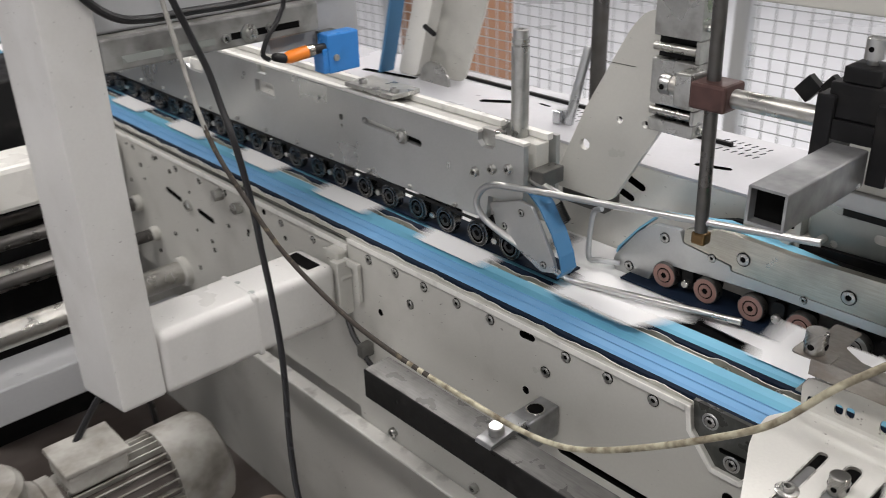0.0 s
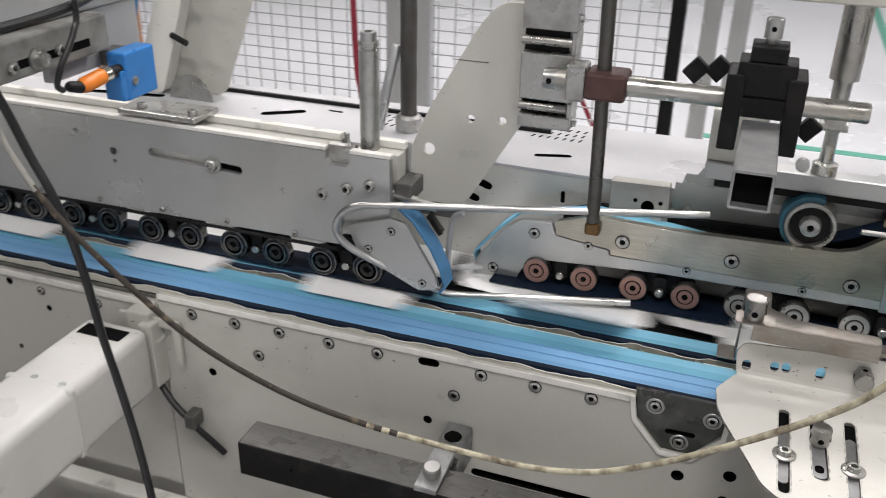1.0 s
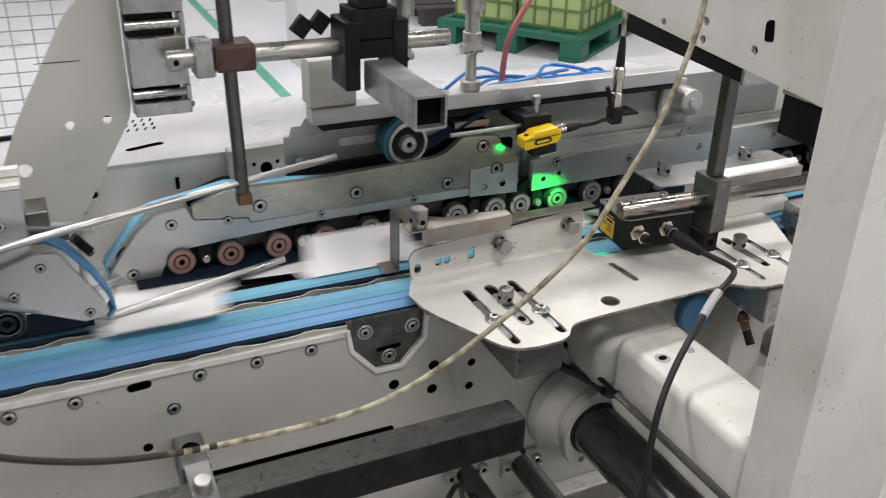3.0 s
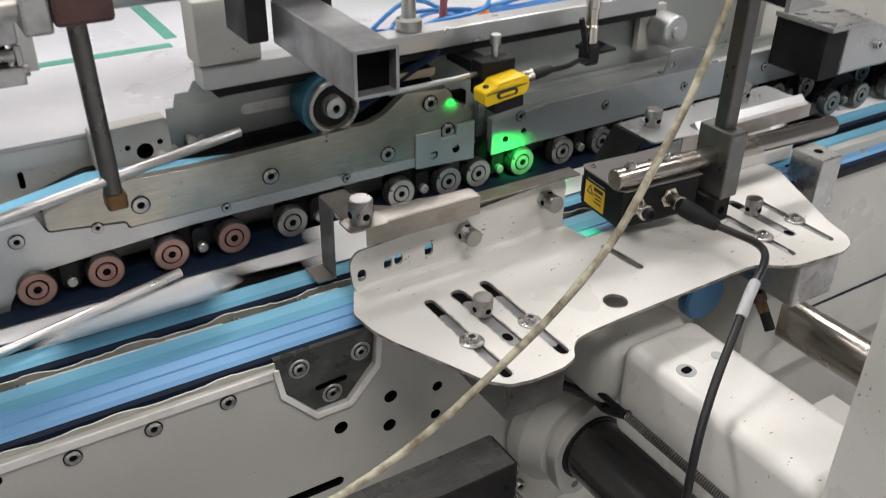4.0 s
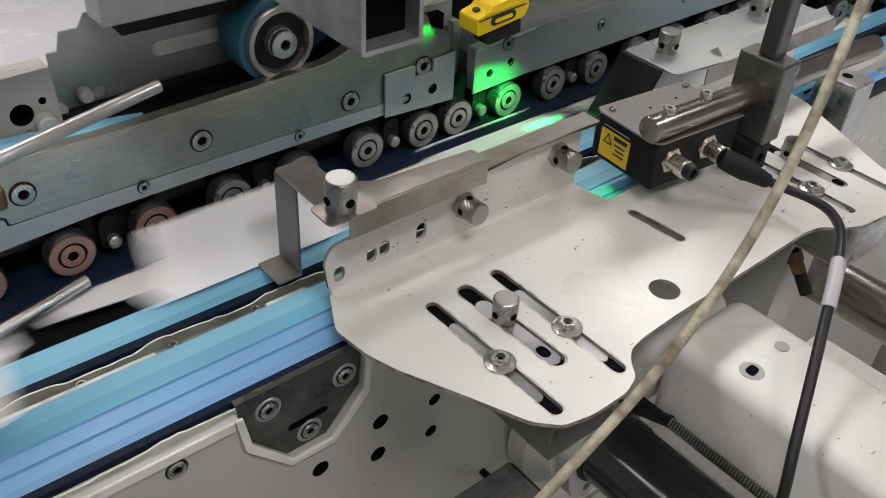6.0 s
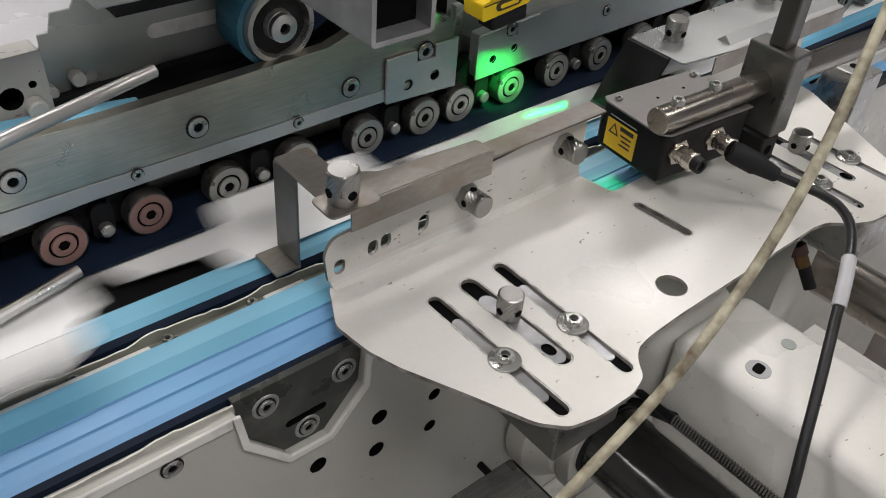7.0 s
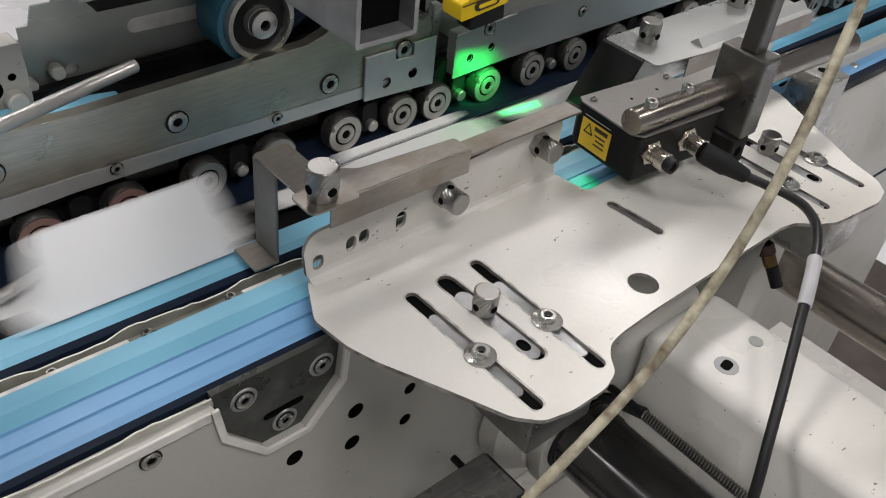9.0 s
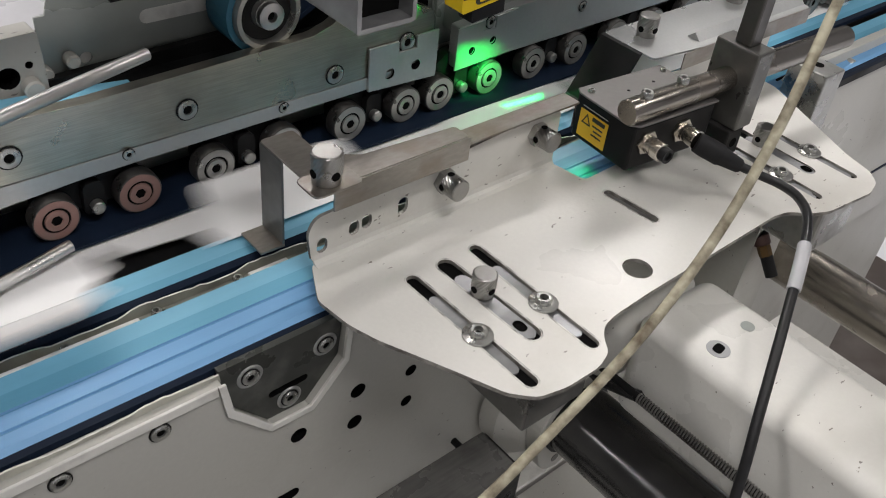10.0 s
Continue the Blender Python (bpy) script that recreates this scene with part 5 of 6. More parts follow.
    part("tray", sheet(B(), [(0.1, -0.4), (1.3, -0.4), (1.3, -0.002), (0.1, -0.002)], 0.40, 0.404, "z", holes), WHITE, u)
    part("tray_leg", box(B(), 0.12, 0.15, -0.39, -0.36, 0, 0.3998), GREY, u)
    part("tray_leg", box(B(), 1.25, 1.28, -0.39, -0.36, 0, 0.3998), GREY, u)


THREADM = material("dark_thread", (0.20, 0.195, 0.185), 0.35, metal=0.85, vary=0.15, grain=120)
BLKSHAFT = material("black_polished_shaft", (0.085, 0.085, 0.085), 0.2, metal=0.7, vary=0.15, grain=40, stretch=(1, 0.2, 1), dirt=(0.12, 0.12, 0.115), dirt_at=0.62, dirt_scale=12, rough_vary=0.08)


# ---- slotted plate, brackets and sensors ----
def knurled(name, at, axis, r, h, parent, label=""):
    key = ("knob", r, h)
    a, u, w = frame_of(axis)
    m = Matrix((u, w, a)).transposed().to_4x4()
    m.translation = Vector(at)
    if key not in SHARED:
        bm = B()
        seg, rows = 40, 7
        rings = []
        for j in range(rows + 1):
            rings.append([bm.verts.new((rr * math.cos(k * math.tau / seg), rr * math.sin(k * math.tau / seg), h * (0.30 + 0.66 * j / rows))) for k in range(seg) for rr in [r * (1.0 if (k + j) % 2 else 0.972)]])
        base = [bm.verts.new((r * 0.92 * math.cos(k * math.tau / seg), r * 0.92 * math.sin(k * math.tau / seg), 0)) for k in range(seg)]
        mid = [bm.verts.new((r * 0.92 * math.cos(k * math.tau / seg), r * 0.92 * math.sin(k * math.tau / seg), h * 0.28)) for k in range(seg)]
        top = [bm.verts.new((r * 0.86 * math.cos(k * math.tau / seg), r * 0.86 * math.sin(k * math.tau / seg), h)) for k in range(seg)]
        rings = [base, mid] + rings + [top]
        for p, q in zip(rings, rings[1:]):
            for k in range(seg):
                bm.faces.new((p[k], p[(k + 1) % seg], q[(k + 1) % seg], q[k]))
        bm.faces.new(base), bm.faces.new(top)
        for s in (1, -1):
            lathe(bm, (0, s * r * 0.93, h * 0.38), (0, s, 0), [(0, r * 0.30), (r * 0.085, r * 0.30)], 14, 1)
            lathe(bm, (s * r * 0.93, 0, h * 0.38), (s, 0, 0), [(0, r * 0.30), (r * 0.085, r * 0.30)], 14, 1)
        me = bpy.data.meshes.new("knob")
        bmesh.ops.recalc_face_normals(bm, faces=bm.faces)
        bm.to_mesh(me)
        bm.free()
        me.materials.append(KNOB)
        me.materials.append(HOLE)
        SHARED[key] = me
    ob = new(name, SHARED[key])
    ob.parent, ob.matrix_basis = parent, m
    if label:
        ob["label"] = label
    return ob


KNOB = material("nickel_knob", (0.34, 0.335, 0.32), 0.30, metal=1.0, vary=0.1, grain=200, dirt=(0.26, 0.245, 0.225), dirt_scale=40, rough_vary=0.05)


def slotted_plate():
    t = thing("slotted_plate", "white painted bracket plate with slots and an upright edge", "bracket")
    out = [(0.462, 0.049), (0.443, 0.012), (0.447, -0.022), (0.455, -0.046), (0.478, -0.094), (0.497, -0.136), (0.512, -0.151), (0.535, -0.156), (0.568, -0.156), (0.585, -0.150), (0.594, -0.137), (0.604, -0.129), (0.62, -0.126),
           (0.66, -0.124), (0.84, -0.121), (0.857, -0.124), (0.875, -0.138), (0.893, -0.146), (0.957, -0.152), (0.978, -0.146), (0.991, -0.132), (1.0, -0.10), (1.058, 0.022), (1.06, 0.049), (0.850, 0.049), (0.846, 0.016), (0.734, 0.013), (0.7275, 0.049)]
    holes = [slot(0.516, -0.009, 0.518, -0.137, 0.0055), slot(0.582, -0.008, 0.582, -0.136, 0.0055), slot(0.549, -0.010, 0.552, -0.103, 0.0075), slot(0.737, -0.014, 0.742, -0.062, 0.0045), circle(0.677, -0.099, 0.0125, 22),
             slot(0.905, -0.01, 0.905, -0.125, 0.005), slot(0.968, -0.026, 0.968, -0.125, 0.005), slot(0.938, -0.012, 0.938, -0.095, 0.007)]
    part("plate", sheet(B(), rounded(out, 0.005, 3), 0.8585, 0.862, "z", holes, side=1), [WHITE, SIDEWORN], t, bevel=0.0006)
    flange = rounded([(0.462, 0.8621), (0.4585, 0.893), (0.466, 0.9045), (0.60, 0.914), (0.7205, 0.924), (0.7265, 0.916), (0.7265, 0.8621)], 0.007, 4)
    holes = [slot(0.4715, 0.8745, 0.4715, 0.8785, 0.0048), slot(0.5015, 0.879, 0.5015, 0.883, 0.0048), slot(0.5135, 0.8805, 0.5135, 0.8845, 0.0048), slot(0.5495, 0.8805, 0.5495, 0.8865, 0.005)]
    part("upright_edge", sheet(B(), flange, 0.049, 0.0522, "y", holes, side=1), [WHITE, SIDEWORN], t, bevel=0.0006)
    for x0, ya, x1, yb, r in ((0.516, -0.009, 0.518, -0.137, 0.0055), (0.582, -0.008, 0.582, -0.136, 0.0055), (0.549, -0.010, 0.552, -0.103, 0.0075), (0.737, -0.014, 0.742, -0.062, 0.0045)):
        part("worn_rim", sheet(B(), slot(x0, ya, x1, yb, r + 0.0016), 0.86205, 0.86220, "z", [slot(x0, ya, x1, yb, r + 0.0003)]), RIMWORN, t, "chipped paint rim")
    part("bend", sheet(B(), [(0.0415, 0.8621), (0.0489, 0.8621), (0.0489, 0.8695), (0.0478, 0.8655), (0.0455, 0.8632)], 0.463, 0.7262, "x"), WHITE, t)
    part("upright_edge", box(B(), 0.85, 1.06, 0.049, 0.0522, 0.8622, 0.912), WHITE, t, bevel=0.001)
    part("inner_lip", box(B(), 1.00, 1.12, 0.0525, 0.075, 0.852, 0.875), WHITE, t, bevel=0.004)
    for x, y in ((0.517, -0.083), (0.582, -0.085), (0.905, -0.085), (0.968, -0.077)):
        cap_screw("cap_screw", (x, y, 0.8622), (0, 0, 1), 0.0068, t, washer=0.0118, label="socket screw on a washer")
    knurled("knob", (0.551, -0.050, 0.8622), (0, 0, 1), 0.0098, 0.020, t, "knurled steel knob")
    knurled("knob", (0.938, -0.040, 0.8622), (0, 0, 1), 0.0098, 0.020, t, "knurled steel knob")
    for x in (0.549, 0.938):
        part("slider", sheet(B(), slot(x, -0.03, x + 0.002, -0.10, 0.0068), 0.8592, 0.8606, "z", [slot(x + 0.002, -0.0905, x + 0.002, -0.094, 0.0045)], bore=1), [GALV, HOLE], t, "worn steel slider")
        # near-black strips put shade behind the plate's slots
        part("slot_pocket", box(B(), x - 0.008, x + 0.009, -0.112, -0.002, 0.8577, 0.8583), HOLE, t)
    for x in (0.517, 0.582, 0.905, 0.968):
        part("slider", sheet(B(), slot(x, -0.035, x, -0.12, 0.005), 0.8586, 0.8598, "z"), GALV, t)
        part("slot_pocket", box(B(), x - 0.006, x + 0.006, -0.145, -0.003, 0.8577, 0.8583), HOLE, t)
    for x, z in ((0.5915, 0.8935), (0.6975, 0.9045)):
        knurled("knob", (x, 0.0488, z), (0, -1, 0.05), 0.0098, 0.022, t, "knurled steel knob")
        part("nut", lathe(B(), (x, 0.0489, z), (0, -1, 0), [(0, 0.0112), (0.006, 0.0112)], 6), STEEL, t)
    # black block stands in for the shade under the plate
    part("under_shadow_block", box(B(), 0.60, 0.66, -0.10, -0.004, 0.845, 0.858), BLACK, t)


RIMWORN = material("chipped_rim_paint", (0.62, 0.61, 0.57), 0.45, vary=0.1, grain=260, dirt=(0.06, 0.055, 0.05), dirt_at=0.54, dirt_scale=110)
SHEETD = material("dark_sheet_edge", (0.17, 0.17, 0.165), 0.45, metal=0.6, vary=0.12, grain=120, dirt=(0.11, 0.11, 0.10), dirt_scale=20)


def z_brackets():
    t = thing("sheet_bracket", "bent worn steel sheet bracket with a knurled knob", "bracket", "sheet brackets")
    part("leg", box(B(), 0.4575, 0.4595, 0.083, 0.114, 0.8605, 0.9388), SHEETD, t, "dark bent leg", bevel=0.0006)
    part("foot", box(B(), 0.438, 0.4595, 0.083, 0.114, 0.8580, 0.8603), SHEET, t, bevel=0.0006)
    part("top", sheet(B(), rounded([(0.4575, 0.114), (0.4575, 0.060), (0.4575, 0.034), (0.600, 0.034), (0.600, 0.052), (0.512, 0.058), (0.487, 0.074), (0.487, 0.114)], 0.004, 3), 0.9390, 0.9408, "z"), SHEET, t, bevel=0.0006)
    part("angle_strip", box(B(), 0.470, 0.600, 0.0318, 0.0336, 0.9195, 0.9408), SHEET, t, bevel=0.0005)
    part("tab", sheet(B(), rounded([(0.450, 0.026), (0.492, 0.026), (0.492, 0.054), (0.450, 0.054)], 0.006, 3), 0.9411, 0.9430, "z"), SHEET, t, bevel=0.0005)
    knurled("knob", (0.469, 0.041, 0.9432), (0, 0, 1), 0.0118, 0.0250, t, "knurled steel knob")
    s = thing("edge_strip", "dark worn steel strip lying on the upright edge", "strip")
    part("strip", box(B(), 0.602, 0.738, 0.040, 0.060, 0.9262, 0.9282), SHEET, s, bevel=0.0005)
    part("strip_foot", box(B(), 0.603, 0.7255, 0.0525, 0.056, 0.89, 0.926), SHEET, s)
    u = thing("sheet_bracket", "wide bent steel sheet bracket downstream with a knob", "bracket", "sheet brackets")
    part("top", sheet(B(), rounded([(0.862, 0.124), (0.862, 0.058), (0.93, 0.050), (1.13, 0.050), (1.13, 0.124)], 0.005, 3), 0.9285, 0.9305, "z"), NICKEL, u, bevel=0.0006)
    part("ramp", sheet(B(), [(0.858, 0.9295), (0.862, 0.9305), (0.825, 0.872), (0.818, 0.868), (0.815, 0.870), (0.822, 0.874)], 0.072, 0.124, "y"), BLACK, u, "dark bent ramp")
    part("front_drop", box(B(), 0.90, 1.13, 0.0485, 0.0498, 0.9125, 0.9305), SHEET, u)
    part("crease", sheet(B(), [(0.058, 0.9306), (0.066, 0.938), (0.074, 0.9306)], 0.935, 1.13, "x"), NICKEL, u)
    knurled("knob", (0.897, 0.098, 0.9306), (0, 0, 1), 0.0105, 0.022, u, "knurled steel knob")
    knurled("knob", (1.06, 0.105, 0.9306), (0, 0, 1), 0.0105, 0.022, u, "knurled steel knob")


def laser_sensor():
    m = pose(0.754, -0.013, 0, 0, 0, -4.5)
    t = thing("laser_sensor", "black box laser sensor with a yellow warning label", "sensor", m=m)
    x1, y1, z0, z1 = 0.106, 0.074, 0.878, 0.9235
    part("housing", box(B(), 0, x1, 0, y1, z0, z1), BLACK, t, bevel=0.0025)
    part("lid", sheet(B(), [(0.004, -0.002), (x1 + 0.001, -0.002), (x1 + 0.001, y1), (0.0, y1 + 0.001), (-0.004, y1 - 0.006), (-0.004, 0.006)], z1 + 0.0002, z1 + 0.0022, "z"), LIDM, t, "dark grey metal lid", bevel=0.0006)
    for x, y in ((0.006, 0.064), (0.1, 0.064)):
        cap_screw("lid_screw", (x, y, z1 + 0.0023), (0, 0, 1), 0.0032, t)
    for x, y in ((0.04, 0.05), (0.075, 0.052)):
        part("bore", lathe(B(), (x, y, z1 + 0.0023), (0, 0, 1), [(0, 0.0016), (0.0002, 0.0016)], 10), HOLE, t)
    lab = part("warning_label", box(B(), -0.0006, -0.0001, 0.030, 0.066, 0.883, 0.9105), LABEL, t, "yellow laser warning label")
    part("triangle", sheet(B(), [(0.0505, 0.8975), (0.0625, 0.8975), (0.0565, 0.9085)], -0.0010, -0.0007, "x", [[(0.0525, 0.8988), (0.0605, 0.8988), (0.0565, 0.9062)]]), INK, lab)
    for k in range(3):
        part("text_bar", box(B(), -0.0010, -0.0007, 0.035, 0.048 - 0.002 * (k % 2), 0.8905 + 0.0045 * k, 0.8920 + 0.0045 * k), INK, lab)
    part("text_bar", box(B(), -0.0010, -0.0007, 0.0335, 0.0495, 0.9045, 0.9085), INK, lab)
    part("white_print", box(B(), -0.0006, -0.0001, 0.032, 0.064, 0.9135, 0.9142), SLEEVE, t)
    part("window", box(B(), 0.0, 0.06, 0.0742, 0.0748, 0.885, 0.912), LIDM, t)
    for x, plug in ((0.017, False), (0.063, True)):
        c = part("connector", lathe(B(), (x, -0.0001, 0.906), (0, -1, 0), [(0, 0.0105), (0.004, 0.0105), (0.0042, 0.0082), (0.008, 0.0082), (0.0082, 0.0077), (0.010, 0.0077), (0.0102, 0.0082), (0.012, 0.0082), (0.0122, 0.0077), (0.014, 0.0077), (0.0142, 0.0088), (0.021, 0.0088), (0.0215, 0.008)], 24), SILVER, t, "bright round connector", smooth=True)
        part("hex", lathe(B(), (x, -0.0002, 0.906), (0, -1, 0), [(0, 0.012), (0.0032, 0.012)], 6), SILVER, c)
        if not plug:
            part("socket", lathe(B(), (x, -0.0216, 0.906), (0, -1, 0), [(0, 0.0068), (0.007, 0.0068), (0.007, 0.0045), (0.004, 0.0044)], 20), RUBBER, c, "black socket", smooth=True)
    b = thing("sensor_cable", "black sensor cable with a moulded plug and a white sleeve", "cable")
    a = Vector((0.8135, -0.040, 0.905))
    d = Vector((0.50, -0.80, -0.30)).normalized()
    part("plug", lathe(B(), a, d, [(0, 0.0092), (0.006, 0.0100), (0.024, 0.0100), (0.026, 0.0088), (0.044, 0.0066), (0.046, 0.0050)], 20), RUBBER, b, smooth=True)
    e = a + d * 0.044
    p = smooth_path([e, (0.851, -0.090, 0.8845), (0.853, -0.112, 0.8855), (0.842, -0.135, 0.8895), (0.812, -0.160, 0.8955), (0.768, -0.184, 0.8920), (0.728, -0.205, 0.8700), (0.692, -0.224, 0.8480), (0.664, -0.240, 0.8200), (0.645, -0.253, 0.7850), (0.634, -0.263, 0.72), (0.628, -0.27, 0.6), (0.63, -0.28, 0.405)], 8)
    part("cord", tube(B(), p, 0.0042, 12), BLKCABLE, b, smooth=True)
    part("sleeve", tube(B(), [p[i] for i in range(38, 46)], 0.0056, 14), SLEEVE, b, "white printed sleeve", smooth=True)
    for i, ang in ((40, 0.0), (41, 0.0), (42, 0.0), (40, 0.7), (41, 0.7)):
        q, w = p[i].lerp(p[i + 1], 0.25), p[i].lerp(p[i + 1], 0.75)
        out = (Vector((-0.55 - 0.4 * ang, -0.75, 0.5 + 0.5 * ang))).normalized() * 0.0050
        part("print_bar", cyl(B(), q + out, w + out, 0.0009, 6), INK, b)
    # shaft and post that carry it
    h = thing("sensor_post", "dark square post with a round steel shaft above the sensor", "mount")
    part("shaft", lathe(B(), (0.745, -0.006, 0.9385), (1, -0.05, 0.0), [(0, 0.0108), (0.001, 0.0116), (0.33, 0.0116), (0.331, 0.011)], 22), SHAFTM, h, "round steel shaft", smooth=True)
    for x in (0.765, 0.815):
        cap_screw("set_screw", (x, -0.008, 0.9497), (0, 0, 1), 0.0055, h)
    part("clamp", box(B(), 0.880, 0.906, -0.038, 0.010, 0.893, 0.972), DARKCLAMP, h, bevel=0.002)
    part("post", box(B(), 0.884, 0.902, -0.024, -0.006, 0.9722, 1.1438), DARKROD, h, bevel=0.002)
    part("lower_block", box(B(), 0.874, 0.900, -0.036, 0.004, 0.8625, 0.8928), BLACK, h, bevel=0.002)
    part("bore", lathe(B(), (0.887, -0.0362, 0.878), (0, -1, 0), [(0, 0.005), (0.0004, 0.005)], 12), HOLE, h)


LIDM = material("dark_anodised_lid", (0.20, 0.19, 0.185), 0.38, metal=0.5, vary=0.08, grain=200)
SHAFTM = material("brownish_steel_shaft", (0.36, 0.33, 0.29), 0.24, metal=0.95, vary=0.1, grain=40, stretch=(0.2, 4, 4), dirt=(0.24, 0.2, 0.17), dirt_scale=20, rough_vary=0.08)


def yellow_sensor():
    t = thing("mark_sensor", "bright yellow mark sensor on a black holder", "sensor", m=pose(0.7105, 0.150, 0.9985, 0, -5, 0))
    out = rounded([(-0.036, -0.012), (-0.036, 0.004), (-0.022, 0.006), (-0.018, 0.011), (0.018, 0.012), (0.024, 0.008), (0.024, -0.003), (0.018, -0.010)], 0.003, 3)
    part("body", sheet(B(), out, -0.012, 0.012, "y"), YELLOW, t, bevel=0.0015)
    part("ridge", box(B(), -0.028, 0.014, -0.0135, -0.0122, 0.004, 0.0075), YELLOW, t, bevel=0.0006)
    part("seam", box(B(), -0.0345, 0.021, -0.0125, -0.0121, 0.0012, 0.0022), INK, t)
    part("button", lathe(B(), (-0.027, 0, 0.0062), (0, 0, 1), [(0, 0.0036), (0.0012, 0.0034)], 14), INK, t)
    part("badge", sheet(B(), slot(-0.017, -0.003, 0.004, -0.003, 0.004), -0.0130, -0.0122, "y"), INK, t, "black oval badge")
    part("badge_bar", sheet(B(), slot(-0.015, -0.003, 0.002, -0.003, 0.0018), -0.0135, -0.0131, "y"), YELLOW, t)
    part("lens_block", box(B(), -0.022, 0.018, -0.010, 0.010, -0.026, -0.0122), RUBBER, t, "black lens block", bevel=0.002)
    part("led", lathe(B(), (-0.002, 0, -0.0262), (0, 0, -1), [(0, 0.005), (0.001, 0.005)], 14), GREENLED, t, "green glowing lens")
    part("nut", lathe(B(), (0.0242, 0, 0.003), (1, 0, 0), [(0, 0.0075), (0.012, 0.0075), (0.0125, 0.006)], 20), SILVER, t, "bright coupling nut", smooth=True)
    part("plug", lathe(B(), (0.0368, 0, 0.003), (1, 0, 0), [(0, 0.007), (0.015, 0.0065), (0.028, 0.004)], 16), RUBBER, t, smooth=True)
    h = thing("sensor_holder", "black sensor holder hanging from the rear rail", "mount")
    part("block", box(B(), 0.687, 0.733, 0.164, 0.188, 0.982, 1.024), BLACK, h, bevel=0.002)
    part("stem", cyl(B(), (0.712, 0.176, 1.024), (0.712, 0.176, 1.040), 0.0045, 14), STEEL, h, smooth=True)
    part("screw_head", lathe(B(), (0.712, 0.176, 1.040), (0, 0, 1), [(0, 0.0062), (0.010, 0.0062), (0.011, 0.005)], 16), CHROME, h, smooth=True)
    part("arm", box(B(), 0.69, 0.714, 0.188, 0.245, 1.005, 1.018), BLACK, h)
    c = thing("sensor_lead", "black sensor lead with a bright coupling", "cable")
    p = smooth_path([(0.772, 0.150, 1.006), (0.80, 0.152, 1.006), (0.823, 0.160, 1.006), (0.842, 0.168, 1.0), (0.852, 0.176, 1.004)], 6)
    part("lead", tube(B(), p, 0.0032, 10), BLKCABLE, c, smooth=True)
    part("elbow", box(B(), 0.842, 0.862, 0.166, 0.186, 0.992, 1.02), RUBBER, c, bevel=0.004)
    part("coupling", lathe(B(), (0.852, 0.176, 1.02), (0, 0, 1), [(0, 0.009), (0.02, 0.009), (0.022, 0.0075), (0.042, 0.0075), (0.043, 0.009), (0.058, 0.009), (0.062, 0.006)], 20), SILVER, c, smooth=True)
    part("upper_plug", lathe(B(), (0.852, 0.176, 1.082), (0, 0, 1), [(0, 0.007), (0.03, 0.0055), (0.045, 0.0035)], 16), RUBBER, c, smooth=True)
    q = smooth_path([(0.852, 0.176, 1.125), (0.848, 0.174, 1.16), (0.835, 0.17, 1.22), (0.82, 0.16, 1.32), (0.815, 0.16, 1.45)], 6)
    part("upper_cord", tube(B(), q, 0.0034, 10), TAN, c, "cream cord", smooth=True)
    part("branch", tube(B(), smooth_path([(0.842, 0.17, 1.01), (0.832, 0.165, 1.035), (0.826, 0.165, 1.055)], 5), 0.0035, 8), RUBBER, c, smooth=True)
    part("hook", box(B(), 0.863, 0.90, 0.18, 0.215, 1.0, 1.0035), BLACK, c)


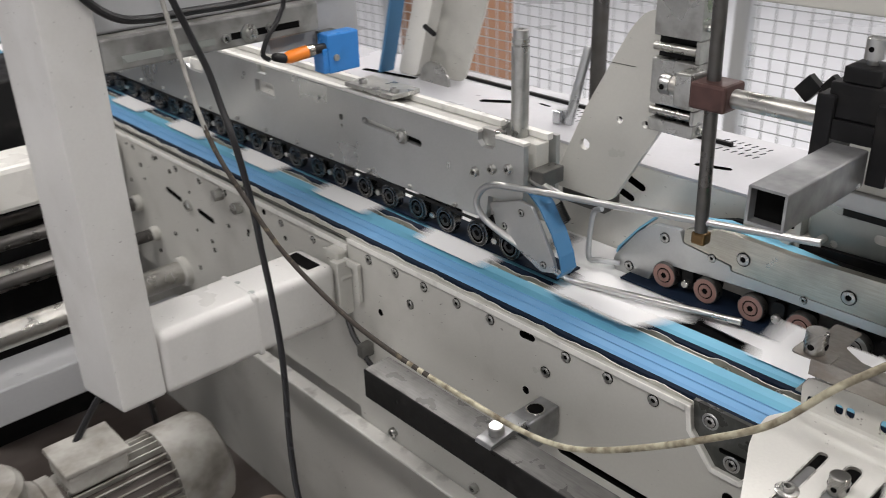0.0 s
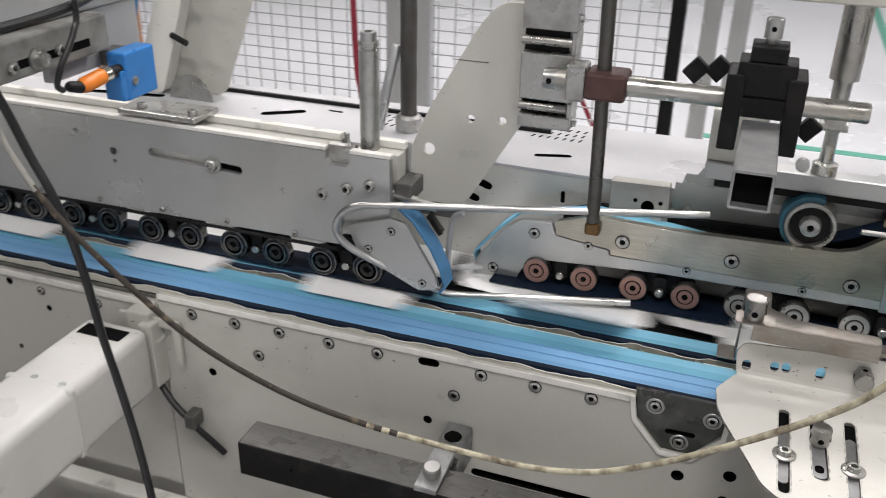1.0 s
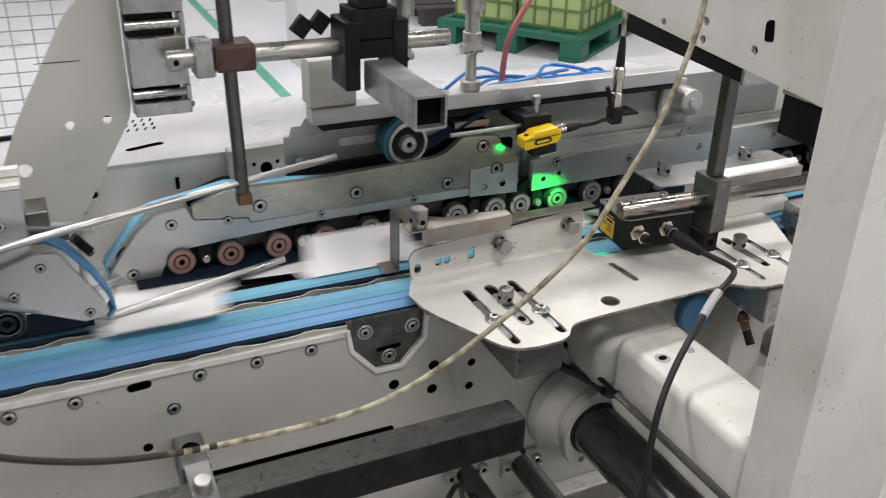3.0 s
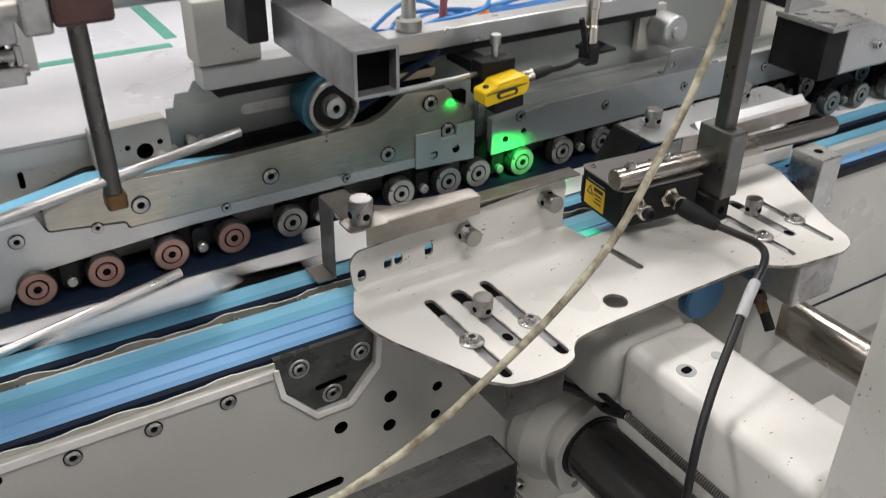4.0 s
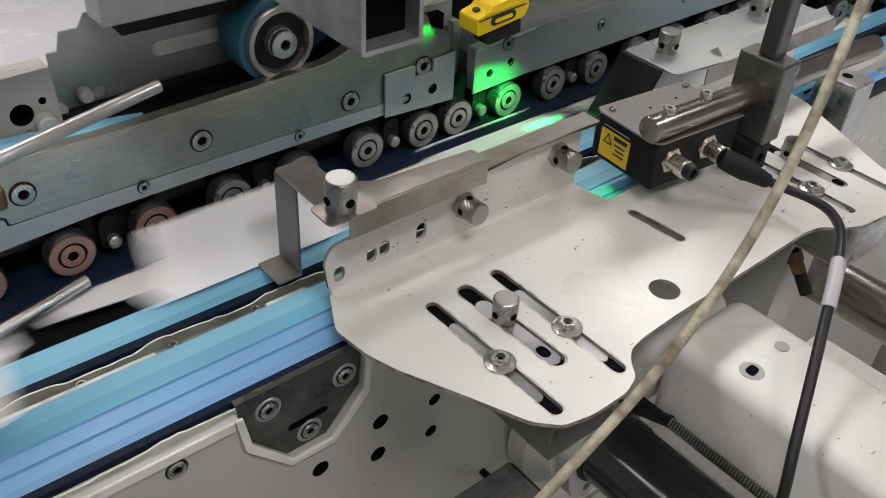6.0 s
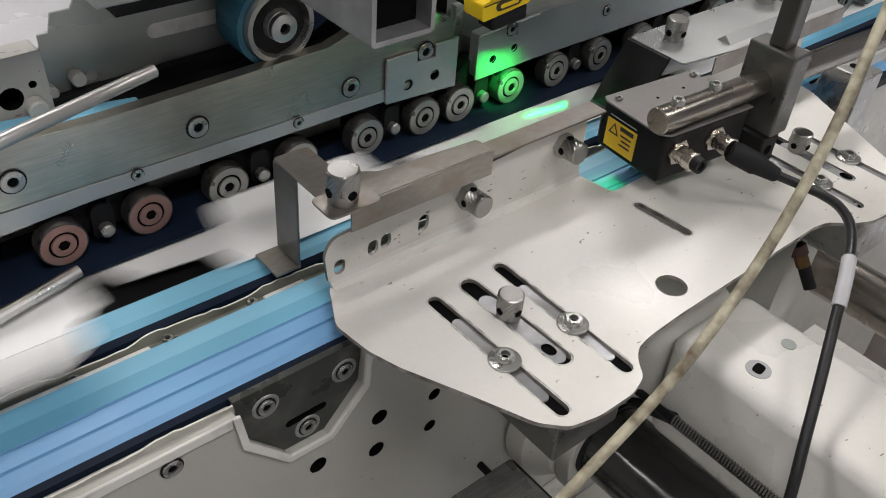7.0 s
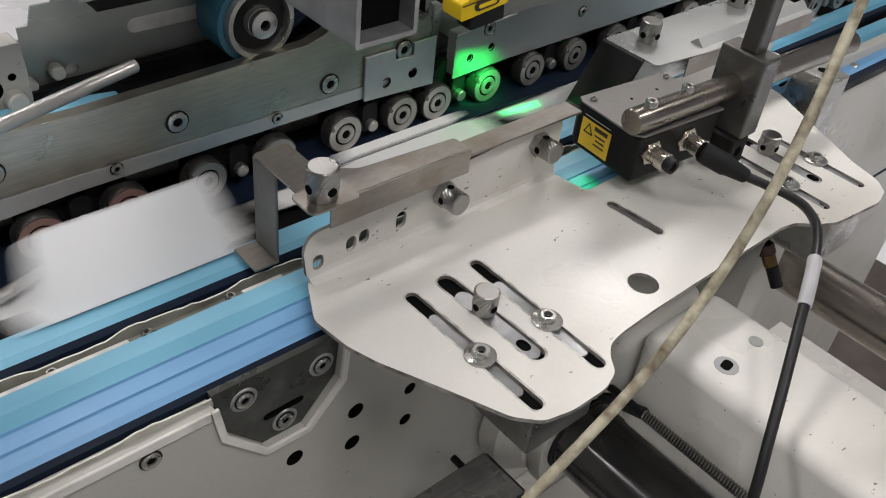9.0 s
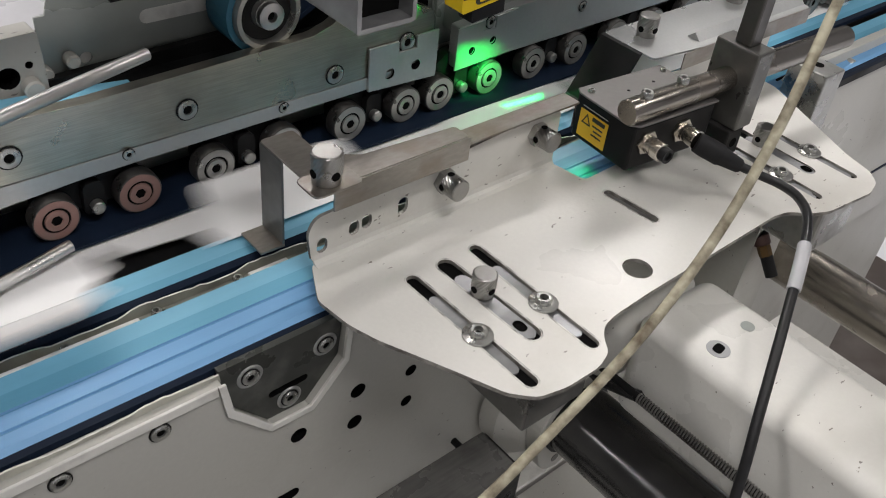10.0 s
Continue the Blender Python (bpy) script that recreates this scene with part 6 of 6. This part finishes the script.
def cables():
    p = smooth_path([(-0.27, -0.285, 1.45), (-0.262, -0.275, 1.30), (-0.235, -0.270, 1.19), (-0.205, -0.272, 1.13), (-0.165, -0.275, 1.085), (-0.115, -0.270, 1.035), (-0.062, -0.262, 0.985), (-0.015, -0.248, 0.945), (0.05, -0.236, 0.912), (0.12, -0.222, 0.889), (0.20, -0.212, 0.877),
                     (0.28, -0.206, 0.872), (0.34, -0.207, 0.884), (0.39, -0.214, 0.912), (0.44, -0.217, 0.945), (0.495, -0.219, 0.985), (0.549, -0.214, 1.027), (0.59, -0.207, 1.078), (0.635, -0.192, 1.126), (0.67, -0.18, 1.185), (0.70, -0.165, 1.26), (0.715, -0.15, 1.42)], 10)
    bm = tube(B(), p, 0.0031, 12)
    for face in bm.faces:
        x = face.calc_center_median().x
        face.material_index = 2 if x < -0.19 else 1 if x < 0.135 + 0.03 * math.sin(x * 400) else 0
    tagged(link("hanging_cable", bm, [TAN, TANDARK, TANGREY], smooth=True), "dirty cream cable sagging in front of the machine", "cable")
    q = smooth_path([(-0.255, -0.285, 1.45), (-0.255, -0.27, 1.30), (-0.262, -0.24, 1.215), (-0.258, -0.224, 1.165), (-0.244, -0.220, 1.12), (-0.226, -0.219, 1.08), (-0.214, -0.216, 1.03), (-0.208, -0.212, 0.972), (-0.203, -0.21, 0.915), (-0.191, -0.211, 0.855), (-0.176, -0.215, 0.788), (-0.160, -0.224, 0.724), (-0.142, -0.238, 0.655), (-0.12, -0.25, 0.58), (-0.09, -0.26, 0.45), (-0.1, -0.3, 0.2), (-0.2, -0.4, 0.008)], 8)
    tagged(link("hanging_cable", tube(B(), q, 0.0047, 12), BLKCABLE, smooth=True), "thick black cable hanging down beside the side frame", "cable")
    r = smooth_path([(-0.275, -0.40, 1.42), (-0.28, -0.37, 1.30), (-0.284, -0.35, 1.266), (-0.284, -0.318, 1.243), (-0.284, -0.275, 1.2365), (-0.284, -0.225, 1.2375), (-0.284, -0.142, 1.237), (-0.284, -0.06, 1.243), (-0.284, 0.0, 1.262), (-0.28, 0.05, 1.32), (-0.28, 0.06, 1.42)], 8)
    tagged(link("hose", tube(B(), r, 0.0055, 10), BLKCABLE, smooth=True), "black hose lying along the upper yoke rail", "hose")
    s = smooth_path([(-0.288, -0.113, 1.153), (-0.284, -0.124, 1.163), (-0.278, -0.118, 1.185), (-0.276, -0.095, 1.215), (-0.277, -0.085, 1.25), (-0.28, -0.08, 1.42)], 8)
    tagged(link("sensor_lead", tube(B(), s, 0.0035, 10), BLKCABLE, smooth=True), "thin black lead rising from the orange plug", "cable")


def blue_sensor():
    t = thing("glue_sensor", "blue plastic photo sensor with an orange plug", "sensor", m=pose(-0.287, 0.003, 1.143, 0, 0, 90) @ Matrix.Scale(0.87, 4))
    part("body", box(B(), -0.026, 0.040, -0.012, 0.018, -0.032, 0.034), BLUEP, t, bevel=0.003)
    part("foot", box(B(), -0.036, -0.0262, -0.012, 0.018, -0.030, 0.012), BLUEP, t, bevel=0.002)
    part("lens", lathe(B(), (-0.010, -0.0122, -0.006), (0, -1, 0), [(0, 0.006), (0.002, 0.006), (0.003, 0.004)], 16), STEEL, t, smooth=True)
    part("joint", lathe(B(), (-0.0262, -0.002, 0.012), (-1, 0, 0), [(0, 0.008), (0.022, 0.008), (0.024, 0.0095)], 16), RUBBER, t, smooth=True)
    part("ring", lathe(B(), (-0.0505, -0.002, 0.012), (-1, 0, 0), [(0, 0.011), (0.012, 0.011)], 18), SILVER, t, smooth=True)
    part("orange_plug", lathe(B(), (-0.0626, -0.002, 0.012), (-1, 0, -0.08), [(0, 0.0108), (0.035, 0.0105), (0.042, 0.008)], 18), ORANGE, t, "orange plug", smooth=True)
    part("elbow", lathe(B(), (-0.1048, -0.002, 0.0085), (-1, 0, 0.3), [(0, 0.008), (0.02, 0.007), (0.024, 0.005)], 14), RUBBER, t, smooth=True)
    part("bracket", box(B(), -0.012, 0.02, 0.0182, 0.0395, 0.010, 0.032), DARKCLAMP, t)
    p = thing("mounting_plate", "flat steel base plate with bolts on the roller beam", "plate")
    part("plate", box(B(), -0.385, -0.262, 0.084, 0.142, 1.0556, 1.063), STEEL, p, bevel=0.001)
    for x, y in ((-0.275, 0.10), (-0.355, 0.10)):
        cap_screw("bolt", (x, y, 1.0632), (0, 0, 1), 0.007, p)


def slanted_belt():
    t = thing("slanted_conveyor", "slanted blue belt between white cheek plates behind the beam", "conveyor belt")
    part("cheek", sheet(B(), rounded([(-0.52, 0.9988), (-0.40, 0.9988), (-0.335, 1.16), (-0.33, 1.42), (-0.43, 1.42), (-0.47, 1.2)], 0.02, 4), 0.37, 0.376, "y"), GREY, t, bevel=0.001)
    part("roller_cover", sheet(B(), rounded([(-0.555, 0.9988), (-0.50, 0.9988), (-0.43, 1.2), (-0.395, 1.42), (-0.45, 1.42), (-0.48, 1.2)], 0.012, 4), 0.34, 0.369, "y"), WHITE, t, bevel=0.002)
    part("belt", band(B(), [(-0.575, 0.999), (-0.555, 1.06), (-0.515, 1.2), (-0.475, 1.42)], 0.31, 0.345, 0.006), BELTSIDE, t, "blue belt")
    part("guard", lathe(B(), (-0.44, 0.335, 1.0), (0, -1, 0), [(0, 0.04), (0.004, 0.04)], 28), STEEL, t, smooth=True)
    for z in (1.10, 1.18, 1.28):
        part("pin", cyl(B(), (-0.47 + (z - 1.1) * 0.25, 0.339, z), (-0.44 + (z - 1.1) * 0.25, 0.335, z - 0.01), 0.005, 10), BLACK, t)
    w = thing("brown_cabinet", "plain brown board cabinet far behind the machine", "cabinet")
    part("panel", box(B(), -2.3, -1.9, 1.8, 2.1, 0.0, 1.9), WOOD, w, bevel=0.004)


def upstream_parts():
    for x, z, r, mt in ((-0.93, 0.545, 0.027, CHROME_DULL), (-1.05, 0.60, 0.014, DARKROD), (-1.12, 0.655, 0.016, DARKROD), (-1.2, 0.54, 0.03, CHROME_DULL), (-1.3, 0.63, 0.016, DARKROD)):
        s = thing("cross_shaft", "worn round cross shaft reaching the upstream side frame", "shaft", "cross shafts")
        part("shaft", cyl(B(), (x, 0.0025, z), (x, -1.2, z), r, 24), mt, s, smooth=True)
        part("bush", lathe(B(), (x, 0.0028, z), (0, -1, 0), [(0, r * 1.25), (0.015, r * 1.25), (0.017, r * 1.05)], 24), GREY, s, smooth=True)
    b = thing("cross_beam", "grey painted cross beam under the shafts", "beam")
    part("beam", box(B(), -1.0, -0.88, -1.2, -0.0005, 0.38, 0.46), BEDM, b, bevel=0.004)
    a = thing("cross_yoke", "white painted upstream yoke arm", "machine frame", "white yokes")
    part("arm", box(B(), -1.30, -1.16, -0.9, -0.0005, 0.70, 0.80), WHITE, a, bevel=0.012)
    for y in (-0.3, -0.36):
        part("bore", lathe(B(), (-1.21, y, 0.8002), (0, 0, 1), [(0, 0.006), (0.0005, 0.006)], 14), HOLE, a)
    m = thing("electric_motor", "dusty grey electric motor with cooling fins", "motor", m=pose(-0.53, -0.43, 0.365, 0, 0, 90))
    # casing painted darker than the fins, for the shade between them
    part("casing", lathe(B(), (-0.04, 0, 0), (1, 0, 0), [(0.0, 0.078), (0.21, 0.078)], 36), BROWNSHADE, m, smooth=True)
    for k in range(34):
        a0 = math.tau * k / 34
        dy, dz = math.cos(a0), math.sin(a0)
        ty, tz = -dz * 0.0015, dy * 0.0015
        bm = B()
        v = [bm.verts.new((x, dy * rr + s * ty, dz * rr + s * tz)) for x in (-0.03, 0.168) for rr in (0.0775, 0.093) for s in (-1, 1)]
        for q in ((0, 1, 3, 2), (4, 6, 7, 5), (0, 4, 5, 1), (2, 3, 7, 6), (0, 2, 6, 4), (1, 5, 7, 3)):
            bm.faces.new([v[i] for i in q])
        part("cooling_fin", bm, MOTORM, m)
    part("fan_cowl", lathe(B(), (0.1705, 0, 0), (1, 0, 0), [(-0.03, 0.097), (0.05, 0.097), (0.068, 0.090), (0.078, 0.074), (0.080, 0.05)], 40), MOTORM, m, "grey fan cowl", smooth=True)
    part("front_flange", lathe(B(), (-0.065, 0, 0), (1, 0, 0), [(0, 0.085), (0.004, 0.098), (0.0245, 0.098)], 36), MOTORM, m, smooth=True)
    part("terminal_box", box(B(), -0.03, 0.075, -0.045, 0.050, 0.088, 0.126), MOTORM, m, bevel=0.008)
    part("box_lid", box(B(), -0.034, 0.079, -0.049, 0.054, 0.1262, 0.136), MOTORM, m, bevel=0.003)
    part("gearbox", lathe(B(), (-0.28, 0, 0), (1, 0, 0), [(0, 0.07), (0.02, 0.11), (0.18, 0.12), (0.2145, 0.10)], 28), MOTORM, m, smooth=True)
    part("gear_cover", lathe(B(), (-0.16, 0, 0.10), (0, 0, 1), [(0, 0.075), (0.045, 0.075), (0.055, 0.065)], 28), MOTORM, m, smooth=True)
    part("stand", box(B(), -0.22, 0.13, -0.06, 0.06, -0.365, -0.0945), GREY, m)
    k = smooth_path([(-0.56, -0.43, 0.48), (-0.575, -0.36, 0.55), (-0.58, -0.30, 0.59), (-0.64, -0.25, 0.50), (-0.68, -0.22, 0.3), (-0.7, -0.2, 0.008)], 6)
    tagged(link("motor_cable", tube(B(), k, 0.006, 8), BLKCABLE, smooth=True), "black cable hanging behind the dusty motor", "cable")
    z = thing("feeder_unit", "black feeder housing upstream of the side frame", "machine unit")
    part("housing", box(B(), -1.65, -1.36, -0.42, -0.006, 0.50, 0.935), BLACK, z, bevel=0.006)
    part("foot", box(B(), -1.63, -1.38, -0.40, -0.026, 0.0, 0.4995), BLACK, z)
    d = thing("drip_tube", "dusty brown tube lying on the floor under the frame", "tube")
    part("tube", cyl(B(), (-0.62, -0.05, 0.06), (0.35, -0.28, 0.06), 0.058, 24), WOODTUBE, d, smooth=True)


WOODTUBE = material("dusty_brown_tube", (0.30, 0.24, 0.20), 0.6, vary=0.15, grain=8, dirt=(0.16, 0.10, 0.07), dirt_at=0.5, dirt_scale=7)


def downstream_parts():
    f = thing("side_frame", "light grey downstream side frame with bolts and a slot", "machine frame")
    out = rounded([(1.075, 0.55), (1.9, 0.55), (1.9, 0.86), (1.12, 0.86), (1.085, 0.83)], 0.012, 3)
    part("side_panel", sheet(B(), out, 0.03, 0.042, "y", [slot(1.30, 0.765, 1.36, 0.775, 0.006), circle(1.17, 0.835, 0.006), circle(1.2, 0.70, 0.008)]), GREY, f, bevel=0.001)
    part("backing", box(B(), 1.1, 1.85, 0.0425, 0.045, 0.6, 0.85), HOLE, f)
    for x, z in ((1.14, 0.80), (1.301, 0.826), (1.24, 0.84), (1.42, 0.80), (1.42, 0.70)):
        cap_screw("cap_screw", (x, 0.0298, z), (0, -1, 0), 0.0085, f)
    part("slot_bolt", lathe(B(), (1.335, 0.0298, 0.77), (0, -1, 0), [(0, 0.012), (0.008, 0.012), (0.01, 0.009)], 16), STEEL, f, smooth=True)
    part("foot", box(B(), 1.1, 1.8, 0.046, 0.1, 0.0, 0.6), GREY, f)
    b = thing("stop_block", "grey steel block beside the blue belt end", "block")
    part("block", box(B(), 1.085, 1.125, -0.018, 0.0295, 0.80, 0.885), STEEL, b, bevel=0.002)
    part("bore", lathe(B(), (1.105, 0.005, 0.8852), (0, 0, 1), [(0, 0.006), (0.0004, 0.006)], 12), HOLE, b)
    part("base", box(B(), 1.078, 1.13, -0.018, 0.0295, 0.72, 0.7998), GREY, b)
    k = thing("shaft_block", "grey bearing block with a thick cross shaft", "bearing")
    part("block", box(B(), 0.915, 0.985, -0.135, -0.001, 0.79, 0.845), STEEL, k, bevel=0.004)
    part("bolt", lathe(B(), (0.95, -0.10, 0.8452), (0, 0, 1), [(0, 0.010), (0.006, 0.010), (0.006, 0.005), (0.003, 0.005)], 16), STEEL, k, smooth=True)
    part("web", box(B(), 0.92, 0.98, -0.08, -0.001, 0.55, 0.7898), GREY, k)
    s = thing("cross_shaft", "thick bright cross shaft with a pale end drum", "shaft", "cross shafts")
    part("shaft", cyl(B(), (1.02, -0.06, 0.70), (1.02, -0.9, 0.70), 0.028, 28), SHAFTM, s, smooth=True)
    part("drum", lathe(B(), (1.02, -0.001, 0.70), (0, -1, 0), [(0, 0.062), (0.035, 0.062), (0.05, 0.05), (0.062, 0.05), (0.063, 0.028)], 32), GREY, s, smooth=True)
    w = thing("hand_wheel", "dark blue plastic roller under the slotted plate", "roller")
    part("wheel", lathe(B(), (0.872, -0.035, 0.772), (0, -1, 0), [(0, 0.028), (0.003, 0.031), (0.014, 0.031), (0.017, 0.028)], 28), BELTSIDE, w, smooth=True)
    part("hub", lathe(B(), (0.872, -0.001, 0.772), (0, -1, 0), [(0, 0.008), (0.033, 0.008)], 16), STEEL, w, smooth=True)
    v = thing("air_coupling", "brass and black air coupling with a red collar", "coupling")
    part("nut", lathe(B(), (0.93, -0.085, 0.765), (0, -0.6, -0.8), [(0, 0.007), (0.012, 0.007)], 6), BRASS, v)
    part("collar", lathe(B(), (0.93, -0.078, 0.7735), (0, -0.6, -0.8), [(0, 0.009), (0.010, 0.009)], 16), BROWN, v, smooth=True)
    part("body", lathe(B(), (0.93, -0.093, 0.755), (0, -0.6, -0.8), [(0, 0.0065), (0.022, 0.0065)], 14), RUBBER, v, smooth=True)
    part("stem", box(B(), 0.923, 0.937, -0.08, -0.001, 0.772, 0.781), BLACK, v)
    # far carriers on the delivery side
    g = thing("delivery_beam", "grey steel beam with rollers on the delivery side", "machine beam")
    part("beam", box(B(), 1.25, 1.9, 0.10, 0.185, 0.93, 1.0), NICKEL, g, bevel=0.004)
    part("top_plate", box(B(), 1.2, 1.9, 0.09, 0.187, 1.0005, 1.008), STEEL, g, bevel=0.001)
    for k2 in range(3):
        cap_screw("cap_screw", (1.32 + 0.1 * k2, 0.0998, 0.965), (0, -1, 0), 0.007, g)
    part("end_block", box(B(), 1.205, 1.245, 0.10, 0.186, 0.93, 1.0), BLACK, g)
    for k2 in range(4):
        xa = 1.28 + 0.14 * k2
        roller_pair(xa, xa + 0.067, 0.118, 0.8770, 0.0185, STEELROLL, ("press", 1), "pair of grey steel rollers on a black rocker", "delivery rollers")
    p = thing("trapezoid_plate", "small grey trapezoid plate on the downstream rail", "plate")
    part("plate", sheet(B(), rounded([(0.985, 0.9535), (1.07, 0.9535), (1.06, 0.975), (1.03, 0.985), (0.995, 0.985)], 0.004, 3), 0.176, 0.179, "y", [circle(1.0, 0.965, 0.004)]), GALV, p)
    part("tab", box(B(), 0.985, 1.09, 0.1792, 0.1875, 0.9535, 0.956), GALV, p)


# ---- cartons on the belts ----
PITCH, SPEED, LEAD0 = 0.28, 3.1686, -0.021
X_IN, X_OUT = -2.3, 2.3
HINGE = 0.118
# the feeder's unevenness: how far blanks run ahead of the beat, by the time at which they pass the nose
DRIFT = [(-1, 0.0), (1.0, 0.0), (1.5, -0.022), (2.0, -0.034), (4.5, 0.045), (5.0, -0.03), (5.5, 0.038), (7.0, 0.0), (8.0, 0.0), (9.0, -0.035), (9.5, -0.055), (10.0, 0.03), (12.0, 0.03)]


def table(rows, x):
    for (xa, a), (xb, b) in zip(rows, rows[1:]):
        if xa <= x <= xb:
            return a + (b - a) * (x - xa) / (xb - xa)
    return rows[0][1] if x < rows[0][0] else rows[-1][1]


def carton_train():
    made = []
    bm = sheet(B(), [(-0.178, HINGE + 0.0006), (-0.016, HINGE + 0.0006), (-0.010, 0.128), (0.0, 0.132), (0.0, 0.243), (-0.262, 0.243), (-0.262, 0.166), (-0.248, 0.146), (-0.185, 0.140)], -0.0003, 0.0003, "z")
    body = tagged(link("carton_blank", bm, CARD), "white carton blank with one flap riding on the blue belts", "carton", "carton blanks")
    flap = sheet(B(), rounded([(-0.176, 0.0), (-0.016, 0.0), (-0.026, -0.064), (-0.164, -0.064)], 0.006, 3), -0.0003, 0.0003, "z")
    flap = part("flap", flap, CARD, body)
    k = 0
    while True:
        lead0 = LEAD0 + PITCH * 8 - PITCH * k
        lead0 += table(DRIFT, (0.3 - lead0) / SPEED)
        if lead0 + SPEED * 10.0 < X_IN:
            break
        made.append((body if k == 0 else copy_thing(body, pose(0, 0, 0)), lead0))
        k += 1
    return made


ANGLES = [(-9.0, 0.0), (0.06, 0.0), (0.16, 10.0), (0.22, 24.0), (0.27, 46.0), (0.32, 84.0), (0.37, 120.0), (0.43, 150.0), (0.50, 166.0), (0.60, 174.0), (0.85, 177.0), (9.0, 177.0)]


def build():
    hall()
    fence()
    pallet_stack()
    far_bed()
    side_frame()
    carrier_belts()
    pressure_rail()
    deflection_pulley()
    upper_beam()
    nose_strap()
    folding_wire()
    cross_slide()
    rear_rail()
    yokes()
    clamp_bar()
    drive_parts()
    slotted_plate()
    z_brackets()
    laser_sensor()
    yellow_sensor()
    cables()
    blue_sensor()
    slanted_belt()
    upstream_parts()
    downstream_parts()
    return carton_train()


def motions():
    z_belt = 0.8536
    for n, (blank, lead0) in enumerate(TRAIN):
        # each blank waits in the feeder pile, crosses on the belts, and rests in the delivery pile
        first, last = math.floor((X_IN - lead0) / SPEED * 10), math.ceil((X_OUT - lead0) / SPEED * 10)
        times = sorted({0.0, 10.0} | {i / 10 for i in range(first, last + 1) if 0 < i < 100})
        pile_in, pile_out = z_belt + 0.0012 * (n % 200), z_belt + 0.0012 * (len(TRAIN) - n)
        rows = []
        for t in times:
            x = lead0 + SPEED * t
            z = pile_in if x < X_IN - 0.001 else pile_out if x > X_OUT + 0.001 else z_belt
            rows.append((t, pose(min(max(x, X_IN), X_OUT), 0, z)))
        walk(blank, rows)
        near, far = math.floor((0.05 - lead0) / SPEED * 30), math.ceil((1.15 - lead0) / SPEED * 30)
        beats = sorted({0, 300} | {i for i in range(near, far + 1) if 0 < i < 300})
        walk(blank.children[0], [(i / 30, pose(0, HINGE, 0.0, -table(ANGLES, lead0 + SPEED * i / 30 - 0.095))) for i in beats])


TRAIN = build()
motions()
